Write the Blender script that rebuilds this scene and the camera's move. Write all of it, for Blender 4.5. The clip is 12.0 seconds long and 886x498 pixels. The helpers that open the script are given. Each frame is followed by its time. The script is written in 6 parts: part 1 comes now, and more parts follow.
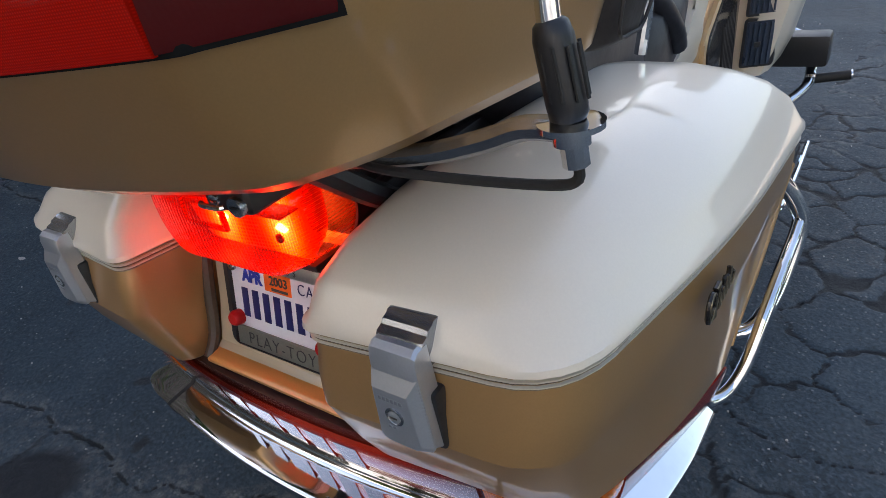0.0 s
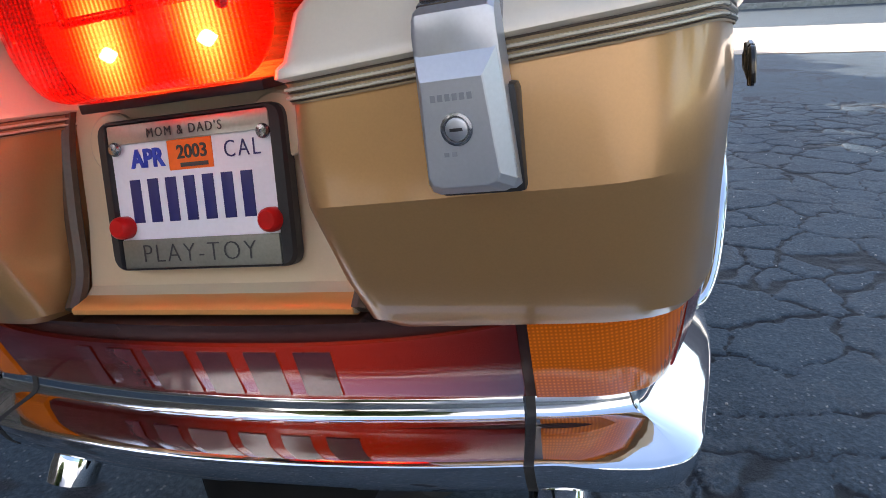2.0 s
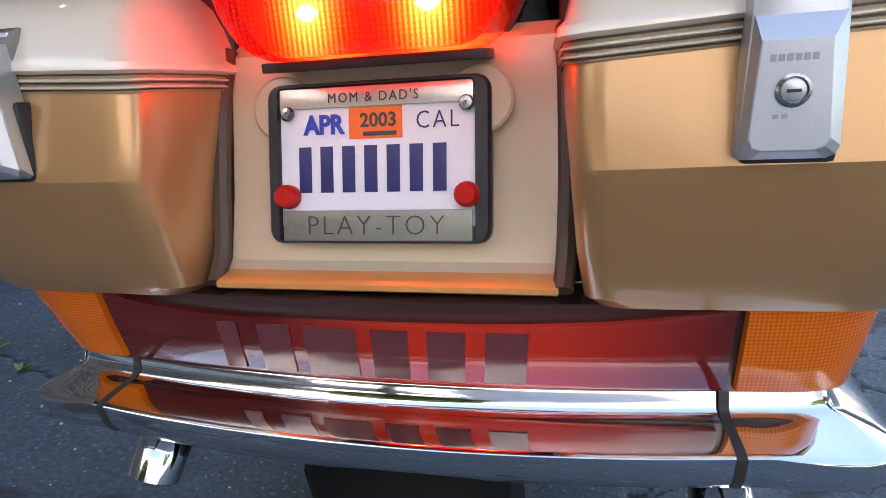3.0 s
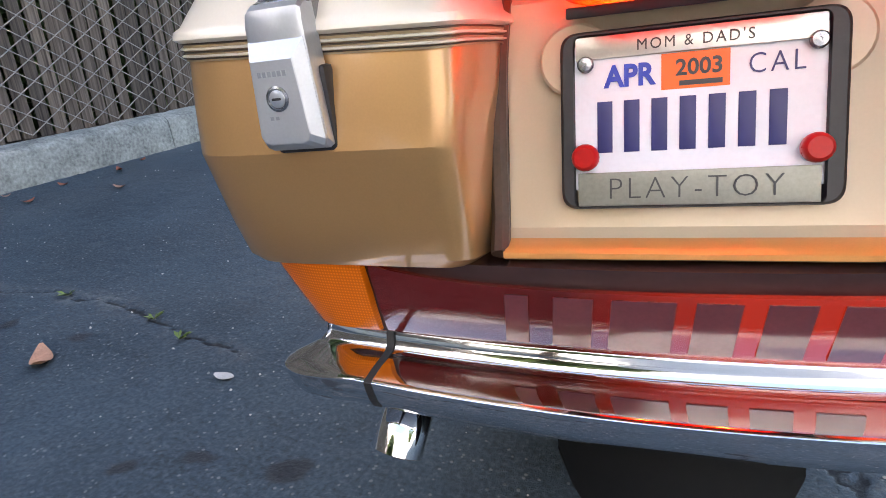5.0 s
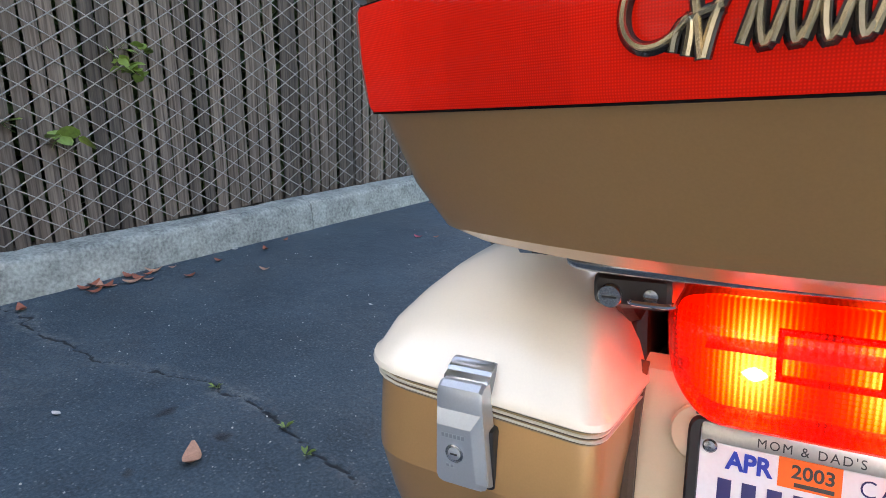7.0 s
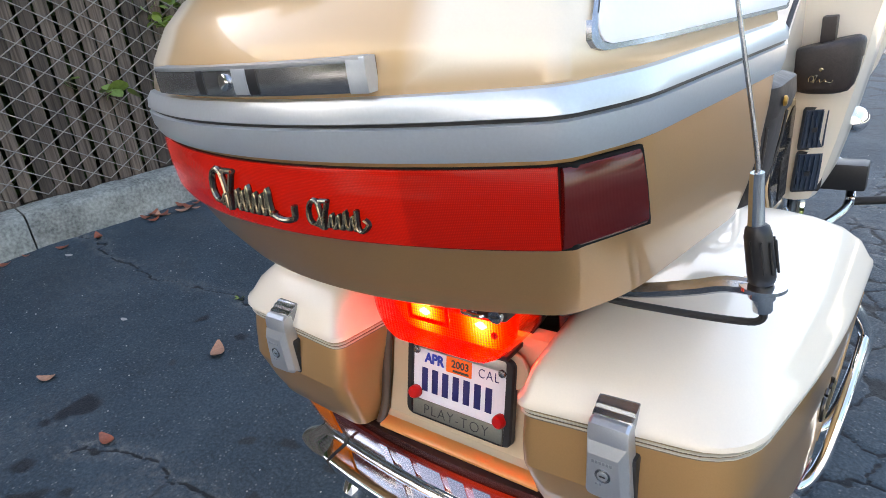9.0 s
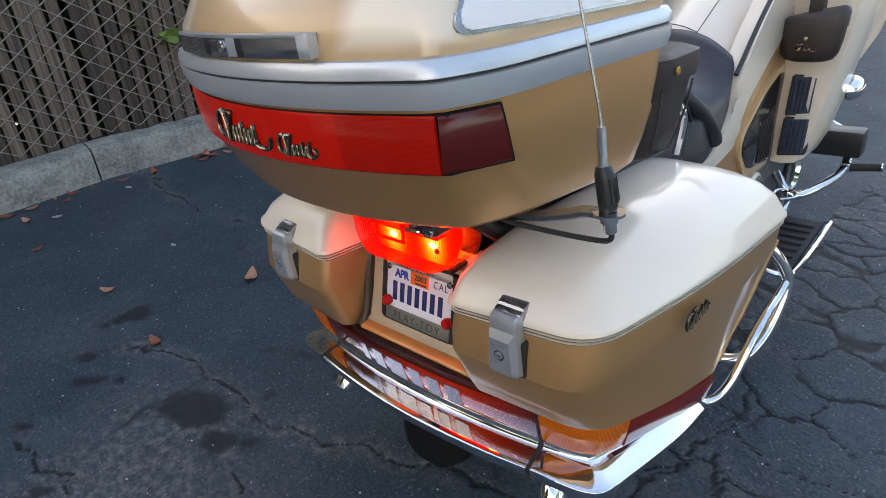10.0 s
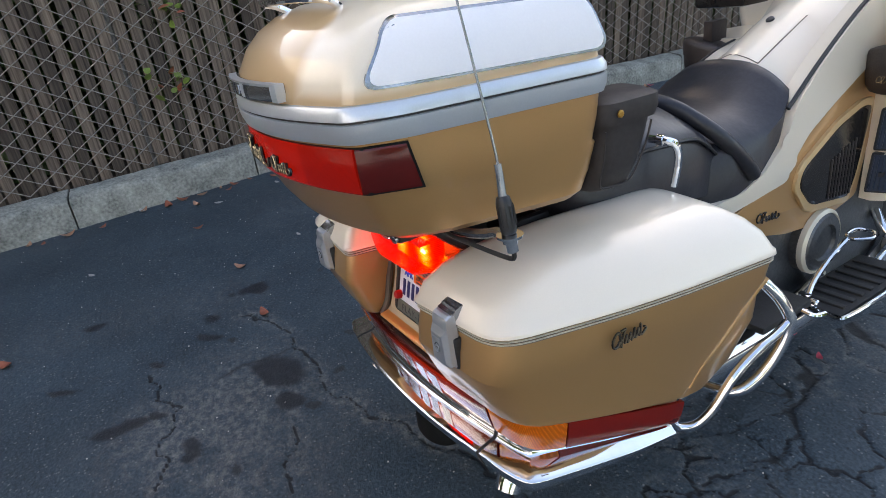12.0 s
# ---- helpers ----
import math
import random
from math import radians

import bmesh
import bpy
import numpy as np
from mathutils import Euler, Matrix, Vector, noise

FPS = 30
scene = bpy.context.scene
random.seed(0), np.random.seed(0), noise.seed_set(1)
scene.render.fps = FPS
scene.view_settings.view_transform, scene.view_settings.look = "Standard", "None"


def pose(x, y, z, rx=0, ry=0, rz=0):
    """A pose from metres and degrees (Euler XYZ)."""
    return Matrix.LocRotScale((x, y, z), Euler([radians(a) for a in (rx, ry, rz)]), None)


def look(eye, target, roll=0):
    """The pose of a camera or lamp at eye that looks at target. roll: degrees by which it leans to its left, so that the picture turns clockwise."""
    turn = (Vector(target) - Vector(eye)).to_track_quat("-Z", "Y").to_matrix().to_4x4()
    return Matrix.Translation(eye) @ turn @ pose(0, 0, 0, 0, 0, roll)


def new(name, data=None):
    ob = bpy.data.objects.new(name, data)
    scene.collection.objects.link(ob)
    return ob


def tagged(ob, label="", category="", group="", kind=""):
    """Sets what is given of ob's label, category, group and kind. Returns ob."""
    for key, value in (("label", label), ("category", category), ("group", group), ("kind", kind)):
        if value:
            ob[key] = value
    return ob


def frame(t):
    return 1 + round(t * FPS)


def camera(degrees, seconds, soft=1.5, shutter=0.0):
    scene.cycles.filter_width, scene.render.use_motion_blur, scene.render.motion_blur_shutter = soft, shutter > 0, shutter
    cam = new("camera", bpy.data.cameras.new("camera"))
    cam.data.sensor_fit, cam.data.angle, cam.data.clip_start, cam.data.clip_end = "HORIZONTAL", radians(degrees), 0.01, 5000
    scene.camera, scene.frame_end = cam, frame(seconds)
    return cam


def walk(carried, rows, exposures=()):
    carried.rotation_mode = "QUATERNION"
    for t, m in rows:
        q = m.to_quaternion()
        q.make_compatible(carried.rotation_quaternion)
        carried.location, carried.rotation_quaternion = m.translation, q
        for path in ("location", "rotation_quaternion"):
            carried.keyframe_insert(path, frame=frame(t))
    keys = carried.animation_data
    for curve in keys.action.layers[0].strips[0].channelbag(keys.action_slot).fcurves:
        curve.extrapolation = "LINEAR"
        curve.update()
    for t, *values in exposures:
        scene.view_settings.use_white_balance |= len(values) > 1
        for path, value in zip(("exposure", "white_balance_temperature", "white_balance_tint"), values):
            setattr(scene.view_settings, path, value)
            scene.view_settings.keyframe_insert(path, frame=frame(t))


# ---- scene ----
cam = camera(72.6, 12.0, soft=0.8)
PATH = [
    (0, (0.503, -0.239, 1.012), (-0.649, 0.967, -0.093), -5.5),
    (0.5, (0.498, -0.241, 0.945), (-0.609, 1.041, -0.119), -6.1),
    (1, (0.471, -0.264, 0.862), (-0.535, 1.2, -0.057), -4.2),
    (1.5, (0.435, -0.305, 0.78), (-0.49, 1.261, -0.053), -3.8),
    (2, (0.378, -0.326, 0.729), (-0.41, 1.35, -0.028), -3.6),
    (2.5, (0.297, -0.365, 0.71), (-0.385, 1.382, 0.014), -0.3),
    (2.7, (0.256, -0.389, 0.691), (-0.386, 1.395, 0.054), 1.7),
    (4.3, (0.105, -0.409, 0.683), (-0.647, 1.29, -0.058), -1.1),
    (4.5, (0.081, -0.416, 0.679), (-0.684, 1.274, -0.068), -1.2),
    (5, (0.028, -0.43, 0.677), (-0.797, 1.224, -0.085), -1.8),
    (5.5, (-0.031, -0.467, 0.678), (-1.052, 1.075, -0.083), -4.3),
    (6, (-0.048, -0.484, 0.75), (-1.198, 1.051, 0.183), -1.2),
    (6.5, (-0.042, -0.485, 0.841), (-1.232, 1.05, 0.364), 0.6),
    (7, (0.004, -0.472, 0.929), (-1.146, 1.058, 0.346), 1.7),
    (7.5, (0.088, -0.477, 0.987), (-1.037, 1.023, 0.29), 1.3),
    (7.7, (0.129, -0.473, 0.991), (-0.987, 1.015, 0.254), 0.1),
    (9.3, (0.538, -0.471, 1.181), (-0.75, 0.735, 0.239), -1.9),
    (9.5, (0.586, -0.503, 1.192), (-0.707, 0.664, 0.208), -1.0),
    (10, (0.691, -0.506, 1.202), (-0.628, 0.605, 0.19), -2.2),
    (10.5, (0.743, -0.422, 1.147), (-0.737, 0.388, 0.073), -5.3),
    (11, (0.802, -0.348, 1.135), (-0.718, 0.39, 0.065), -6.4),
    (11.5, (0.884, -0.307, 1.212), (-0.693, 0.422, 0.222), -6.8),
    (12, (0.979, -0.328, 1.269), (-0.638, 0.347, 0.305), -5.5),
]
EXPOSURES = ((0.0, 1.7, 7330, 13), (1.5, 1.75, 6860, 13), (2.5, 2.41, 6770, 14), (4.5, 2.75, 7430, 16), (5.5, 3.22, 7240, 14), (6.0, 3.32, 7190, 13), (6.5, 3.06, 7140, 11), (7.5, 2.9, 7240, 11), (9.5, 2.35, 7520, 12), (10.0, 2.08, 7520, 12), (10.5, 2.27, 7520, 12), (11.0, 2.3, 7430, 12), (11.5, 2.39, 7520, 12), (12.0, 2.15, 7710, 13))
walk(cam, [(t, look(eye, target, roll)) for t, eye, target, roll in PATH], EXPOSURES)

# ---- light ----
SUN_FROM = Vector((-0.80, 0.36, 0.52)).normalized()
world = bpy.data.worlds.new("sky")
scene.world = world
world.use_nodes = True
wn = world.node_tree
sky = wn.nodes.new("ShaderNodeTexSky")
sky.sky_type = "NISHITA"
sky.sun_disc = False
sky.sun_elevation = math.asin(SUN_FROM.z)
sky.sun_rotation = math.atan2(SUN_FROM.x, SUN_FROM.y)
sky.air_density, sky.dust_density, sky.ozone_density = 1.0, 2.5, 1.0
wn.links.new(sky.outputs[0], wn.nodes["Background"].inputs[0])
wn.nodes["Background"].inputs[1].default_value = 0.15
sun_data = bpy.data.lights.new("sun", "SUN")
sun_data.energy, sun_data.angle, sun_data.color = 4.0, radians(0.5), (1.0, 0.93, 0.82)
sun = new("sun", sun_data)
sun.rotation_euler = (-SUN_FROM).to_track_quat("-Z", "Y").to_euler()


# ---- materials ----
def mat(name, color, rough=0.5, metal=0.0, vary=0.12, scale=8.0, fine=90.0, bump=0.0, bump_scale=200.0, coat=0.0, trans=0.0, ior=1.5, spec=0.5, rough_vary=0.1):
    """A surface with colour and gloss that vary at two scales, and a fine relief."""
    m = bpy.data.materials.new(name)
    m.use_nodes = True
    nt = m.node_tree
    b = nt.nodes["Principled BSDF"]
    tc = nt.nodes.new("ShaderNodeTexCoord")
    big = nt.nodes.new("ShaderNodeTexNoise")
    big.inputs["Scale"].default_value, big.inputs["Detail"].default_value = scale, 4
    small = nt.nodes.new("ShaderNodeTexNoise")
    small.inputs["Scale"].default_value, small.inputs["Detail"].default_value = fine, 3
    for n in (big, small):
        nt.links.new(tc.outputs["Object"], n.inputs["Vector"])
    add = nt.nodes.new("ShaderNodeMath")
    add.operation = "ADD"
    nt.links.new(big.outputs[0], add.inputs[0])
    nt.links.new(small.outputs[0], add.inputs[1])
    ramp = nt.nodes.new("ShaderNodeMapRange")
    ramp.inputs["From Min"].default_value, ramp.inputs["From Max"].default_value = 0.6, 1.4
    ramp.inputs["To Min"].default_value, ramp.inputs["To Max"].default_value = 1 - vary, 1 + vary
    nt.links.new(add.outputs[0], ramp.inputs["Value"])
    mul = nt.nodes.new("ShaderNodeVectorMath")
    mul.operation = "SCALE"
    mul.inputs[0].default_value = color[:3]
    nt.links.new(ramp.outputs[0], mul.inputs["Scale"])
    nt.links.new(mul.outputs[0], b.inputs["Base Color"])
    rr_ = nt.nodes.new("ShaderNodeMapRange")
    rr_.inputs["From Min"].default_value, rr_.inputs["From Max"].default_value = 0.3, 0.7
    rr_.inputs["To Min"].default_value, rr_.inputs["To Max"].default_value = max(0.01, rough * (1 - rough_vary)), min(1, rough * (1 + rough_vary))
    nt.links.new(big.outputs[0], rr_.inputs["Value"])
    nt.links.new(rr_.outputs[0], b.inputs["Roughness"])
    b.inputs["Metallic"].default_value = metal
    b.inputs["IOR"].default_value = ior
    b.inputs["Specular IOR Level"].default_value = spec
    b.inputs["Coat Weight"].default_value = coat
    b.inputs["Coat Roughness"].default_value = 0.04
    b.inputs["Transmission Weight"].default_value = trans
    if bump:
        bn = nt.nodes.new("ShaderNodeTexNoise")
        bn.inputs["Scale"].default_value, bn.inputs["Detail"].default_value = bump_scale, 4
        nt.links.new(tc.outputs["Object"], bn.inputs["Vector"])
        bp = nt.nodes.new("ShaderNodeBump")
        bp.inputs["Strength"].default_value, bp.inputs["Distance"].default_value = bump, 0.002
        nt.links.new(bn.outputs[0], bp.inputs["Height"])
        nt.links.new(bp.outputs[0], b.inputs["Normal"])
    return m


def glow(m, color, strength):
    b = m.node_tree.nodes["Principled BSDF"]
    b.inputs["Emission Color"].default_value = (*color, 1)
    b.inputs["Emission Strength"].default_value = strength
    return m


GOLD = mat("gold_paint", (0.50, 0.281, 0.114), 0.36, 0.52, 0.05, 6, 600, coat=0.6)
PANEL_TAN = mat("pale_tan_paint", (0.60, 0.48, 0.325), 0.36, 0.05, 0.03, 5, 500, coat=0.6)
LIGHT_GOLD = mat("light_gold_paint", (0.60, 0.40, 0.20), 0.36, 0.2, 0.05, 6, 600, coat=0.6)
GOLD_ORANGE_SHEEN = mat("gold_with_orange_reflection", (0.72, 0.33, 0.095), 0.3, 0.2, 0.05, 6, 600, coat=0.6)
CREAM = mat("pearl_cream_paint", (0.79, 0.70, 0.575), 0.34, 0.05, 0.03, 5, 500, coat=0.7)
WHITE_PANEL = mat("white_panel_paint", (0.80, 0.79, 0.80), 0.4, 0.0, 0.03, 6, 300, coat=0.4)
SILVER = mat("silver_plastic", (0.56, 0.60, 0.64), 0.32, 0.55, 0.05, 8, 400, coat=0.3)
LATCH = mat("brushed_silver", (0.50, 0.52, 0.55), 0.36, 0.7, 0.06, 20, 500, coat=0.2)
CHROME = mat("chrome", (0.82, 0.83, 0.85), 0.05, 1.0, 0.03, 12, 80, rough_vary=0.5)
DARK_CHROME = mat("dark_chrome", (0.36, 0.37, 0.39), 0.22, 0.85, 0.05, 12, 80)
STEEL = mat("worn_steel", (0.36, 0.37, 0.39), 0.24, 0.9, 0.15, 30, 200)
BLACK = mat("black_plastic", (0.018, 0.018, 0.02), 0.42, 0.0, 0.2, 20, 200, bump=0.15)
GLOSS_BLACK = mat("gloss_black", (0.02, 0.016, 0.014), 0.12, 0.0, 0.15, 10, 100)
GLOSS_BROWN = mat("gloss_dark_brown", (0.050, 0.026, 0.024), 0.22, 0.0, 0.12, 10, 100)
RUBBER = mat("black_rubber", (0.022, 0.021, 0.02), 0.7, 0.0, 0.25, 30, 300, bump=0.3)
DEEP_BLACK = mat("deep_black_rubber", (0.008, 0.008, 0.008), 0.8, spec=0.15)
GASKET = mat("brown_gasket", (0.07, 0.045, 0.03), 0.45, 0.0, 0.2, 30, 300)
GASKET_DARK = mat("dark_brown_plastic", (0.022, 0.014, 0.012), 0.4, 0.0, 0.2, 30, 300)
LEATHER = mat("dark_brown_leather", (0.035, 0.026, 0.024), 0.42, 0.0, 0.3, 14, 160, bump=0.5, bump_scale=260)
VINYL = mat("black_vinyl", (0.025, 0.025, 0.031), 0.36, 0.0, 0.25, 10, 120, bump=1.0, bump_scale=15, spec=0.4)
POUCH_VINYL = mat("grey_brown_vinyl", (0.042, 0.037, 0.037), 0.50, 0.0, 0.25, 10, 120, bump=1.0, bump_scale=26, spec=0.25)
ENGINE = mat("grey_engine_alloy", (0.12, 0.125, 0.13), 0.45, 0.8, 0.3, 14, 120, bump=0.2)
PLATE_WHITE = mat("plate_white", (0.78, 0.79, 0.84), 0.35, 0.0, 0.04, 30, 300)
PLATE_BLUE = mat("plate_navy", (0.02, 0.022, 0.13), 0.4)
STICKER_BLUE = mat("sticker_blue", (0.02, 0.05, 0.42), 0.4)
STICKER_ORANGE = mat("sticker_orange", (0.9, 0.16, 0.015), 0.4)
STRIP = mat("brushed_strip", (0.62, 0.60, 0.55), 0.3, 0.85, 0.1, 30, 400)
STRIP_DULL = mat("dull_metal_strip", (0.26, 0.26, 0.22), 0.42, 0.6, 0.15, 30, 400)
BRONZE_DARK = mat("dark_bronze", (0.20, 0.17, 0.12), 0.3, 0.9, 0.2, 40, 200)
BRASS = mat("worn_brass", (0.50, 0.27, 0.06), 0.35, 0.8, 0.2, 40, 200)
BRONZE = mat("badge_bronze", (0.42, 0.34, 0.22), 0.22, 0.9, 0.15, 40, 200)
BLUEGLASS = mat("dark_blue_grille", (0.03, 0.045, 0.075), 0.3, 0.0, 0.2, 20, 200)
LEAF_GREEN = mat("green_leaf", (0.15, 0.21, 0.035), 0.45, 0.0, 0.35, 6, 60)
LEAF_DARK = mat("tree_leaf", (0.06, 0.10, 0.025), 0.5, 0.0, 0.4, 2, 30)
LEAF_RED = mat("dry_red_leaf", (0.30, 0.085, 0.045), 0.55, 0.0, 0.35, 40, 200)
LEAF_PINK = mat("pink_petal", (0.55, 0.07, 0.10), 0.5, 0.0, 0.3, 40, 200)
LEAF_TAN = mat("tan_leaf", (0.42, 0.21, 0.13), 0.55, 0.0, 0.3, 40, 200)
PALE = mat("pale_chip", (0.50, 0.46, 0.42), 0.6, 0.0, 0.2, 60, 300)
BARK = mat("bark", (0.13, 0.09, 0.065), 0.85, 0.0, 0.4, 6, 40, bump=0.8, bump_scale=40)
CONCRETE = mat("kerb_concrete", (0.250, 0.250, 0.220), 0.9, 0.0, 0.62, 9, 70, bump=1.0, bump_scale=70)
PALE_CONCRETE = mat("pale_concrete", (0.40, 0.36, 0.31), 0.85, 0.0, 0.12, 1, 20, bump=0.4)
RENDER = mat("pale_render", (0.54, 0.56, 0.60), 0.9, 0.0, 0.15, 1, 15, bump=0.4)
WALL_DARK = mat("grey_wall", (0.12, 0.115, 0.125), 0.85, 0.0, 0.2, 2, 20, bump=0.4)
WIRE = mat("galvanised_wire", (0.27, 0.24, 0.21), 0.6, 0.2, 0.3, 20, 100)
DIRT = mat("brown_litter", (0.10, 0.075, 0.055), 0.95, 0.0, 0.5, 12, 80, bump=1.0, bump_scale=60)


def lens(name, color, ridges, rough=0.12, emit=0.0, emit_color=(1, 0.05, 0.01), axis="X", metal=0.0, relief=0.3):
    """Coloured lens plastic with fine moulded ridges."""
    m = mat(name, color, rough, metal, 0.06, 12, 100, spec=0.3)
    nt = m.node_tree
    b = nt.nodes["Principled BSDF"]
    b.inputs["Coat Weight"].default_value = 0.15
    tc = nt.nodes.new("ShaderNodeTexCoord")
    wave = nt.nodes.new("ShaderNodeTexWave")
    wave.bands_direction = axis
    wave.inputs["Scale"].default_value = ridges
    nt.links.new(tc.outputs["Object"], wave.inputs["Vector"])
    bp = nt.nodes.new("ShaderNodeBump")
    bp.inputs["Strength"].default_value, bp.inputs["Distance"].default_value = relief, 0.001
    nt.links.new(wave.outputs[0], bp.inputs["Height"])
    nt.links.new(bp.outputs[0], b.inputs["Normal"])
    return glow(m, emit_color, emit) if emit else m


def glow_middle(m):
    """Glow put into the wide lens for light through it, strongest near x 0.08."""
    nt = m.node_tree
    tc, cut = nt.nodes.new("ShaderNodeTexCoord"), nt.nodes.new("ShaderNodeSeparateXYZ")
    nt.links.new(tc.outputs["Object"], cut.inputs[0])
    off = nt.nodes.new("ShaderNodeMath")
    off.operation = "SUBTRACT"
    off.inputs[1].default_value = 0.08
    nt.links.new(cut.outputs["X"], off.inputs[0])
    far = nt.nodes.new("ShaderNodeMath")
    far.operation = "ABSOLUTE"
    nt.links.new(off.outputs[0], far.inputs[0])
    level = nt.nodes.new("ShaderNodeMapRange")
    level.inputs["From Min"].default_value, level.inputs["From Max"].default_value = 0.05, 0.17
    level.inputs["To Min"].default_value, level.inputs["To Max"].default_value = 0.055, 0.006
    nt.links.new(far.outputs[0], level.inputs["Value"])
    nt.links.new(level.outputs[0], nt.nodes["Principled BSDF"].inputs["Emission Strength"])


def prismatic(m, scale):
    """A grid of small moulded prisms in a lens."""
    nt = m.node_tree
    b = nt.nodes["Principled BSDF"]
    tc = nt.nodes.new("ShaderNodeTexCoord")
    both = nt.nodes.new("ShaderNodeMath")
    both.operation = "MULTIPLY"
    for k, axis in enumerate("XZ"):
        w = nt.nodes.new("ShaderNodeTexWave")
        w.bands_direction = axis
        w.inputs["Scale"].default_value = scale
        nt.links.new(tc.outputs["Object"], w.inputs["Vector"])
        nt.links.new(w.outputs["Fac"], both.inputs[k])
    level = nt.nodes.new("ShaderNodeMapRange")
    level.inputs["To Min"].default_value, level.inputs["To Max"].default_value = 0.75, 1.35
    nt.links.new(both.outputs[0], level.inputs["Value"])
    s_ = nt.nodes.new("ShaderNodeVectorMath")
    s_.operation = "SCALE"
    nt.links.new(b.inputs["Base Color"].links[0].from_socket, s_.inputs[0])
    nt.links.new(level.outputs[0], s_.inputs["Scale"])
    nt.links.new(s_.outputs[0], b.inputs["Base Color"])


def glow_zones(m):
    """Added glow for sky light in the top box lens: full in the middle and at one end, weaker at the other."""
    nt = m.node_tree
    tc, cut = nt.nodes.new("ShaderNodeTexCoord"), nt.nodes.new("ShaderNodeSeparateXYZ")
    nt.links.new(tc.outputs["Object"], cut.inputs[0])
    zone = nt.nodes.new("ShaderNodeMapRange")
    zone.inputs["From Min"].default_value, zone.inputs["From Max"].default_value = -0.30, 0.30
    nt.links.new(cut.outputs["X"], zone.inputs["Value"])
    ramp = nt.nodes.new("ShaderNodeValToRGB")
    cr = ramp.color_ramp
    cr.interpolation = "CONSTANT"
    cr.elements[0].position, cr.elements[0].color = 0.0, (0.95, 0.95, 0.95, 1)
    cr.elements[1].position, cr.elements[1].color = 0.742, (0.50, 0.50, 0.50, 1)
    for p, v in ((0.12, 0.82), (0.175, 0.68), (0.30, 0.86)):
        e = cr.elements.new(p)
        e.color = (v, v, v, 1)
    nt.links.new(zone.outputs[0], ramp.inputs[0])
    level = nt.nodes.new("ShaderNodeMath")
    level.operation = "MULTIPLY"
    level.inputs[1].default_value = 0.054
    nt.links.new(ramp.outputs[0], level.inputs[0])
    nt.links.new(level.outputs[0], nt.nodes["Principled BSDF"].inputs["Emission Strength"])


RED_LENS = lens("red_lens", (0.042, 0.0035, 0.004), 220, rough=0.06, emit=0.016, axis="Z", relief=0.07)
RED_LENS.node_tree.nodes["Principled BSDF"].inputs["Coat Weight"].default_value = 1.0
RED_LENS.node_tree.nodes["Principled BSDF"].inputs["Coat IOR"].default_value = 1.5
glow_middle(RED_LENS)
MAROON_LENS = lens("maroon_lens", (0.085, 0.008, 0.007), 220, relief=0.04)
DARK_RED_LENS = lens("dark_red_lens", (0.19, 0.010, 0.006), 220, relief=0.04)
TRUNK_LENS = lens("red_trunk_lens_added_glow", (0.21, 0.006, 0.004), 260, emit=0.024, emit_color=(1, 0.02, 0.006), axis="Z", relief=0.08)
TRUNK_LENS.node_tree.nodes["Principled BSDF"].inputs["Coat Weight"].default_value = 0.0
TRUNK_LENS.node_tree.nodes["Principled BSDF"].inputs["Specular IOR Level"].default_value = 0.15
prismatic(TRUNK_LENS, 240)
glow_zones(TRUNK_LENS)
AMBER_LENS = lens("amber_lens", (0.50, 0.105, 0.006), 150, emit=0.012, emit_color=(1, 0.25, 0.01), relief=0.06)
prismatic(AMBER_LENS, 105)
RED_CAP = mat("red_reflector_cap", (0.50, 0.010, 0.010), 0.3, 0.0, 0.1, 60, 300, coat=0.1, spec=0.3)
PINK_PRINT = mat("faded_pink_print", (0.140, 0.036, 0.040), 0.12, 0.0, 0.1, 60, 300, coat=0.6)


def bulb_distance(nt, at, flatten):
    """Distance to the nearer of the two bulbs, shorter along the height of the lens."""
    tc, squash = nt.nodes.new("ShaderNodeTexCoord"), nt.nodes.new("ShaderNodeVectorMath")
    squash.operation = "MULTIPLY"
    squash.inputs[1].default_value = (1.0, 1.0, flatten)
    nt.links.new(tc.outputs["Object"], squash.inputs[0])
    low = nt.nodes.new("ShaderNodeMath")
    low.operation = "MINIMUM"
    for i, x in enumerate((-0.046, 0.046)):
        d = nt.nodes.new("ShaderNodeVectorMath")
        d.operation = "DISTANCE"
        d.inputs[1].default_value = (x, at[0], at[1] * flatten)
        nt.links.new(squash.outputs[0], d.inputs[0])
        nt.links.new(d.outputs["Value"], low.inputs[i])
    return low.outputs[0]


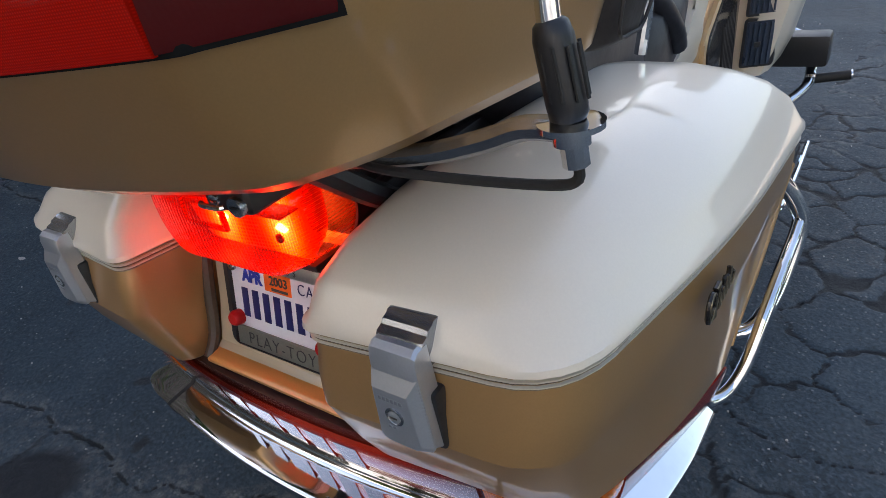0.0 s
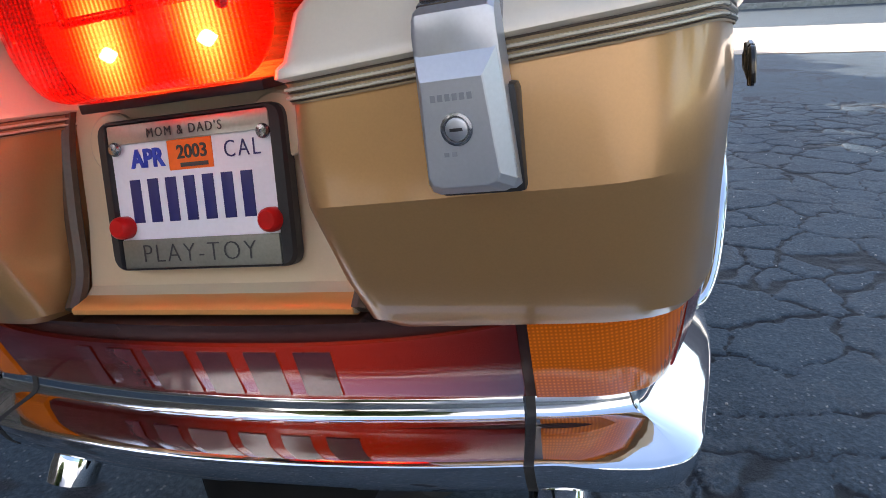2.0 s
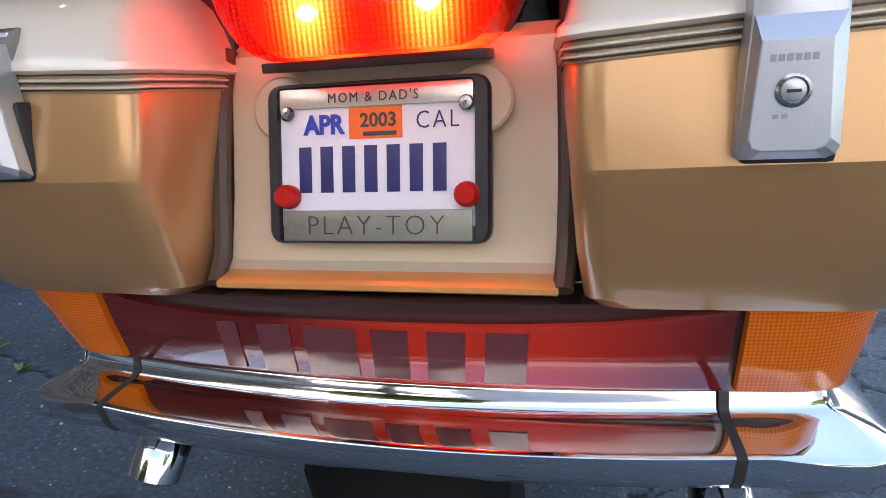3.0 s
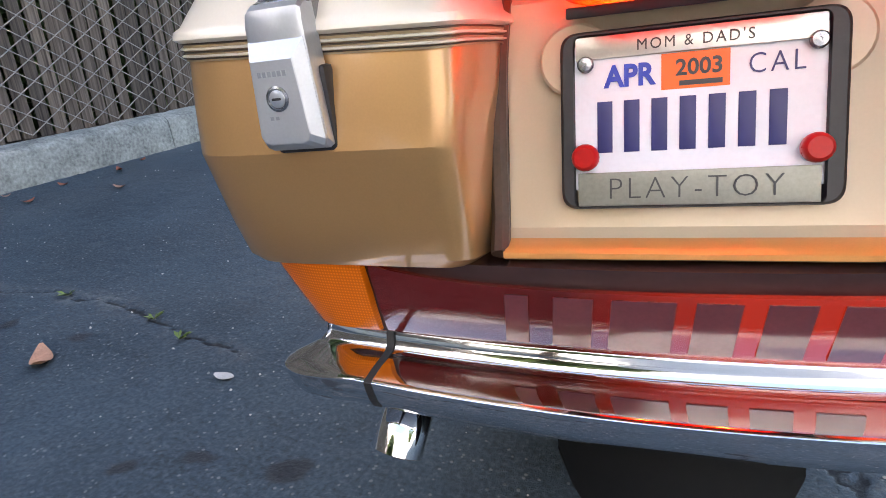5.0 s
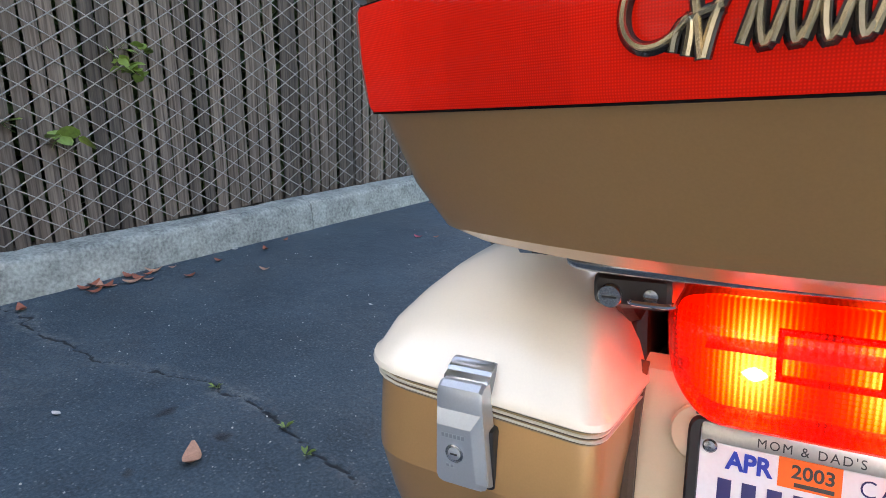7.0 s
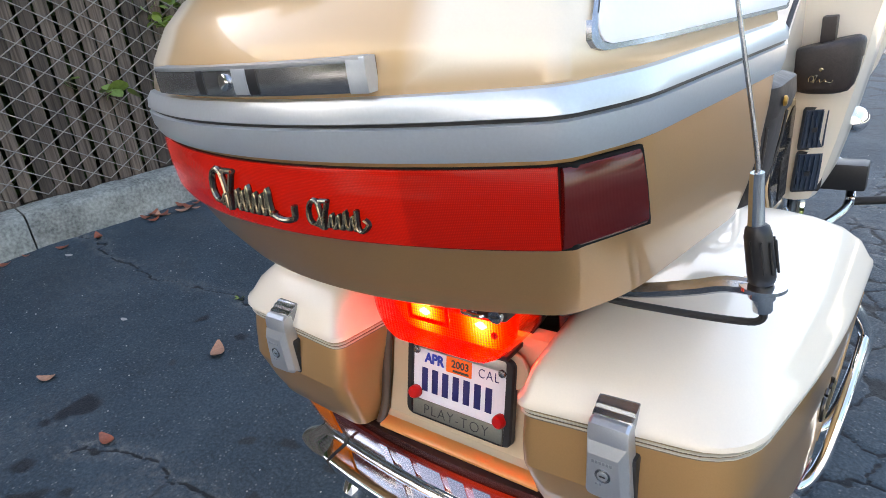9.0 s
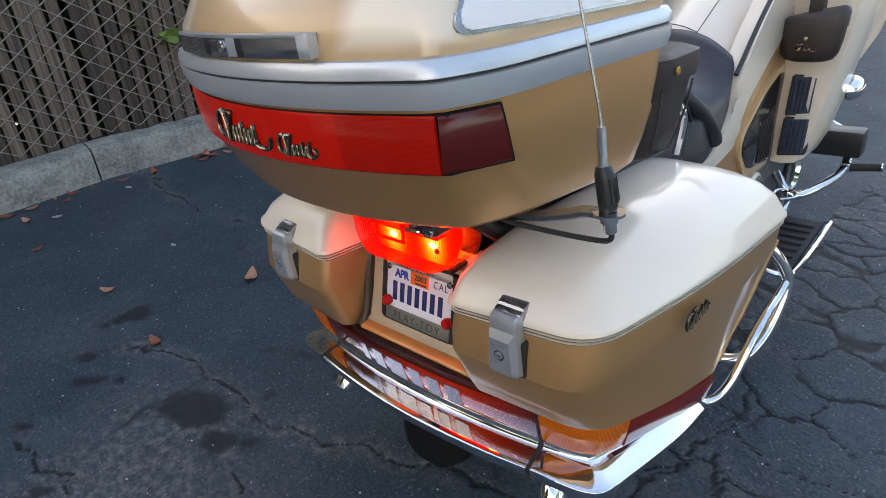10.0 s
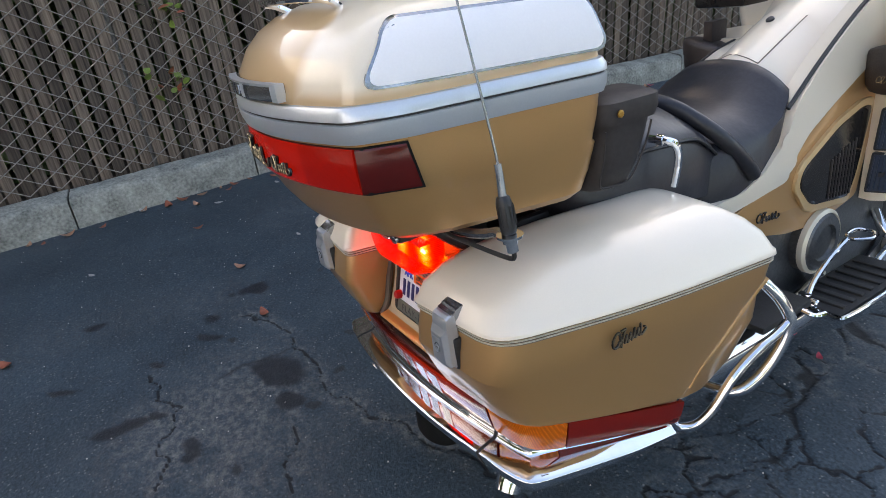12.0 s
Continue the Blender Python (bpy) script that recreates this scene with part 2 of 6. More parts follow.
def tail_reflector():
    """Reflector bowl of the tail lamp, lit by its two bulbs: brightest before each bulb."""
    m = mat("lit_reflector", (0.8, 0.5, 0.4), 0.3)
    nt = m.node_tree
    b = nt.nodes["Principled BSDF"]
    # orange light reflected on the lip is put into its paint colour
    tc = nt.nodes.new("ShaderNodeTexCoord")
    wave = nt.nodes.new("ShaderNodeTexWave")
    wave.inputs["Scale"].default_value = 75
    nt.links.new(tc.outputs["Object"], wave.inputs["Vector"])
    mix = nt.nodes.new("ShaderNodeMath")
    mix.operation = "MULTIPLY_ADD"
    mix.inputs[1].default_value = 0.008
    nt.links.new(wave.outputs[0], mix.inputs[0])
    nt.links.new(bulb_distance(nt, (0.030, 0.690), 0.5), mix.inputs[2])
    ramp = nt.nodes.new("ShaderNodeValToRGB")
    cr = ramp.color_ramp
    cr.elements[0].position, cr.elements[0].color = 0.022, (1.0, 0.60, 0.24, 1)
    cr.elements[1].position, cr.elements[1].color = 0.080, (0.006, 0.0006, 0.0004, 1)
    for p, c in ((0.030, (0.60, 0.15, 0.04, 1)), (0.040, (0.17, 0.013, 0.004, 1)), (0.053, (0.040, 0.002, 0.001, 1))):
        e = cr.elements.new(p)
        e.color = c
    nt.links.new(mix.outputs[0], ramp.inputs[0])
    nt.links.new(ramp.outputs[0], b.inputs["Emission Color"])
    b.inputs["Emission Strength"].default_value = 9.0
    return m


def tail_shell():
    """Clear red lens with upright flutes."""
    m = lens("clear_red_lens", (0.36, 0.006, 0.005), 55, rough=0.10)
    nt = m.node_tree
    b = nt.nodes["Principled BSDF"]
    b.inputs["Emission Color"].default_value = (1.0, 0.012, 0.005, 1)
    prismatic(m, 85)
    level = nt.nodes.new("ShaderNodeMapRange")
    level.inputs["From Min"].default_value, level.inputs["From Max"].default_value = 0.010, 0.070
    level.inputs["To Min"].default_value, level.inputs["To Max"].default_value = 0.20, 0.030
    nt.links.new(bulb_distance(nt, (-0.020, 0.684), 0.8), level.inputs["Value"])
    flutes = nt.nodes.new("ShaderNodeTexWave")
    flutes.inputs["Scale"].default_value = 70
    tc = nt.nodes.new("ShaderNodeTexCoord")
    nt.links.new(tc.outputs["Object"], flutes.inputs["Vector"])
    share = nt.nodes.new("ShaderNodeMapRange")
    share.inputs["To Min"].default_value, share.inputs["To Max"].default_value = 0.45, 1.45
    nt.links.new(flutes.outputs["Fac"], share.inputs["Value"])
    both = nt.nodes.new("ShaderNodeMath")
    both.operation = "MULTIPLY"
    nt.links.new(level.outputs[0], both.inputs[0])
    nt.links.new(share.outputs[0], both.inputs[1])
    nt.links.new(both.outputs[0], b.inputs["Emission Strength"])
    clear = nt.nodes.new("ShaderNodeBsdfTransparent")
    clear.inputs[0].default_value = (1.0, 0.125, 0.05, 1)
    mix = nt.nodes.new("ShaderNodeMixShader")
    mix.inputs[0].default_value = 0.60
    nt.links.new(clear.outputs[0], mix.inputs[1])
    nt.links.new(b.outputs[0], mix.inputs[2])
    nt.links.new(mix.outputs[0], nt.nodes["Material Output"].inputs["Surface"])
    return m


BULB = glow(mat("lit_bulb", (0.9, 0.8, 0.7), 0.3), (1.0, 0.62, 0.28), 75.0)
TAIL_REFLECTOR = tail_reflector()
TAIL_LENS = tail_shell()


def asphalt_material():
    """Asphalt: grit at two sizes, dusty patches, oil stains and dark cracks that follow the relief of the ground."""
    m = bpy.data.materials.new("asphalt")
    m.use_nodes = True
    nt = m.node_tree
    b = nt.nodes["Principled BSDF"]
    N, L = nt.nodes.new, nt.links.new

    def link(v, sock):
        if isinstance(v, (int, float)):
            sock.default_value = v
        else:
            L(v, sock)

    def math_(op, a, c=0.0, d=0.0):
        n = N("ShaderNodeMath")
        n.operation = op
        for k, v in enumerate((a, c, d)):
            link(v, n.inputs[k])
        return n.outputs[0]

    def span(v, lo, hi, a=0.0, c=1.0):
        n = N("ShaderNodeMapRange")
        link(v, n.inputs["Value"])
        n.inputs["From Min"].default_value, n.inputs["From Max"].default_value = lo, hi
        n.inputs["To Min"].default_value, n.inputs["To Max"].default_value = a, c
        return n.outputs[0]

    tc = N("ShaderNodeTexCoord")

    def grain(scale, detail=5, rough=0.6):
        n = N("ShaderNodeTexNoise")
        n.inputs["Scale"].default_value, n.inputs["Detail"].default_value, n.inputs["Roughness"].default_value = scale, detail, rough
        L(tc.outputs["Object"], n.inputs["Vector"])
        return n.outputs[0]

    def field(name):
        n = N("ShaderNodeAttribute")
        n.attribute_name = name
        return n.outputs["Fac"]

    def mix(f, a, c):
        n = N("ShaderNodeMix")
        n.data_type = "RGBA"
        link(f, n.inputs["Factor"])
        for v, k in ((a, "A"), (c, "B")):
            if isinstance(v, tuple):
                n.inputs[k].default_value = (*v, 1)
            else:
                L(v, n.inputs[k])
        return n.outputs["Result"]

    fine, coarse, blot = grain(420, 3), grain(110, 4), grain(2.4, 6)
    col = mix(span(blot, 0.32, 0.70), (0.018, 0.034, 0.047), (0.041, 0.068, 0.089))
    patchy = grain(8.5, 5, 0.7)
    col = mix(span(patchy, 0.52, 0.66, 0.0, 0.45), col, (0.015, 0.023, 0.031))
    col = mix(span(patchy, 0.44, 0.30, 0.0, 0.40), col, (0.080, 0.099, 0.112))
    col = mix(span(coarse, 0.50, 0.72, 0.0, 0.75), col, (0.084, 0.110, 0.132))
    col = mix(span(coarse, 0.50, 0.28, 0.0, 0.75), col, (0.011, 0.014, 0.018))
    stones = N("ShaderNodeTexVoronoi")
    stones.inputs["Scale"].default_value = 95
    L(tc.outputs["Object"], stones.inputs["Vector"])
    pick = N("ShaderNodeSeparateColor")
    L(stones.outputs["Color"], pick.inputs[0])
    stone = math_("MULTIPLY", span(stones.outputs["Distance"], 0.34, 0.22), span(pick.outputs[0], 0.80, 0.84))
    col = mix(math_("MULTIPLY", stone, 0.70), col, (0.19, 0.20, 0.205))
    clods = grain(34, 6, 0.75)
    dust = math_("MULTIPLY", field("dust"), span(math_("ADD", clods, math_("MULTIPLY", fine, 0.35)), 0.62, 0.86))
    col = mix(dust, col, (0.23, 0.22, 0.205))
    col = mix(math_("MULTIPLY", field("dust"), 0.16), col, (0.070, 0.073, 0.078))
    col = mix(math_("MULTIPLY", field("stain"), 0.90), col, (0.010, 0.011, 0.015))
    col = mix(span(math_("ADD", field("crack"), math_("MULTIPLY", coarse, 0.35)), 0.45, 0.80, 0.0, 0.92), col, (0.008, 0.008, 0.009))
    warp = N("ShaderNodeTexNoise")
    warp.inputs["Scale"].default_value, warp.inputs["Detail"].default_value = 4.0, 5
    L(tc.outputs["Object"], warp.inputs["Vector"])
    shift = N("ShaderNodeVectorMath")
    shift.operation = "MULTIPLY_ADD"
    shift.inputs[1].default_value = (0.25, 0.25, 0.0)
    L(warp.outputs["Color"], shift.inputs[0])
    L(tc.outputs["Object"], shift.inputs[2])
    plates = N("ShaderNodeTexVoronoi")
    plates.feature = "DISTANCE_TO_EDGE"
    plates.inputs["Scale"].default_value = 3.6
    L(shift.outputs[0], plates.inputs["Vector"])
    where = N("ShaderNodeSeparateXYZ")
    L(tc.outputs["Object"], where.inputs[0])
    far = math_("MAXIMUM", span(where.outputs["Y"], 4.0, 4.6), span(where.outputs["X"], 1.4, 2.2))
    col = mix(math_("MULTIPLY", far, span(math_("ADD", plates.outputs["Distance"], math_("MULTIPLY", blot, 0.05)), 0.055, 0.035, 0.0, 0.85)), col, (0.014, 0.015, 0.017))
    L(col, b.inputs["Base Color"])
    L(span(field("stain"), 0.0, 1.0, 0.66, 0.52), b.inputs["Roughness"])
    h = math_("ADD", math_("MULTIPLY", coarse, 1.0), math_("MULTIPLY", fine, 0.45))
    h = math_("MULTIPLY_ADD", stone, 0.5, h)
    bp = N("ShaderNodeBump")
    bp.inputs["Strength"].default_value, bp.inputs["Distance"].default_value = 1.0, 0.0045
    L(h, bp.inputs["Height"])
    L(bp.outputs[0], b.inputs["Normal"])
    return m


ASPHALT = asphalt_material()


def wood_material():
    m = bpy.data.materials.new("weathered_redwood")
    m.use_nodes = True
    nt = m.node_tree
    b = nt.nodes["Principled BSDF"]
    N, L = nt.nodes.new, nt.links.new
    tc, info = N("ShaderNodeTexCoord"), N("ShaderNodeObjectInfo")
    mp = N("ShaderNodeMapping")
    mp.inputs["Scale"].default_value = (60, 60, 2.0)
    off = N("ShaderNodeVectorMath")
    off.operation = "ADD"
    comb = N("ShaderNodeCombineXYZ")
    mul = N("ShaderNodeMath")
    mul.operation = "MULTIPLY"
    mul.inputs[1].default_value = 37.0
    L(info.outputs["Random"], mul.inputs[0])
    L(mul.outputs[0], comb.inputs["Z"])
    L(tc.outputs["Object"], off.inputs[0])
    L(comb.outputs[0], off.inputs[1])
    L(off.outputs[0], mp.inputs["Vector"])
    g = N("ShaderNodeTexNoise")
    g.inputs["Scale"].default_value, g.inputs["Detail"].default_value = 1.5, 6
    L(mp.outputs[0], g.inputs["Vector"])
    r = N("ShaderNodeValToRGB")
    e = r.color_ramp.elements
    e[0].position, e[0].color = 0.30, (0.056, 0.037, 0.026, 1)
    e[1].position, e[1].color = 0.72, (0.225, 0.170, 0.128, 1)
    L(g.outputs[0], r.inputs[0])
    v = N("ShaderNodeMapRange")
    v.inputs["To Min"].default_value, v.inputs["To Max"].default_value = 0.45, 1.15
    L(info.outputs["Random"], v.inputs["Value"])
    s = N("ShaderNodeVectorMath")
    s.operation = "SCALE"
    L(r.outputs[0], s.inputs[0])
    L(v.outputs[0], s.inputs["Scale"])
    L(s.outputs[0], b.inputs["Base Color"])
    b.inputs["Roughness"].default_value = 0.85
    bp = N("ShaderNodeBump")
    bp.inputs["Strength"].default_value, bp.inputs["Distance"].default_value = 0.6, 0.002
    L(g.outputs[0], bp.inputs["Height"])
    L(bp.outputs[0], b.inputs["Normal"])
    return m


WOOD = wood_material()


# ---- mesh helpers ----
def finish(name, bm, material, angle=35):
    bmesh.ops.recalc_face_normals(bm, faces=bm.faces[:])
    me = bpy.data.meshes.new(name)
    bm.to_mesh(me)
    bm.free()
    me.materials.append(material)
    for p in me.polygons:
        p.use_smooth = True
    me.set_sharp_from_angle(angle=radians(angle))
    return me


def part(name, bm, material, parent, label="", angle=35):
    """One mesh object under a thing or a part."""
    ob = new(name, finish(name, bm, material, angle))
    ob.parent = parent
    return tagged(ob, label)


def thing(name, bm, material, label, category, group="", kind="", angle=35):
    return tagged(new(name, finish(name, bm, material, angle)), label, category, group, kind)


def rounded(corners, radii, n=6):
    """A closed plan outline with rounded corners: n + 1 points for each corner."""
    pts, k = [], len(corners)
    for i in range(k):
        p = Vector(corners[i])
        a, b = Vector(corners[i - 1]) - p, Vector(corners[(i + 1) % k]) - p
        r = min(radii[i], a.length * 0.48, b.length * 0.48)
        s, e = p + a.normalized() * r, p + b.normalized() * r
        for j in range(n + 1):
            u = j / n
            pts.append(((1 - u) ** 2 * s + 2 * u * (1 - u) * p + u ** 2 * e))
    return pts


def loft(rings, cap=True):
    """Quads between closed rings of equal length."""
    bm = bmesh.new()
    rows = [[bm.verts.new(p) for p in ring] for ring in rings]
    for r0, r1 in zip(rows, rows[1:]):
        for i in range(len(r0)):
            j = (i + 1) % len(r0)
            bm.faces.new((r0[i], r0[j], r1[j], r1[i]))
    if cap:
        bm.faces.new(rows[0])
        bm.faces.new(rows[-1])
    return bm


def merge(bm, other):
    me = bpy.data.meshes.new("tmp")
    other.to_mesh(me)
    other.free()
    bm.from_mesh(me)
    bpy.data.meshes.remove(me)
    return bm


def smooth_path(pts, step=4):
    """Catmull-Rom points through pts."""
    p = [Vector(q) for q in pts]
    out = []
    for i in range(len(p) - 1):
        a, b, c, d = p[max(i - 1, 0)], p[i], p[i + 1], p[min(i + 2, len(p) - 1)]
        for j in range(step):
            u = j / step
            out.append(0.5 * ((2 * b) + (c - a) * u + (2 * a - 5 * b + 4 * c - d) * u * u + (3 * b - a - 3 * c + d) * u ** 3))
    out.append(p[-1])
    return out


def tube(pts, r, n=10, step=4, taper=None):
    path = smooth_path(pts, step) if step > 1 else [Vector(q) for q in pts]
    rings, up = [], Vector((0.13, 0.21, 0.97)).normalized()
    for i, p in enumerate(path):
        d = (path[min(i + 1, len(path) - 1)] - path[max(i - 1, 0)]).normalized()
        x = d.cross(up)
        if x.length < 0.05:
            x = d.cross(Vector((1, 0, 0)))
        x.normalize()
        y = x.cross(d)
        up = y
        rad = r if taper is None else r + (taper - r) * i / (len(path) - 1)
        rings.append([p + (x * math.cos(2 * math.pi * k / n) + y * math.sin(2 * math.pi * k / n)) * rad for k in range(n)])
    return loft(rings)


def box(x0, x1, y0, y1, z0, z1, bevel=0.004, seg=2):
    bm = bmesh.new()
    bmesh.ops.create_cube(bm, size=1.0)
    for v in bm.verts:
        v.co = Vector(((x0 + x1) / 2 + v.co.x * (x1 - x0), (y0 + y1) / 2 + v.co.y * (y1 - y0), (z0 + z1) / 2 + v.co.z * (z1 - z0)))
    if bevel:
        bmesh.ops.bevel(bm, geom=bm.edges[:], offset=min(bevel, 0.45 * min(x1 - x0, y1 - y0, z1 - z0)), segments=seg, profile=0.6, affect="EDGES")
    return bm


def turned(profile, n=20, m=None):
    """A body turned round the z axis from (radius, height) pairs."""
    rings = [[Vector((max(r, 0.0002) * math.cos(2 * math.pi * k / n), max(r, 0.0002) * math.sin(2 * math.pi * k / n), z)) for k in range(n)] for r, z in profile]
    bm = loft(rings)
    if m:
        bm.transform(m)
    return bm


def prism(poly, depth, m=None, bevel=0.0):
    """A flat outline in the xy plane given depth along z."""
    bm = bmesh.new()
    low = [bm.verts.new((x, y, 0)) for x, y in poly]
    high = [bm.verts.new((x, y, depth)) for x, y in poly]
    bm.faces.new(low[::-1])
    top = bm.faces.new(high)
    for i in range(len(poly)):
        j = (i + 1) % len(poly)
        bm.faces.new((low[i], low[j], high[j], high[i]))
    if bevel:
        bmesh.ops.bevel(bm, geom=list(top.edges), offset=bevel, segments=2, profile=0.6, affect="EDGES")
    if m:
        bm.transform(m)
    return bm


def lettering(name, words, size, material, parent, m, depth=0.0006, align="CENTER", stretch=1.0, bold=0.0, space=1.0):
    cu = bpy.data.curves.new(name, "FONT")
    cu.body, cu.size, cu.extrude, cu.align_x, cu.align_y = words, size, depth, align, "CENTER"
    cu.resolution_u, cu.offset, cu.space_character = 3, bold, space
    tmp = bpy.data.objects.new("tmp", cu)
    scene.collection.objects.link(tmp)
    me = bpy.data.meshes.new_from_object(tmp.evaluated_get(bpy.context.evaluated_depsgraph_get()))
    bpy.data.objects.remove(tmp)
    bpy.data.curves.remove(cu)
    me.transform(m @ Matrix.Diagonal((stretch, 1, 1, 1)))
    me.materials.clear()
    me.materials.append(material)
    ob = new(name, me)
    ob.parent = parent
    return ob


def outline(x0, x1, y0, y1, r, n=5):
    return [(p.x, p.y) for p in rounded([(x0, y0, 0), (x1, y0, 0), (x1, y1, 0), (x0, y1, 0)], [r] * 4, n)]


# ---- the place ----
def value_noise(x, y, cell, seed):
    """Smooth random heights from -1 to 1 on a lattice of the given cell."""
    r = np.random.RandomState(seed)
    lat = r.uniform(-1, 1, (128, 128))
    gx, gy = x / cell, y / cell
    ix, iy = np.floor(gx).astype(int), np.floor(gy).astype(int)
    fx, fy = gx - ix, gy - iy
    fx, fy = fx * fx * (3 - 2 * fx), fy * fy * (3 - 2 * fy)
    a, b = lat[ix % 128, iy % 128], lat[(ix + 1) % 128, iy % 128]
    c, d = lat[ix % 128, (iy + 1) % 128], lat[(ix + 1) % 128, (iy + 1) % 128]
    return (a * (1 - fx) + b * fx) * (1 - fy) + (c * (1 - fx) + d * fx) * fy


CRACKS = (
    ((-1.12, -0.30), (-0.98, -0.22), (-0.80, -0.16), (-0.61, -0.12), (-0.51, -0.13), (-0.41, -0.07), (-0.32, -0.02), (-0.20, 0.05), (-0.08, 0.13), (0.07, 0.16)),
    ((0.07, 0.16), (0.12, 0.19), (0.25, 0.28), (0.26, 0.43), (0.24, 0.47), (0.30, 0.62), (0.32, 0.74), (0.29, 0.93), (0.23, 0.99), (0.16, 1.15)),
    ((0.32, 0.74), (0.38, 0.71), (0.49, 0.72), (0.66, 0.80), (0.9, 0.78)),
    ((0.35, 0.63), (0.39, 0.52), (0.39, 0.42), (0.45, 0.2)),
    ((0.08, 0.16), (0.13, 0.10), (0.15, -0.10)),
    ((-0.44, -0.26), (-0.31, -0.30), (-0.19, -0.33), (0.0, -0.36)),
    ((-0.91, -0.64), (-0.76, -0.64), (-0.70, -0.58), (-0.52, -0.62), (-0.41, -0.65), (-0.2, -0.7)),
    ((-2.68, 0.18), (-2.52, 0.24), (-2.23, 0.21), (-1.91, 0.25), (-1.64, 0.35), (-1.47, 0.40), (-1.27, 0.42), (-1.13, 0.37), (-0.96, 0.36), (-0.84, 0.36)),
)
# oil stains: x, y, half-length, half-width, turn in degrees
STAINS = ((-0.70, -0.25, 0.10, 0.075, 40), (-0.79, -0.32, 0.14, 0.012, 97), (-0.54, -0.25, 0.045, 0.035, 0), (-0.48, -0.20, 0.030, 0.016, 60), (-0.69, -0.74, 0.085, 0.030, 80), (-0.69, -0.63, 0.030, 0.022, 30), (-0.95, -0.62, 0.028, 0.020, 40),
          (-1.16, -0.41, 0.035, 0.026, 60), (-1.03, -0.44, 0.050, 0.028, 60), (-0.97, -0.36, 0.018, 0.018, 0), (-1.28, -0.23, 0.070, 0.035, 90), (-1.28, -0.33, 0.024, 0.018, 0), (-1.35, -0.84, 0.040, 0.022, 90), (-0.77, 0.02, 0.030, 0.016, 60))
STAINS_SMALL = ((-0.97, -0.91, 0.05, 0.02, 70), (-0.48, -0.56, 0.045, 0.030, 0), (-1.46, 0.22, 0.030, 0.014, 70), (-0.53, 0.13, 0.045, 0.030, 0), (-0.68, 0.10, 0.020, 0.014, 0), (-1.27, 0.06, 0.018, 0.012, 0), (-1.24, 0.27, 0.03, 0.016, 50), (-0.34, -0.44, 0.025, 0.018, 0), (-0.60, -0.08, 0.020, 0.014, 0))


def spread(lo, hi, step, far):
    """Coordinates: even between lo and hi, then in growing strides out to far."""
    mid = np.arange(lo, hi, step)
    out = [0.03 * 1.6 ** k for k in range(60)]
    out = [v for v in np.cumsum(out) if v < far]
    return np.concatenate((lo - np.array(out[::-1]), mid, hi + np.array(out)))


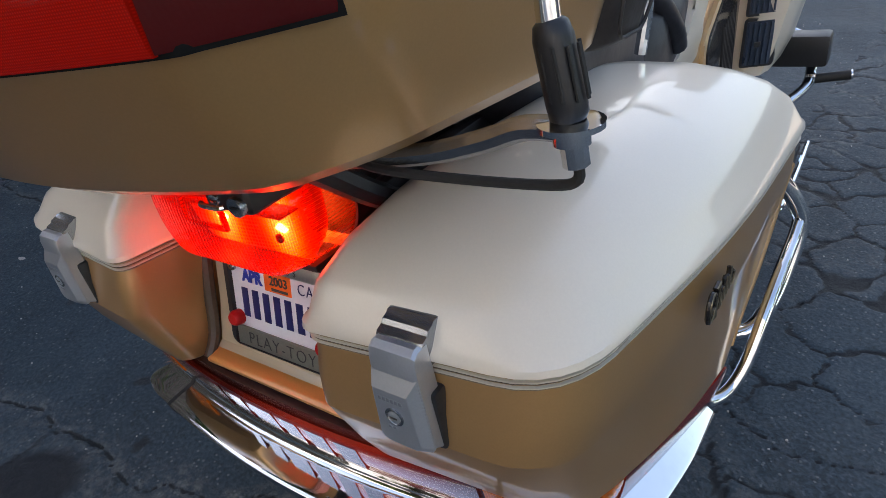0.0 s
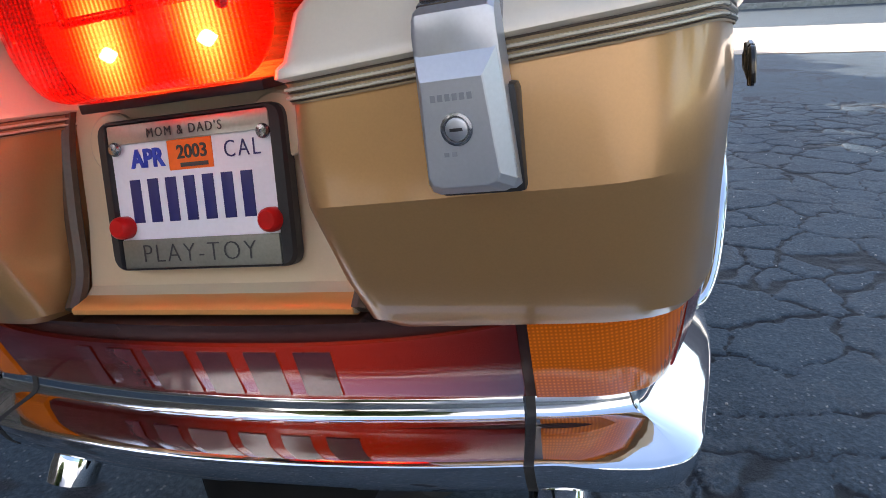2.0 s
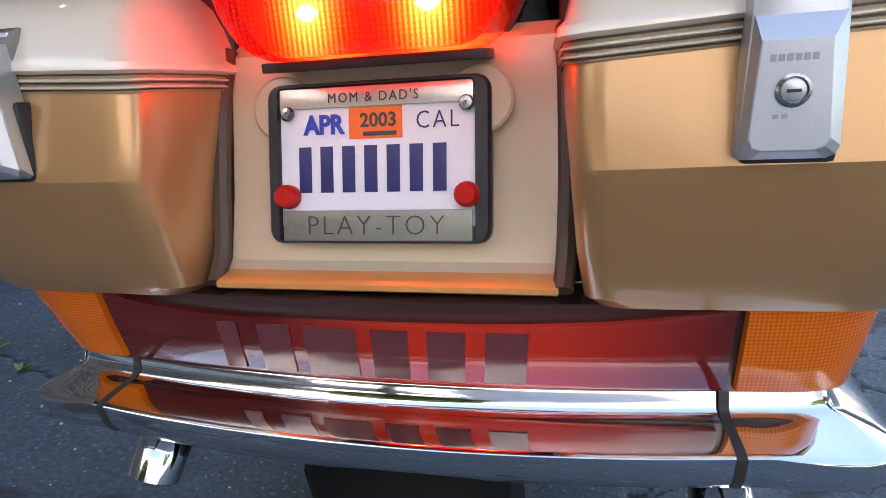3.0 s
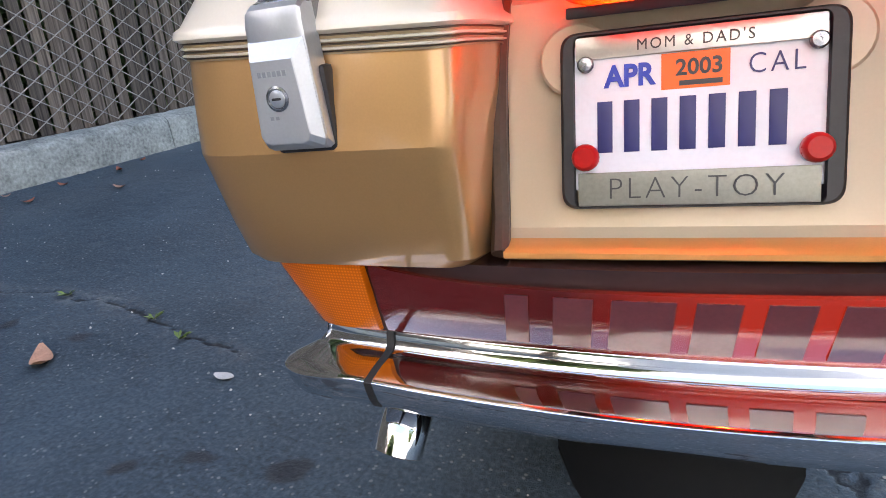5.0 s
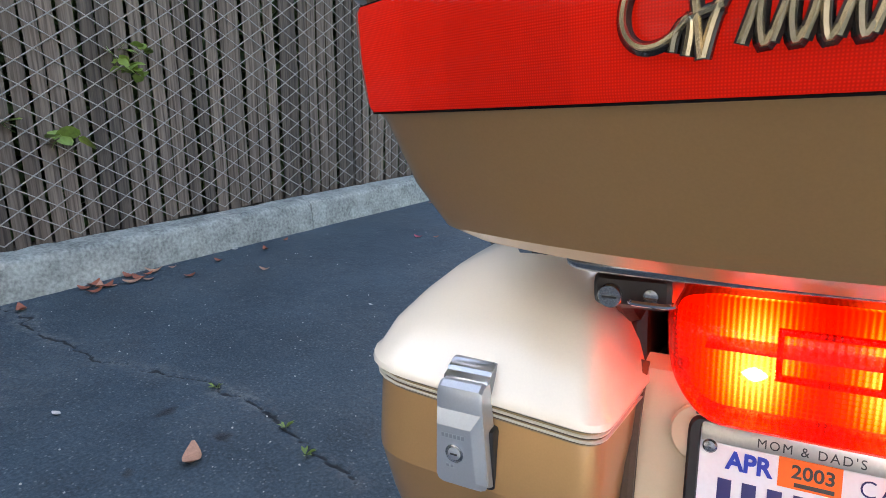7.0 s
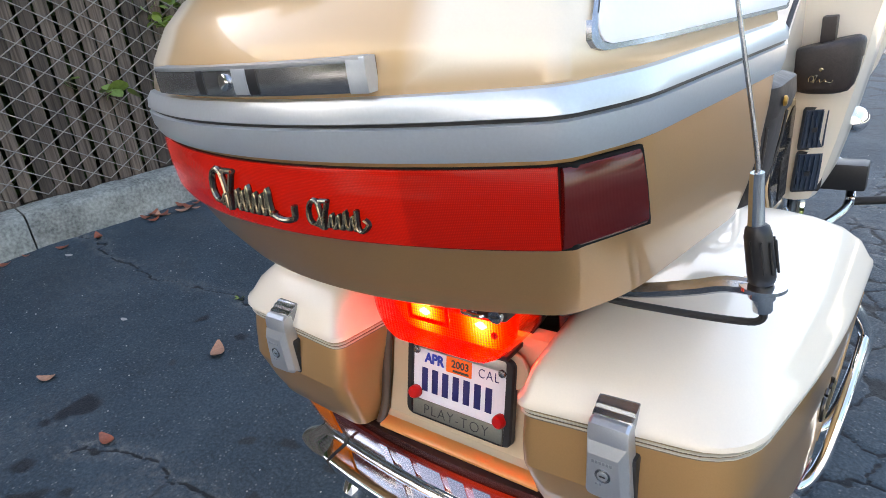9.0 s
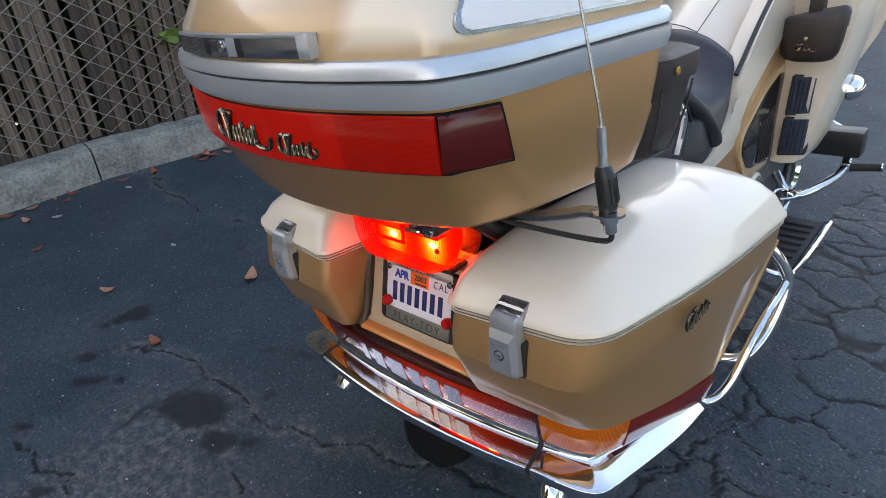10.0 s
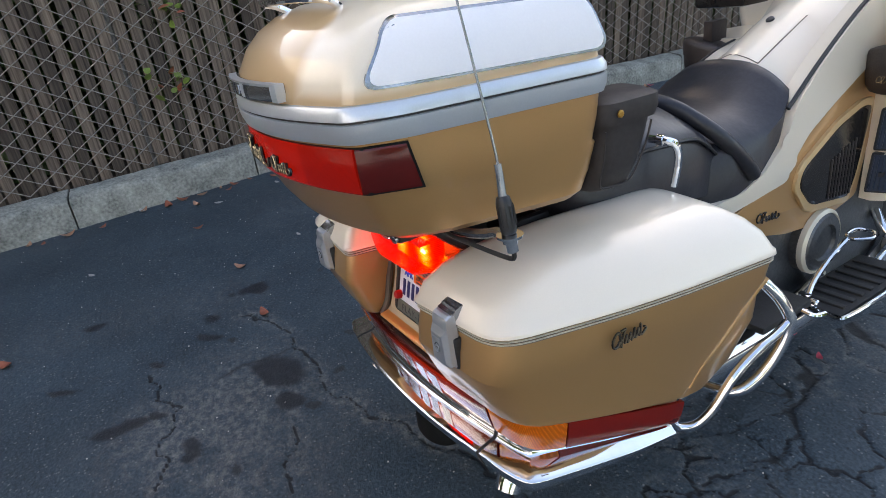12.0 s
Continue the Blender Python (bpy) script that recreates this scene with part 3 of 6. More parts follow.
def cracked_ground():
    xs, ys = spread(-2.66, 1.7, 0.0080, 240), spread(-1.1, 4.2, 0.0080, 240)
    x, y = np.meshgrid(xs, ys, indexing="ij")
    wx = x + 0.022 * value_noise(x, y, 0.09, 1) + 0.011 * value_noise(x, y, 0.035, 2) + 0.005 * value_noise(x, y, 0.016, 7)
    wy = y + 0.022 * value_noise(x, y, 0.09, 3) + 0.011 * value_noise(x, y, 0.035, 4) + 0.005 * value_noise(x, y, 0.016, 8)
    near = np.full(x.shape, 9.0)
    for line in CRACKS:
        for (ax, ay), (bx, by) in zip(line, line[1:]):
            dx, dy = bx - ax, by - ay
            u = np.clip(((wx - ax) * dx + (wy - ay) * dy) / (dx * dx + dy * dy), 0, 1)
            near = np.minimum(near, np.hypot(wx - ax - u * dx, wy - ay - u * dy))
    # a net of cracks beside and beyond the motorcycle
    r = np.random.RandomState(12)
    px, py = r.uniform(-0.1, 2.0, 330), r.uniform(0.3, 4.6, 330)
    mask = (x > 0.05) & (x < 1.9) & (y > 0.4) & (y < 4.4)
    mx, my = wx[mask], wy[mask]
    d1, d2 = np.full(mx.shape, 99.0), np.full(mx.shape, 99.0)
    for a, b in zip(px, py):
        d = np.hypot(mx - a, my - b)
        d2 = np.minimum(d2, np.maximum(d, d1))
        d1 = np.minimum(d1, d)
    net = np.full(x.shape, 9.0)
    net[mask] = (d2 - d1) * 0.5 + 0.0030 * (0.65 + value_noise(mx, my, 0.22, 9))
    width = (0.0068 + 0.0042 * value_noise(x, y, 0.12, 5)) * np.where(x < 0.0, 0.66, 0.80 + 0.55 * np.clip((y - 0.9) / 0.7, 0, 1))
    near = np.minimum(near, net)
    crack = np.clip(1.25 - near / np.maximum(width, 0.002), 0, 1)
    rim = np.clip(1 - near / 0.05, 0, 1)
    patch = np.clip(1.25 - np.hypot((wx + 0.48) / 0.42, (wy + 0.42) / 0.34), 0, 1) * np.clip(0.75 + 0.6 * value_noise(x, y, 0.16, 6) + 0.5 * value_noise(x, y, 0.05, 13), 0, 1)
    dust = np.clip(1.0 * rim * np.clip(0.5 + value_noise(x, y, 0.2, 10), 0, 1) + 1.2 * patch + 0.30 * np.clip(value_noise(x, y, 0.33, 11), 0, 1), 0, 1)
    sx, sy = x + 0.018 * value_noise(x, y, 0.07, 21) + 0.007 * value_noise(x, y, 0.02, 22), y + 0.018 * value_noise(x, y, 0.07, 23) + 0.007 * value_noise(x, y, 0.02, 24)
    stain = np.zeros(x.shape)
    for cx, cy, a, b, turn in STAINS + STAINS_SMALL:
        c, s_ = math.cos(radians(turn)), math.sin(radians(turn))
        q = np.hypot(((sx - cx) * c + (sy - cy) * s_) / a, (-(sx - cx) * s_ + (sy - cy) * c) / b)
        stain = np.maximum(stain, np.clip((1.12 - q) / 0.24, 0, 1))
    dust *= np.where(x > 0.25, 0.45, 1.0)
    inside = (x > -2.66) & (x < 1.7) & (y > -1.1) & (y < 4.2)
    z = np.where(inside, -0.0075 * crack + 0.0012 * value_noise(x, y, 0.03, 31) + 0.0007 * value_noise(x, y, 0.013, 32), 0.0)
    n, k = x.shape
    idx = np.arange(n * k).reshape(n, k)
    quads = np.stack((idx[:-1, :-1], idx[1:, :-1], idx[1:, 1:], idx[:-1, 1:]), -1).reshape(-1, 4)
    me = bpy.data.meshes.new("ground")
    me.vertices.add(n * k)
    me.vertices.foreach_set("co", np.stack((x, y, z), -1).astype(np.float32).ravel())
    me.loops.add(quads.size)
    me.loops.foreach_set("vertex_index", quads.ravel().astype(np.int32))
    me.polygons.add(len(quads))
    me.polygons.foreach_set("loop_start", (np.arange(len(quads)) * 4).astype(np.int32))
    for name, values in (("crack", crack), ("dust", dust), ("stain", stain)):
        me.attributes.new(name, "FLOAT", "POINT").data.foreach_set("value", values.astype(np.float32).ravel())
    me.materials.append(ASPHALT)
    me.update(calc_edges=True)
    me.shade_smooth()
    return tagged(new("ground", me), "cracked dark blue-grey asphalt with oil stains", "ground", kind="structure")


cracked_ground()

KX, KH = -2.62, 0.165       # kerb face and height
FX = -2.86                  # fence plane
rng = random.Random(4)


BEND_Y, BEND = 0.05, math.tan(radians(11.0))


def bent(x, y):
    """Kerb and fence turn towards the yard south of BEND_Y."""
    return x + BEND * max(0.0, BEND_Y - y)


def bend_mesh(ob):
    for v in ob.data.vertices:
        v.co.x = bent(v.co.x, v.co.y)
    return ob


def kerb_piece(y0, y1, x_face, width, h):
    prof = [(x_face, -0.02), (x_face - 0.012, h - 0.03), (x_face - 0.022, h - 0.010), (x_face - 0.04, h), (x_face - width, h), (x_face - width, -0.02)]
    n = max(2, int((y1 - y0) / 0.025))
    rings = []
    for i in range(n + 1):
        y = y0 + (y1 - y0) * i / n
        rings.append([Vector((px + 0.005 * noise.noise((px * 9, y * 3.1, pz * 9)) - 0.016 * max(0.0, noise.noise((px * 14, y * 9, pz * 20)) - 0.18), y, pz + (0.005 * noise.noise((y * 2.3, px * 7, 3)) - 0.014 * max(0.0, noise.noise((y * 11, px * 12, 7)) - 0.2) if pz > 0 else 0))) for px, pz in prof])
    return loft(rings)


kerb = tagged(new("kerb"), "pale grey weathered concrete kerb before a fence", "kerb", kind="structure")
cuts = (-9.0, -6.5, -4.2, -2.4, -0.95, 0.02, 1.77, 3.35, 5.4, 7.6, 9.4)
for a, b in zip(cuts, cuts[1:]):
    bend_mesh(part("kerb_stone", kerb_piece(a + 0.004, b - 0.004, KX + rng.uniform(-0.006, 0.006), 0.17, KH + rng.uniform(-0.004, 0.004)), CONCRETE, kerb, angle=50))

bm = bmesh.new()
bmesh.ops.create_grid(bm, x_segments=14, y_segments=120, size=0.5)
for v in bm.verts:
    v.co = Vector((-3.05 + v.co.x * 0.62, 0.2 + v.co.y * 18.4, KH - 0.035 + 0.03 * noise.noise((v.co.x * 9, v.co.y * 60, 0))))
bend_mesh(thing("litter_strip", bm, DIRT, "strip of brown leaf litter under the fence", "litter", kind="stuff"))

# fence: galvanised mesh with weathered wooden slats woven in
PITCH, FH, F0, F1 = 0.073, 1.95, -4.6, 9.2
fence = tagged(new("fence"), "chain-link fence with weathered grey-brown wooden slats", "fence", kind="structure")
slat_meshes = []
for k in range(6):
    w = rng.uniform(0.055, 0.064)
    rings = []
    for i in range(9):
        z = FH * i / 8
        dx, dy = 0.004 * math.sin(i * 1.7 + k), rng.uniform(-0.0025, 0.0025)
        rings.append([Vector((dx + a, dy + c, z)) for a, c in ((0.004, -w / 2), (0.006, -w / 4), (0.006, w / 4), (0.004, w / 2), (-0.004, w / 2), (-0.004, -w / 2))])
    slat_meshes.append(finish("slat", loft(rings), WOOD, 60))
count = int((F1 - F0) / PITCH)
for i in range(count):
    ob = new("slat", slat_meshes[rng.randrange(6)])
    ob.parent = fence
    slat_y = F0 + (i + 0.5) * PITCH + rng.uniform(-0.006, 0.006)
    ob.matrix_basis = pose(bent(FX, slat_y) + rng.uniform(-0.003, 0.003), slat_y, KH - 0.03 + rng.uniform(-0.03, 0.02), rng.uniform(-0.5, 0.5), 0, rng.uniform(-5, 5) + (11.0 if slat_y < BEND_Y else 0.0))
bm = bmesh.new()
ROW = 0.046
for i in range(count + 1):
    yc = F0 + i * PITCH
    zig = []
    for k in range(int(FH / ROW) + 1):
        s = 1 if (k + i) % 2 else -1
        zig.append((FX + 0.018 + 0.002 * s, yc + s * PITCH * 0.5, KH + k * ROW))
    path = [Vector(q) for q in zig]
    prev = None
    for p in path:
        ring = [bm.verts.new(p + Vector(d)) for d in ((0.0022, 0, 0), (0, 0, 0.0032), (-0.0022, 0, 0), (0, 0, -0.0032))]
        if prev:
            for q in range(4):
                bm.faces.new((prev[q], prev[(q + 1) % 4], ring[(q + 1) % 4], ring[q]))
        prev = ring
mesh_wire = part("wire_mesh", bm, WIRE, fence, "galvanised diamond wire mesh")
bend_mesh(mesh_wire)["kind"] = "stuff"
for y in (-3.4, -0.52, 2.4, 5.3, 8.2):
    part("fence_post", tube([(bent(FX - 0.05, y), y, 0), (bent(FX - 0.05, y), y, FH + 0.2)], 0.03, 12, 1), WIRE, fence)
part("top_rail", tube([(bent(FX - 0.02, F0), F0, FH + 0.14), (FX - 0.02, BEND_Y, FH + 0.14), (FX - 0.02, F1, FH + 0.14)], 0.021, 10, 1), WIRE, fence)


def sprig(name, at, n, size, seed, material, label, flower=None):
    """Leaves that poke through the fence."""
    r = random.Random(seed)
    top = tagged(new(name), label, "plant", "plants in the fence")
    part("stem", tube([(at[0] - 0.10, at[1], at[2] - 0.04), (at[0] - 0.02, at[1] + 0.01, at[2] - 0.01), (at[0] + 0.05, at[1] + 0.03, at[2] + 0.02)], 0.0025, 6), BARK, top)
    for k in range(n):
        c = Vector(at) + Vector((r.uniform(-0.01, 0.06), r.uniform(-1, 1) * size * 1.5, r.uniform(-1, 1) * size))
        L_, W_ = size * r.uniform(0.55, 1.0), size * r.uniform(0.22, 0.4)
        bm = bmesh.new()
        cols = []
        for i in range(6):
            u = i / 5
            w = W_ * math.sin(math.pi * (0.08 + 0.90 * u)) ** 0.8
            cols.append([bm.verts.new((u * L_, s * w, 0.15 * abs(s) * w - 0.25 * L_ * u * u)) for s in (-1, 0, 1)])
        for a, b in zip(cols, cols[1:]):
            for q in range(2):
                bm.faces.new((a[q], a[q + 1], b[q + 1], b[q]))
        bm.transform(Matrix.Translation(c) @ Euler((r.uniform(-1, 1), r.uniform(-0.9, 0.5), r.uniform(-3.1, 3.1))).to_matrix().to_4x4())
        part("leaf", bm, flower if (flower and k % 5 == 0) else material, top, angle=80)
    return top


sprig("fence_shrub", (FX + 0.03, 0.54, 0.575), 7, 0.10, 3, LEAF_GREEN, "green broad leaves poking through the slatted fence")
sprig("fence_shrub", (FX + 0.03, 0.91, 0.91), 26, 0.065, 8, LEAF_GREEN, "small-leaved green sprig growing through the fence")
sprig("fence_shrub", (bent(FX + 0.03, -0.33), -0.33, 0.60), 16, 0.065, 5, LEAF_GREEN, "green sprig with red tips in the fence", LEAF_RED)
sprig("fence_shrub", (bent(FX + 0.03, -0.24), -0.24, 0.94), 10, 0.065, 6, LEAF_GREEN, "green sprig with red tips in the fence", LEAF_RED)

# the ends of the yard
# unseen south wall, added behind the camera for fill and pale reflections
thing("wall_south", box(-14, 44, -8.4, -8.0, -0.02, 7.5, 0.02), RENDER, "unseen plain pale wall, added to reflect light onto the motorcycle", "wall", kind="structure")
thing("far_pavement", box(-1.0, 40, 7.35, 11.9, -0.02, 0.012, 0.006), PALE_CONCRETE, "sunlit strip of pale concrete across the yard", "pavement", kind="structure")
thing("kerb_far", box(-14, 44, 21.0, 21.25, -0.02, 0.16, 0.02), CONCRETE, "concrete kerb at the far end of the yard", "kerb", kind="structure")
thing("wall_far", box(-14, 44, 21.6, 21.9, -0.02, 3.2, 0.02), WALL_DARK, "dark grey wall at the far end of the yard", "wall", kind="structure")


def tree(at, height, crown, seed, leaves=11000):
    r = np.random.RandomState(seed)
    top = tagged(new("tree"), "leafy green tree out of view, with a spreading crown", "tree", "trees round the yard")
    part("trunk", tube([(at[0], at[1], -0.05), (at[0] + 0.1, at[1] + 0.05, height * 0.3), (at[0] - 0.05, at[1], height * 0.6)], 0.16, 10, 4, 0.08), BARK, top)
    for k in range(5):
        a = k * 1.26 + seed
        part("limb", tube([(at[0], at[1], height * (0.30 + 0.05 * k)), (at[0] + math.cos(a) * crown * 0.4, at[1] + math.sin(a) * crown * 0.4, height * (0.5 + 0.05 * k)), (at[0] + math.cos(a) * crown * 0.8, at[1] + math.sin(a) * crown * 0.8, height * (0.62 + 0.06 * k))], 0.06, 6, 3, 0.015), BARK, top)
    clumps = r.normal(0, 1, (46, 3))
    clumps /= np.linalg.norm(clumps, axis=1)[:, None]
    clumps *= r.uniform(0.35, 1.0, (46, 1)) ** 0.6
    c = clumps[r.randint(0, 46, leaves)] * (crown, crown, height * 0.36) + r.normal(0, 0.24, (leaves, 3)) * (1, 1, 0.8) + (at[0], at[1], height * 0.64)
    d1 = r.normal(0, 1, (leaves, 3))
    d1 /= np.linalg.norm(d1, axis=1)[:, None]
    d2 = np.cross(d1, r.normal(0, 1, (leaves, 3)))
    d2 /= np.linalg.norm(d2, axis=1)[:, None]
    s = r.uniform(0.10, 0.24, (leaves, 1))
    v = np.stack((c - d1 * s, c - d2 * s * 0.45, c + d1 * s, c + d2 * s * 0.45), 1).reshape(-1, 3)
    me = bpy.data.meshes.new("crown")
    me.from_pydata(v.tolist(), [], np.arange(leaves * 4).reshape(-1, 4).tolist())
    me.materials.append(LEAF_DARK)
    ob = new("crown", me)
    ob.parent = top
    return top


def leaf_cloud(name, lo, hi, n, size, seed, material, label):
    """A thick mass of leaves in a box, uneven at the top."""
    r = np.random.RandomState(seed)
    c = r.uniform(0, 1, (n, 3)) * (np.array(hi) - lo) + lo
    c[:, 2] *= 1 - 0.16 * (1 + np.sin(c[:, 1] * 2.1) * np.sin(c[:, 1] * 0.83 + 1)) * 0.5
    d1 = r.normal(0, 1, (n, 3))
    d1 /= np.linalg.norm(d1, axis=1)[:, None]
    d2 = np.cross(d1, r.normal(0, 1, (n, 3)))
    d2 /= np.linalg.norm(d2, axis=1)[:, None]
    s = r.uniform(size * 0.6, size * 1.3, (n, 1))
    v = np.stack((c - d1 * s, c - d2 * s * 0.5, c + d1 * s, c + d2 * s * 0.5), 1).reshape(-1, 3)
    me = bpy.data.meshes.new(name)
    me.from_pydata(v.tolist(), [], np.arange(n * 4).reshape(-1, 4).tolist())
    me.materials.append(material)
    return tagged(new(name, me), label, "hedge", kind="stuff")


leaf_cloud("hedge", (-4.1, -0.4, 0.1), (-3.02, 9.5, 2.9), 56000, 0.10, 5, LEAF_DARK, "thick dark green shrubs behind the fence")
leaf_cloud("hedge", (-4.4, -6.0, 0.1), (-3.05, -0.4, 2.3), 30000, 0.10, 6, LEAF_DARK, "lower dark green shrubs behind the fence")
# unseen trees added to shade the motorcycle; the last is thinned for dappled sun
for i, (x, y, h, cr) in enumerate(((-4.9, 0.6, 7.4, 2.4), (-5.2, 3.6, 7.2, 2.4), (-5.6, 6.6, 6.4, 2.1))):
    tree((x, y, 0), h, cr, 11 + i, 11000 if y < 5 else 4500)
for i, (x, y, h, cr) in enumerate(((11.5, -3.5, 7.5, 2.4), (12.5, 3.0, 8.0, 2.6), (13.0, 9.5, 7.6, 2.5), (-1.2, -6.2, 4.6, 1.3))):
    tree((x, y, 0), h, cr, 31 + i, 8000)


# ---- the motorcycle, leaning a little on its side stand; its parts are in its own axes ----
bike = tagged(new("motorcycle"), "gold and cream touring motorcycle with saddlebags and top box", "motorcycle")
bike.matrix_basis = pose(0.0596, 0.0112, 0.0329, -0.5, -5.6, 7.45)


def ring(z, corners, radii, slope=0.0, y0=0.0, n=6, side=1):
    return [Vector((p.x * side, p.y, z + slope * (p.y - y0))) for p in rounded([(x, y, 0) for x, y in corners], radii, n)]


BAG_R = (0.022, 0.055, 0.25, 0.028, 0.05, 0.05)
# plan corners: rear inner, rear outer, outer middle, front outer, front inner, inner middle
RIM = ((0.139, -0.071), (0.364, -0.060), (0.409, 0.20), (0.424, 0.505), (0.150, 0.515), (0.129, 0.06))


def grow(corners, d):
    cx, cy = 0.28, 0.21
    return tuple((x + d * (1 if x > cx else -1), y + d * (1 if y > cy else -1)) for x, y in corners)


def saddlebag(side):
    bag = part("saddlebag", loft([
        ring(0.6455, grow(RIM, -0.002), BAG_R, side=side),
        ring(0.610, ((0.140, -0.077), (0.361, -0.066), (0.409, 0.20), (0.421, 0.490), (0.167, 0.50), (0.133, 0.06)), BAG_R, side=side),
        ring(0.577, ((0.142, -0.082), (0.357, -0.070), (0.405, 0.19), (0.416, 0.455), (0.17, 0.47), (0.138, 0.06)), BAG_R, side=side),
        ring(0.573, ((0.142, -0.081), (0.356, -0.069), (0.404, 0.19), (0.415, 0.450), (0.17, 0.46), (0.138, 0.06)), BAG_R, side=side),
        ring(0.520, ((0.145, -0.063), (0.351, -0.049), (0.395, 0.17), (0.405, 0.375), (0.185, 0.38), (0.143, 0.055)), BAG_R, -0.07, -0.05, side=side),
        ring(0.484, ((0.149, -0.048), (0.348, -0.032), (0.386, 0.15), (0.397, 0.315), (0.20, 0.32), (0.150, 0.05)), BAG_R, -0.185, -0.03, side=side),
        ring(0.476, ((0.160, -0.038), (0.343, -0.024), (0.376, 0.15), (0.386, 0.305), (0.21, 0.31), (0.160, 0.05)), BAG_R, -0.185, -0.03, side=side),
    ]), GOLD, bike, "metallic gold saddlebag body", 20)
    part("saddlebag_lid", loft([
        ring(0.6565, grow(RIM, 0.001), BAG_R, side=side),
        ring(0.659, grow(RIM, 0.004), BAG_R, side=side),
        ring(0.664, grow(RIM, 0.003), BAG_R, side=side),
        ring(0.6675, grow(RIM, -0.001), BAG_R, side=side),
        ring(0.688, ((0.146, -0.058), (0.353, -0.044), (0.400, 0.20), (0.410, 0.490), (0.158, 0.503), (0.136, 0.06)), BAG_R, side=side),
        ring(0.707, ((0.158, -0.026), (0.341, -0.010), (0.380, 0.20), (0.388, 0.472), (0.168, 0.488), (0.148, 0.075)), BAG_R, side=side),
        ring(0.724, ((0.176, 0.018), (0.330, 0.035), (0.352, 0.20), (0.358, 0.450), (0.182, 0.47), (0.164, 0.105)), BAG_R, side=side),
        ring(0.735, ((0.197, 0.080), (0.306, 0.095), (0.320, 0.21), (0.325, 0.430), (0.196, 0.445), (0.184, 0.15)), BAG_R, side=side),
        ring(0.740, ((0.226, 0.165), (0.280, 0.170), (0.290, 0.24), (0.292, 0.395), (0.212, 0.41), (0.205, 0.21)), BAG_R, side=side),
    ]), CREAM, bag, "pearl cream saddlebag lid", 40)
    part("gasket", loft([ring(z, grow(RIM, -0.0005), BAG_R, side=side) for z in (0.644, 0.6575)], False), TAUPE, bag, "taupe seal between body and lid")
    for z0, z1, d, m_ in ((0.6552, 0.6568, 0.0003, GASKET), (0.6514, 0.6534, 0.0012, STRIPE), (0.6496, 0.6508, 0.0003, GASKET), (0.6466, 0.6484, 0.0012, STRIPE), (0.6453, 0.6462, 0.0003, GASKET)):
        part("pinstripe", loft([ring(zz, grow(RIM, dd), BAG_R, side=side) for zz, dd in ((z0, -0.0005), (z0 + 0.0004, d), (z1 - 0.0004, d), (z1, -0.0005))], False), m_, bag)
    # latch on the rear face
    cx = 0.248 * side

    def across(profile, half, top_half, material, name, label=""):
        rings = []
        for u in (-1, -0.86, 0.86, 1):
            inset = 0.0025 if abs(u) == 1 else 0.0
            cy = sum(p[0] for p in profile) / len(profile)
            cz = sum(p[1] for p in profile) / len(profile)
            r = []
            for y, z in profile:
                k = (z - profile[-1][1]) / 0.09
                h = half + (top_half - half) * max(0, min(1, k))
                r.append(Vector((cx + u * h, y + (cy - y) * inset / 0.012, z + (cz - z) * inset / 0.05)))
            rings.append(r)
        return part(name, loft(rings), material, bag, label, 30)

    across([(-0.046, 0.6815), (-0.055, 0.6810), (-0.0580, 0.6790), (-0.0645, 0.6775), (-0.0670, 0.6745), (-0.0740, 0.6725), (-0.0765, 0.6690), (-0.0835, 0.6665), (-0.0845, 0.652), (-0.060, 0.648)], 0.0200, 0.0200, DARK_CHROME, "latch_hinge", "stepped dark chrome latch hinge")
    across([(-0.066, 0.672), (-0.0790, 0.6715), (-0.0845, 0.668), (-0.0868, 0.661), (-0.0872, 0.646), (-0.0872, 0.628), (-0.0870, 0.600), (-0.085, 0.585), (-0.078, 0.580), (-0.064, 0.580)], 0.0235, 0.0200, LATCH, "latch_cover", "brushed silver latch cover")
    part("latch_backing", box(cx - 0.021, cx + 0.0255, -0.078, -0.062, 0.577, 0.632, 0.004), BLACK, bag)
    # raised lower half with sloping facets
    raised = []
    for y, x0, x1, z0, z1 in ((-0.084, -0.0228, 0.0228, 0.5815, 0.6500), (-0.0868, -0.0228, 0.0228, 0.5815, 0.6500), (-0.0928, -0.0205, 0.0165, 0.5860, 0.6390), (-0.0932, -0.0197, 0.0157, 0.5868, 0.6382)):
        e_ = 0.006
        raised.append([Vector((cx + u, y, z)) for u, z in ((x0, z0 + e_), (x0 + e_ * 0.3, z0 + e_ * 0.3), (x0 + e_, z0), (x1 - e_, z0), (x1 - e_ * 0.3, z0 + e_ * 0.3), (x1, z0 + e_), (x1 - 0.0030, z1), (x0 + 0.0030, z1))])
    part("latch_face", loft(raised), LATCH, bag, "raised bevelled lower half of the latch", 12)
    kx = cx - 0.0022
    face = Matrix.Translation((kx, -0.0930, 0.6150)) @ Euler((radians(90), 0, 0)).to_matrix().to_4x4()
    part("lock_ring", turned([(0.0080, 0), (0.0080, 0.0010), (0.0066, 0.0015), (0.0060, 0.0004)], 20, face), STEEL, bag)
    part("lock_cylinder", turned([(0.0055, 0), (0.0055, 0.0012), (0.0047, 0.0017)], 18, face), LATCH, bag)
    part("keyhole", box(kx - 0.0032, kx + 0.0032, -0.0952, -0.0940, 0.6142, 0.6158, 0.0002), BLACK, bag)
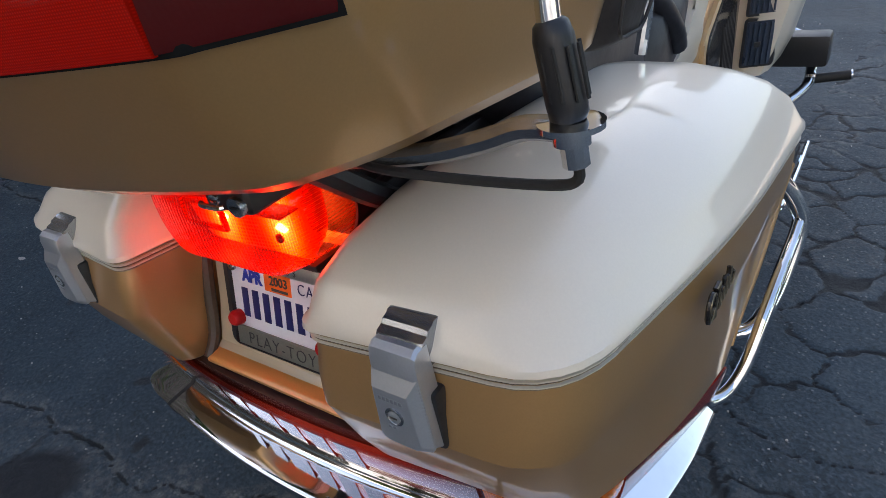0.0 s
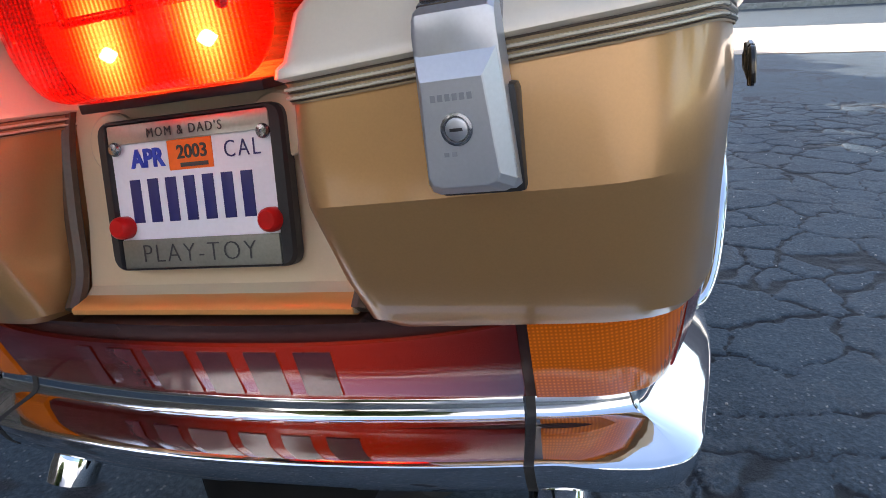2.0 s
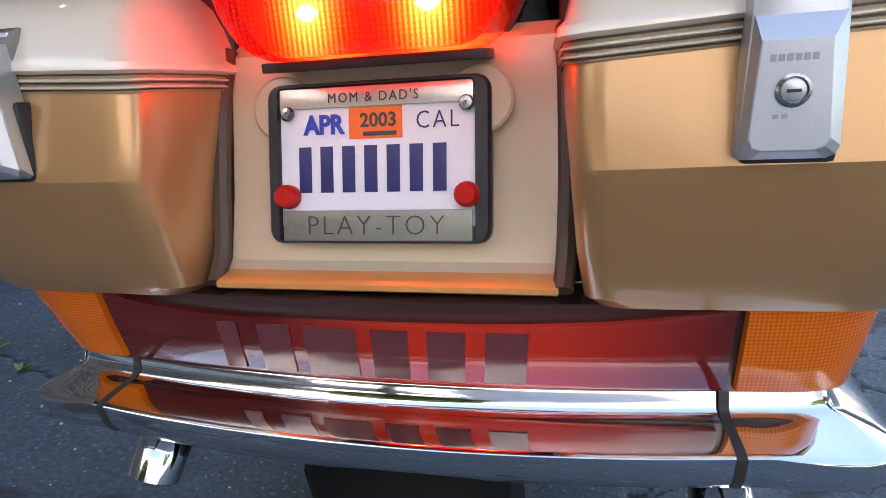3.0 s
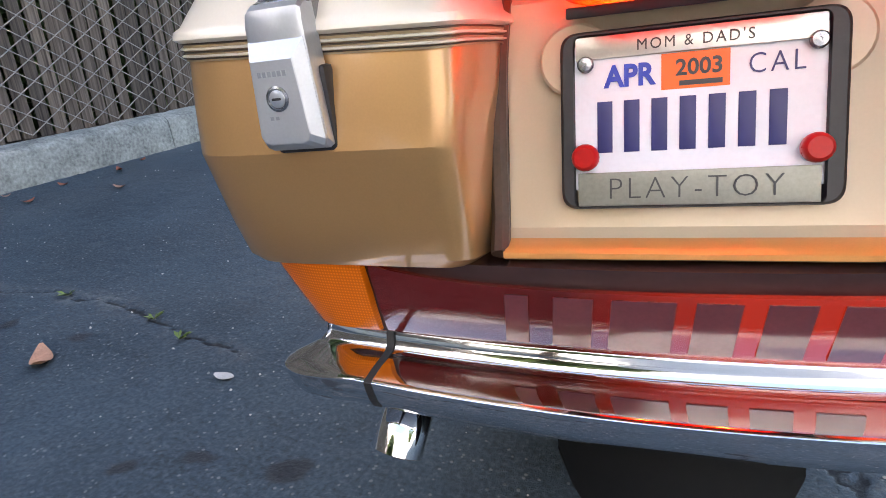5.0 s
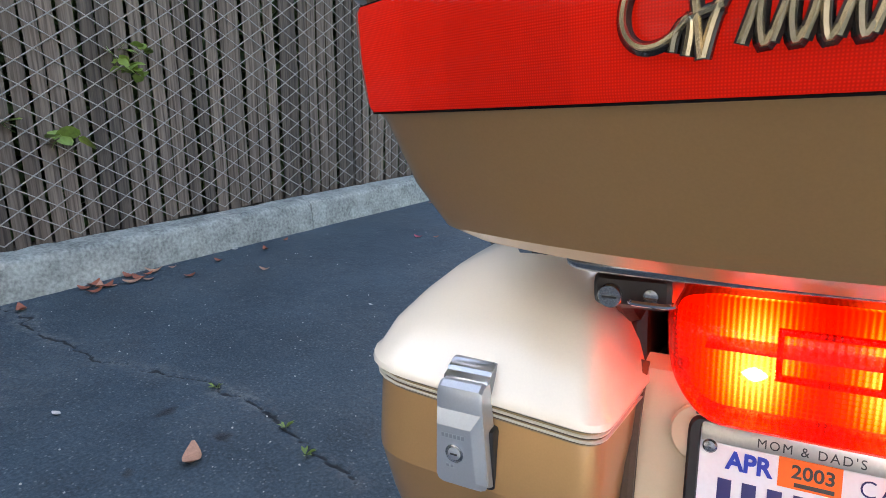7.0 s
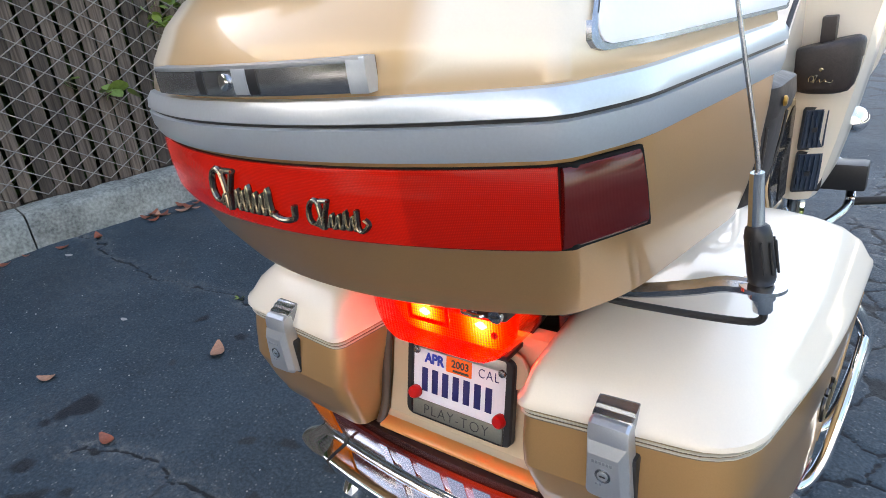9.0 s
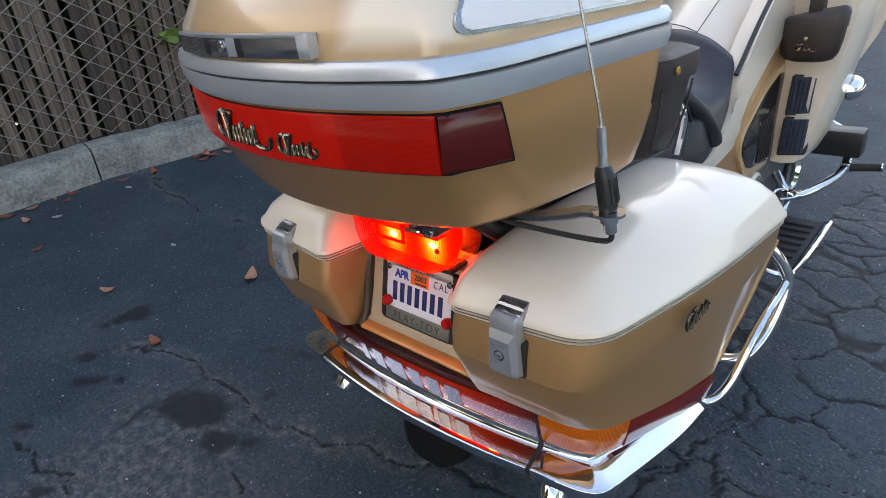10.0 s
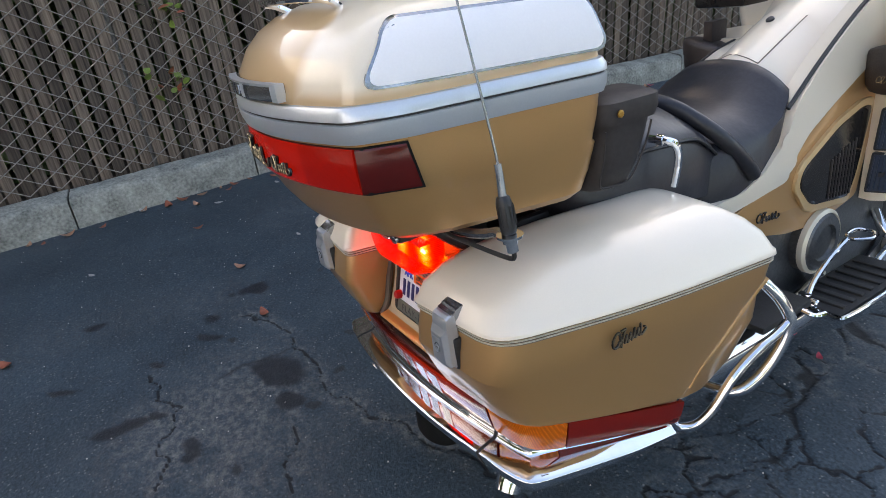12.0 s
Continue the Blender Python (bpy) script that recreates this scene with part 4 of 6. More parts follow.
    for k in range(6):
        part("printed_mark", box(kx - 0.0110 + k * 0.0036, kx - 0.0085 + k * 0.0036, -0.0936, -0.0928, 0.6285, 0.6318, 0.0), MARK, bag)
    for k in range(2):
        part("printed_mark", box(kx - 0.008 + k * 0.004, kx - 0.0055 + k * 0.004, -0.0936, -0.0928, 0.6020, 0.6042, 0.0), MARK, bag)
    part("body_front", loft([ring(z, c, (0.03, 0.03, 0.05, 0.03), side=side) for z, c in ((0.618, ((0.20, 0.30), (0.400, 0.30), (0.412, 0.508), (0.19, 0.508))), (0.52, ((0.20, 0.27), (0.390, 0.27), (0.402, 0.512), (0.2, 0.512))), (0.44, ((0.21, 0.24), (0.378, 0.24), (0.388, 0.470), (0.22, 0.470))), (0.395, ((0.21, 0.24), (0.368, 0.24), (0.378, 0.415), (0.22, 0.415))))]), GOLD, bag, "recessed gold front of the saddlebag")
    # moulded lip round the front of the body
    lip = [(0.417, 0.487, 0.612), (0.413, 0.455, 0.585), (0.409, 0.415, 0.545), (0.404, 0.375, 0.505), (0.399, 0.340, 0.475), (0.394, 0.315, 0.437)]
    part("body_lip", tube([(x * side, y, z) for x, y, z in lip], 0.0045, 8), GOLD, bag, "moulded gold lip")
    if side < 0:
        # this bag is fuller at the foot of its outer side
        for q in [bag] + [c for c in bag.children if c.name.split(".")[0] in ("body_front", "body_lip")]:
            for v in q.data.vertices:
                v.co.x -= 0.021 * max(0.0, min(1.0, (0.605 - v.co.z) / 0.12)) * max(0.0, min(1.0, (abs(v.co.x) - 0.20) / 0.14))
    if side > 0:
        script(bag, [(0.4035, 0.116, 0.602), (0.4058, 0.150, 0.611), (0.4085, 0.187, 0.617)])
    return bag


STRIPE = mat("stripe_cream", (0.62, 0.57, 0.47), 0.3, 0.1, 0.04, 10, 300)
TAUPE = mat("taupe_seal", (0.30, 0.215, 0.12), 0.4, 0.0, 0.06, 10, 300)
MARK = mat("worn_print", (0.30, 0.32, 0.35), 0.4, 0.3)


def pen_strokes(short, tail=True):
    """Pen strokes of a cast script badge in a unit square: a large loop, two leaning strokes under a bar, short strokes and a tail."""
    loop = [(0.125 + 0.105 * math.cos(a) + 0.03 * math.sin(a), 0.56 + 0.40 * math.sin(a)) for a in [radians(40 + 21 * k) for k in range(15)]]
    strokes = [loop + [(0.215, 0.30), (0.205, 0.06)], [(0.150, 0.90), (0.205, 0.86), (0.245, 0.02)], [(0.250, 0.03), (0.285, 0.45), (0.365, 0.94)], [(0.245, 0.95), (0.380, 0.96)], [(0.165, 0.10), (0.190, 0.34), (0.300, 0.46)]]
    step = 0.44 / short
    for k in range(short):
        x, h = 0.345 + step * k, 0.68 if k % 3 == 2 else 0.54
        strokes.append([(x, 0.12), (x + step * 0.30, 0.34), (x + step * 0.62, h), (x + step * 0.60, 0.30), (x + step * 0.75, 0.10), (x + step * 1.05, 0.20)])
    strokes.append([(0.785, 0.12), (0.83, 0.06), (0.92, 0.05), (0.985, 0.14), (1.0, 0.40)] if tail else [(0.80, 0.75), (0.79, 0.15), (0.86, 0.08), (0.95, 0.30), (0.90, 0.45)])
    return strokes


def stroke_mesh(strokes, place, rad):
    """Round strokes, each laid by place(u, v), in one mesh."""
    bm = bmesh.new()
    for line in strokes:
        merge(bm, tube([place(u, v) for u, v in line], rad, 6, 4))
    return bm


def script(parent, line):
    """A small cast script badge along a line on a panel's side: strokes only."""
    a, b = Vector(line[0]), Vector(line[-1])
    along = b - a
    pts = pen_strokes(4, False)
    h = 0.030
    part("side_badge", stroke_mesh(pts, lambda u, v: a + along * u + Vector((0.0018, 0, h * (v - 0.25))), 0.0021), GLOSS_BLACK, parent, "dark cast script badge")
    part("side_badge_edge", stroke_mesh(pts, lambda u, v: a + along * u + Vector((0.0036, 0, h * (v - 0.25) + 0.0006)), 0.0009), BRONZE_DARK, parent, "worn bronze edge of the script badge")


for s in (1, -1):
    saddlebag(s)

def faded_paint():
    """Cream paint that fades to gold over the rear of the top box lid."""
    m = mat("faded_cream_and_gold_paint", (0.80, 0.695, 0.55), 0.34, 0.05, 0.03, 5, 500, coat=0.7)
    nt = m.node_tree
    b = nt.nodes["Principled BSDF"]
    N, L = nt.nodes.new, nt.links.new
    tc, cut = N("ShaderNodeTexCoord"), N("ShaderNodeSeparateXYZ")
    L(tc.outputs["Object"], cut.inputs[0])
    wide = N("ShaderNodeMath")
    wide.operation = "ABSOLUTE"
    L(cut.outputs["X"], wide.inputs[0])
    ends = N("ShaderNodeMapRange")
    ends.interpolation_type = "SMOOTHSTEP"
    ends.inputs["From Min"].default_value, ends.inputs["From Max"].default_value = 0.185, 0.150
    L(wide.outputs[0], ends.inputs["Value"])
    back = N("ShaderNodeMapRange")
    back.interpolation_type = "SMOOTHSTEP"
    back.inputs["From Min"].default_value, back.inputs["From Max"].default_value = -0.09, -0.13
    L(cut.outputs["Y"], back.inputs["Value"])
    low = N("ShaderNodeMapRange")
    low.interpolation_type = "SMOOTHSTEP"
    low.inputs["From Min"].default_value, low.inputs["From Max"].default_value = 1.036, 1.018
    low.inputs["To Max"].default_value = 0.85
    L(cut.outputs["Z"], low.inputs["Value"])
    both = N("ShaderNodeMath")
    both.operation = "MULTIPLY"
    L(ends.outputs[0], both.inputs[0])
    L(back.outputs[0], both.inputs[1])
    most = N("ShaderNodeMath")
    most.operation = "MAXIMUM"
    L(both.outputs[0], most.inputs[0])
    L(low.outputs[0], most.inputs[1])
    mix = N("ShaderNodeMix")
    mix.data_type = "RGBA"
    L(most.outputs[0], mix.inputs["Factor"])
    L(b.inputs["Base Color"].links[0].from_socket, mix.inputs["A"])
    mix.inputs["B"].default_value = (0.56, 0.37, 0.19, 1)
    L(mix.outputs["Result"], b.inputs["Base Color"])
    return m


LID_PAINT = faded_paint()


# ---- top box ----
def trunk_ring(z, hx, yr, yc, fx, fy, r=0.018, n=6):
    """Half width and y of the rear corner, y of the bowed rear middle, half width and y of the front corner."""
    yr, fy = yr + 0.0095, fy + 0.025
    rear = [(hx * u, yc + (yr - yc) * u * u) for u in (-1, -0.75, -0.5, -0.25, 0, 0.25, 0.5, 0.75, 1)]
    w = (hx + (fx - hx) * 0.48, yr + 0.064)
    c = rear + [w, (fx, fy), (0, fy + 0.01), (-fx, fy), (-w[0], w[1])]
    return ring(z, c, (r,) + (0.2,) * 7 + (r, 0.06, 0.045, 0.1, 0.045, 0.06), n=n)


trunk = part("top_box", loft([
    trunk_ring(0.797, 0.195, -0.090, -0.130, 0.274, 0.148),
    trunk_ring(0.800, 0.228, -0.112, -0.153, 0.294, 0.165),
    trunk_ring(0.812, 0.2430, -0.129, -0.171, 0.306, 0.175),
    trunk_ring(0.845, 0.2545, -0.149, -0.193, 0.314, 0.184),
    trunk_ring(0.888, 0.2615, -0.168, -0.214, 0.3225, 0.191),
    trunk_ring(0.893, 0.2635, -0.1715, -0.218, 0.3225, 0.186),
    trunk_ring(0.930, 0.2655, -0.1745, -0.222, 0.326, 0.193),
    trunk_ring(0.970, 0.2660, -0.1750, -0.223, 0.328, 0.198),
]), GOLD, bike, "metallic gold top box body", 20)
part("top_box_band", loft([
    trunk_ring(0.964, 0.2655, -0.1745, -0.222, 0.328, 0.198),
    trunk_ring(0.965, 0.2720, -0.1810, -0.2295, 0.332, 0.203),
    trunk_ring(0.976, 0.2750, -0.1845, -0.2335, 0.335, 0.206),
    trunk_ring(0.991, 0.2760, -0.1855, -0.2350, 0.336, 0.207),
    trunk_ring(0.993, 0.2710, -0.1805, -0.2300, 0.331, 0.202),
]), SILVER, trunk, "silver lower band of the top box")
part("band_groove", loft([trunk_ring(z, 0.2730, -0.1825, -0.2315, 0.333, 0.204) for z in (0.989, 0.998)], False), BLACK, trunk)
part("top_box_band", loft([
    trunk_ring(0.994, 0.2710, -0.1805, -0.2300, 0.331, 0.202),
    trunk_ring(0.996, 0.2760, -0.1855, -0.2350, 0.336, 0.207),
    trunk_ring(1.006, 0.2745, -0.1840, -0.2335, 0.335, 0.206),
    trunk_ring(1.013, 0.2710, -0.1800, -0.2295, 0.331, 0.203),
    trunk_ring(1.015, 0.2640, -0.1730, -0.2220, 0.325, 0.197),
]), SILVER, trunk, "silver upper band of the top box")
LID = (
    (1.012, 0.2660, -0.1750, -0.2240, 0.326, 0.199), (1.016, 0.2680, -0.1760, -0.2260, 0.326, 0.199), (1.045, 0.2650, -0.1690, -0.2190, 0.321, 0.196),
    (1.078, 0.2560, -0.1500, -0.1990, 0.310, 0.190), (1.102, 0.2440, -0.1270, -0.1740, 0.296, 0.182), (1.122, 0.2240, -0.0950, -0.1400, 0.275, 0.168), (1.136, 0.1880, -0.0540, -0.0950, 0.240, 0.140), (1.142, 0.1150, 0.0100, -0.0150, 0.160, 0.090))
lid = part("top_box_lid", loft([trunk_ring(*q) for q in LID]), LID_PAINT, trunk, "pearl cream top box lid", 40)


def lid_rear(x, z):
    """y of the lid's bowed rear face."""
    zs = [q[0] for q in LID]
    hx, yr, yc = (float(np.interp(z, zs, [q[k] for q in LID])) for k in (1, 2, 3))
    return yc + (yr + 0.0095 - yc) * (x / hx) ** 2


def strip(path, z0, z1, inset_low, thick, material, name, parent, label="", bulge=0.002, angle=40):
    """An upright strip along plan points; its lower edge stands inset_low further in. z0, z1 may be functions of y."""
    f0 = z0 if callable(z0) else (lambda p: z0)
    f1 = z1 if callable(z1) else (lambda p: z1)
    pts = [Vector((*p, 0)) for p in path]
    rings = []
    for i, p in enumerate(pts):
        d = (pts[min(i + 1, len(pts) - 1)] - pts[max(i - 1, 0)]).normalized()
        o = Vector((d.y, -d.x, 0))
        a, b = f0(p), f1(p)
        ring_ = []
        for u, w in ((0, -thick), (0.0, 0.0), (0.06, bulge * 0.6), (0.5, bulge), (0.94, bulge * 0.6), (1, 0), (1, -thick)):
            ring_.append(p + o * (w - inset_low * (1 - u)) + Vector((0, 0, a + (b - a) * u)))
        rings.append(ring_)
    return part(name, loft(rings), material, parent, label, angle)


def plan(pts, step=5):
    return [(p.x, p.y) for p in smooth_path([(*q, 0) for q in pts], step)]


def rear_y(x, out=0.0):
    """The bowed rear face of the body at the lens."""
    return -0.2215 + 0.0565 * (x / 0.2655) ** 2 - out


REAR = [(x, rear_y(x, 0.0035)) for x in (-0.2655, -0.22, -0.16, -0.08, 0.0, 0.08, 0.16, 0.22, 0.2655)]
WING = [(0.2685, -0.1670), (0.2765, -0.1535), (0.288, -0.1290), (0.2985, -0.1025)]
OUTER = [(0.2685, -0.1635), (0.2775, -0.1485), (0.290, -0.1205), (0.2993, -0.0990)]
strip(plan([(-x, y) for x, y in OUTER[::-1]] + [(x, y + 0.0025) for x, y in REAR[1:-1]] + OUTER), 0.8935, 0.9602, 0.004, 0.004, DEEP_BLACK, "lens_surround", trunk, "black surround of the rear lens", 0.001)
strip(plan(REAR), 0.8950, 0.9585, 0.0040, 0.004, TRUNK_LENS, "rear_lens", trunk, "red lens across the top box, with glow put into it", 0.0035)
for s in (1, -1):
    wing = WING if s > 0 else [(-x, y) for x, y in WING[::-1]]
    strip(plan(wing), 0.8960, 0.9580, 0.0040, 0.004, MAROON_LENS, "side_reflector", trunk, "dark red corner reflector", 0.0033)

# the outer ends of lens and surround slant forward towards the bottom
for q in trunk.children:
    if q.name.split(".")[0] in ("side_reflector", "lens_surround"):
        for v in q.data.vertices:
            along_ = min(1.0, max(0.0, (abs(v.co.x) - 0.270) / 0.028))
            v.co.y += (0.014 * (0.960 - v.co.z) / 0.064 - 0.004) * along_
            v.co.x += math.copysign(0.005 * (0.960 - v.co.z) / 0.064 * along_, v.co.x)

# script badges on the rear lens: strokes only
for x0, z0, wid, hgt, short, rad in ((-0.0885, 0.9085, 0.133, 0.042, 6, 0.0016), (0.060, 0.9065, 0.066, 0.027, 4, 0.0012)):
    pts = pen_strokes(short, short > 4)
    part("badge_shadow_edge", stroke_mesh(pts, lambda u, v: (x0 + wid * u, rear_y(x0 + wid * u, 0.0080), z0 + hgt * v), rad * 1.9), GLOSS_BLACK, trunk, "black backing of the script badge")
    for stroke in pts:
        part("badge_stroke", stroke_mesh([stroke], lambda u, v: (x0 + wid * u, rear_y(x0 + wid * u, 0.0104), z0 + hgt * v + 0.0004), rad), BRONZE, trunk, "bronze stroke of the script badge")


# top box latch, bowed like the lid
def latch_bar(x0, x1, z0, z1, out, thick, material, name, label=""):
    return strip(plan([(x0 + (x1 - x0) * k / 8, lid_rear(x0 + (x1 - x0) * k / 8, 1.03) - out) for k in range(9)], 2), z0, z1, 0.0, thick, material, name, trunk, label, 0.0012)


latch_bar(-0.150, 0.147, 1.0185, 1.0425, 0.0130, 0.014, STEEL, "top_latch", "long dark steel latch bar")
latch_bar(-0.146, 0.143, 1.0395, 1.0435, 0.0136, 0.012, LATCH, "latch_upper_edge", "bright upper edge of the latch bar")
latch_bar(0.132, 0.1475, 1.0180, 1.0430, 0.0140, 0.014, SILVER, "latch_cap", "bright end of the latch bar")
latch_bar(-0.046, -0.034, 1.0200, 1.0410, 0.0137, 0.010, BLACK, "latch_recess")
latch_bar(0.030, 0.042, 1.0200, 1.0410, 0.0137, 0.010, BLACK, "latch_recess")
latch_bar(0.012, 0.030, 1.0200, 1.0410, 0.0142, 0.010, SILVER, "latch_tongue", "bright latch tongue beside the lock")
part("latch_lock", turned([(0.007, 0), (0.007, 0.003), (0.005, 0.004)], 16, Matrix.Translation((0.0, lid_rear(0, 1.03) - 0.0135, 1.0305)) @ Euler((radians(90), 0, 0)).to_matrix().to_4x4()), CHROME, trunk)

# white side panels of the lid with a grey pinstripe
for s in (1, -1):
    def side_point(u, v, off):
        """u along from the rear, v up."""
        y = -0.150 + 0.372 * u + 0.062 * v * (1 - u) - 0.020 * v * u
        z = 1.030 - 0.006 * u + 0.082 * v
        zs = [q[0] for q in LID]
        hx, yr, fx, fy = (float(np.interp(z, zs, [q[k] for q in LID])) for k in (1, 2, 4, 5))
        yr, fy = yr + 0.0095, fy + 0.025
        wx, wy = hx + (fx - hx) * 0.48, yr + 0.064
        x = (wx + (fx - wx) * (y - wy) / (fy - wy) if y > wy else hx + (wx - hx) * (y - yr) / (wy - yr)) + off - 0.004 * max(0.0, 1 - abs(y - wy) / 0.03)
        return Vector((x * s, y, z))
    for name_, m_, o_, pad in (("panel_pinstripe", STEEL, 0.0042, 0.0), ("side_panel", WHITE_PANEL, 0.0052, 1.0)):
        bmp = bmesh.new()
        a0, a1 = 0.011 * pad, 1 - 0.011 * pad
        b0, b1 = 0.045 * pad, 1 - 0.045 * pad
        rows = []
        for k in range(29):
            w_ = 0.5 - 0.5 * math.cos(math.pi * k / 28)
            u = a0 + (a1 - a0) * w_
            near_end = min(w_, 1 - w_) / 0.055
            cut = 0.24 * (1 - math.sqrt(max(0.0, 1 - (1 - near_end) ** 2))) if near_end < 1 else 0.0
            rows.append([bmp.verts.new(side_point(u, b0 + cut + (b1 - b0 - 2 * cut) * q / 7, o_)) for q in range(8)])
            rows[-1] = [bmp.verts.new(side_point(u, b0 + cut, o_ - 0.009))] + rows[-1] + [bmp.verts.new(side_point(u, b1 - cut, o_ - 0.009))]
        for ra, rb in zip(rows, rows[1:]):
            for q in range(9):
                bmp.faces.new((ra[q], rb[q], rb[q + 1], ra[q + 1]))
        part(name_, bmp, m_, trunk, "white side panel of the lid" if pad else "grey pinstripe round the panel")
# luggage rail on the lid
part("luggage_rail", tube([(-0.12, -0.09, 1.125), (-0.13, -0.115, 1.140), (-0.10, -0.145, 1.146), (0.0, -0.155, 1.147), (0.10, -0.145, 1.146), (0.13, -0.115, 1.140), (0.12, -0.09, 1.125)], 0.006, 10), CHROME, trunk, "chrome luggage rail")

# the top box sits a little askew on its carrier
ASKEW = Matrix.Rotation(radians(-2.0), 4, "Z")
for q in [trunk] + list(trunk.children_recursive):
    q.data.transform(ASKEW)

# carrier under the top box
part("carrier_bar", tube([(-0.156, -0.06, 0.783), (-0.155, -0.080, 0.783), (-0.14, -0.090, 0.783), (-0.07, -0.096, 0.783), (0.05, -0.096, 0.783), (0.16, -0.086, 0.783), (0.185, -0.05, 0.784)], 0.0056, 12), STEEL, bike, "dull steel carrier bar")
part("carrier_plate", box(-0.19, 0.19, -0.06, 0.20, 0.776, 0.788, 0.006), BLACK, bike)
part("carrier_strut", box(-0.200, -0.145, -0.062, -0.050, 0.778, 0.784, 0.002), STEEL, bike, "flat steel carrier strut")
part("carrier_nut", turned([(0.0095, 0), (0.0095, 0.006), (0.006, 0.008)], 6, Matrix.Translation((-0.197, -0.056, 0.779))), CHROME, bike)
for x in (-0.116, 0.116):
    side_ = -1 if x < 0 else 1
    part("carrier_lock", box(x - 0.027, x + 0.025, -0.080, -0.02, 0.7500, 0.774, 0.008, 3), GASKET_DARK, bike, "dark brown lock housing")
    lx = x + 0.0140 * side_
    lk = Matrix.Translation((lx, -0.079, 0.7595)) @ Euler((radians(90), 0, 0)).to_matrix().to_4x4()
    part("carrier_lock_face", turned([(0.0082, 0), (0.0082, 0.004), (0.0074, 0.0052)], 24, lk), STEEL, bike, "round steel lock face")
    part("carrier_lock_slot", box(lx - 0.0048, lx + 0.0048, -0.0852, -0.083, 0.7586, 0.7602, 0.0), BLACK, bike)
    part("carrier_bolt", tube([(x + 0.0005 * side_, -0.083, 0.7575), (x - 0.004 * side_, -0.0855, 0.7575), (x - 0.022 * side_, -0.0855, 0.7575), (x - 0.0265 * side_, -0.083, 0.7575)], 0.0022, 8), CHROME, bike, "short chrome release lever")
    part("bolt_seat", turned([(0.0052, 0), (0.0046, 0.002), (0.003, 0.0025)], 14, Matrix.Translation((x - 0.012 * side_, -0.080, 0.7615)) @ Euler((radians(90), 0, 0)).to_matrix().to_4x4()), STEEL, bike)
    part("seat_rail", tube([(x * 1.25, -0.02, 0.765), (x * 1.25, 0.06, 0.70), (x * 1.2, 0.16, 0.66)], 0.012, 8), BLACK, bike)

# aerial on its bracket, with its lead
aerial = part("aerial_base", turned([(0.009, 0.0), (0.0108, 0.003), (0.0112, 0.010), (0.0108, 0.043), (0.0092, 0.050), (0.007, 0.052)], 18, Matrix.Translation((0.3565, -0.018, 0.812)) @ Euler((0, radians(-9), 0)).to_matrix().to_4x4()), BLACK, bike, "black ribbed aerial base")
part("aerial_collar", tube([(0.348, -0.018, 0.862), (0.3465, -0.018, 0.885), (0.3455, -0.019, 0.907)], 0.0065, 12, 2, 0.0055), CHROME, aerial, "chrome aerial collar")
part("aerial_mast", tube([(0.3455, -0.019, 0.905), (0.342, -0.020, 0.935), (0.312, -0.030, 1.10), (0.262, -0.045, 1.36)], 0.0022, 8, 4, 0.0013), STEEL, aerial, "thin steel aerial mast")
part("aerial_nut", turned([(0.0105, -0.012), (0.0105, -0.003), (0.0185, -0.0028), (0.0185, 0.0005), (0.011, 0.0015)], 24, Matrix.Translation((0.357, -0.018, 0.811))), CHROME, aerial)
part("aerial_stud", tube([(0.357, -0.018, 0.807), (0.358, -0.016, 0.786)], 0.008, 10, 1), CHROME, aerial)
part("aerial_lead", tube([(0.358, -0.016, 0.790), (0.358, -0.015, 0.776), (0.340, -0.014, 0.770), (0.28, -0.020, 0.770), (0.22, -0.03, 0.776), (0.17, -0.02, 0.782)], 0.0034, 8), RUBBER, aerial, "black aerial lead")
part("aerial_bracket", tube([(0.359, -0.018, 0.806), (0.33, -0.018, 0.806), (0.30, -0.015, 0.795), (0.25, -0.015, 0.782), (0.17, -0.03, 0.777)], 0.0075, 8), STEEL, aerial, "grey steel aerial bracket")
for k in range(9):
    a = 2 * math.pi * k / 9
    foot = Vector((0.3565 + 0.0110 * math.cos(a), -0.018 + 0.0110 * math.sin(a), 0.824))
    part("rib", tube([foot, foot + Vector((-0.0045, 0, 0.028))], 0.0011, 6, 1), RUBBER, aerial)
# coiled lead behind the left saddlebag lid
coil = []
for k in range(150):
    u = k / 149
    a = u * 2 * math.pi * 13
    c = Vector((-0.350 + 0.082 * u, 0.195 + 0.02 * u, 0.727 + 0.010 * u * u + 0.004 * math.sin(6 * u)))
    coil.append(c + Vector((0.004 * math.sin(a), 0.010 * math.cos(a), 0.010 * math.sin(a))))
part("coiled_lead", tube(coil, 0.0032, 6, 1), RUBBER, bike, "black coiled lead")
part("coil_tail", tube([coil[-1], coil[-1] + Vector((0.018, 0.0, 0.004)), coil[-1] + Vector((0.034, 0.0, 0.05))], 0.004, 6), RUBBER, bike)

# ---- tail lamp and plate panel ----
def face_ring(y, pts, r, k=1.0):
    cx, cz = 0.0, 0.695
    return [Vector((p.x, y, p.y)) for p in rounded([(cx + (x - cx) * k, cz + (z - cz) * k, 0) for x, z in pts], [r] * len(pts), 5)]


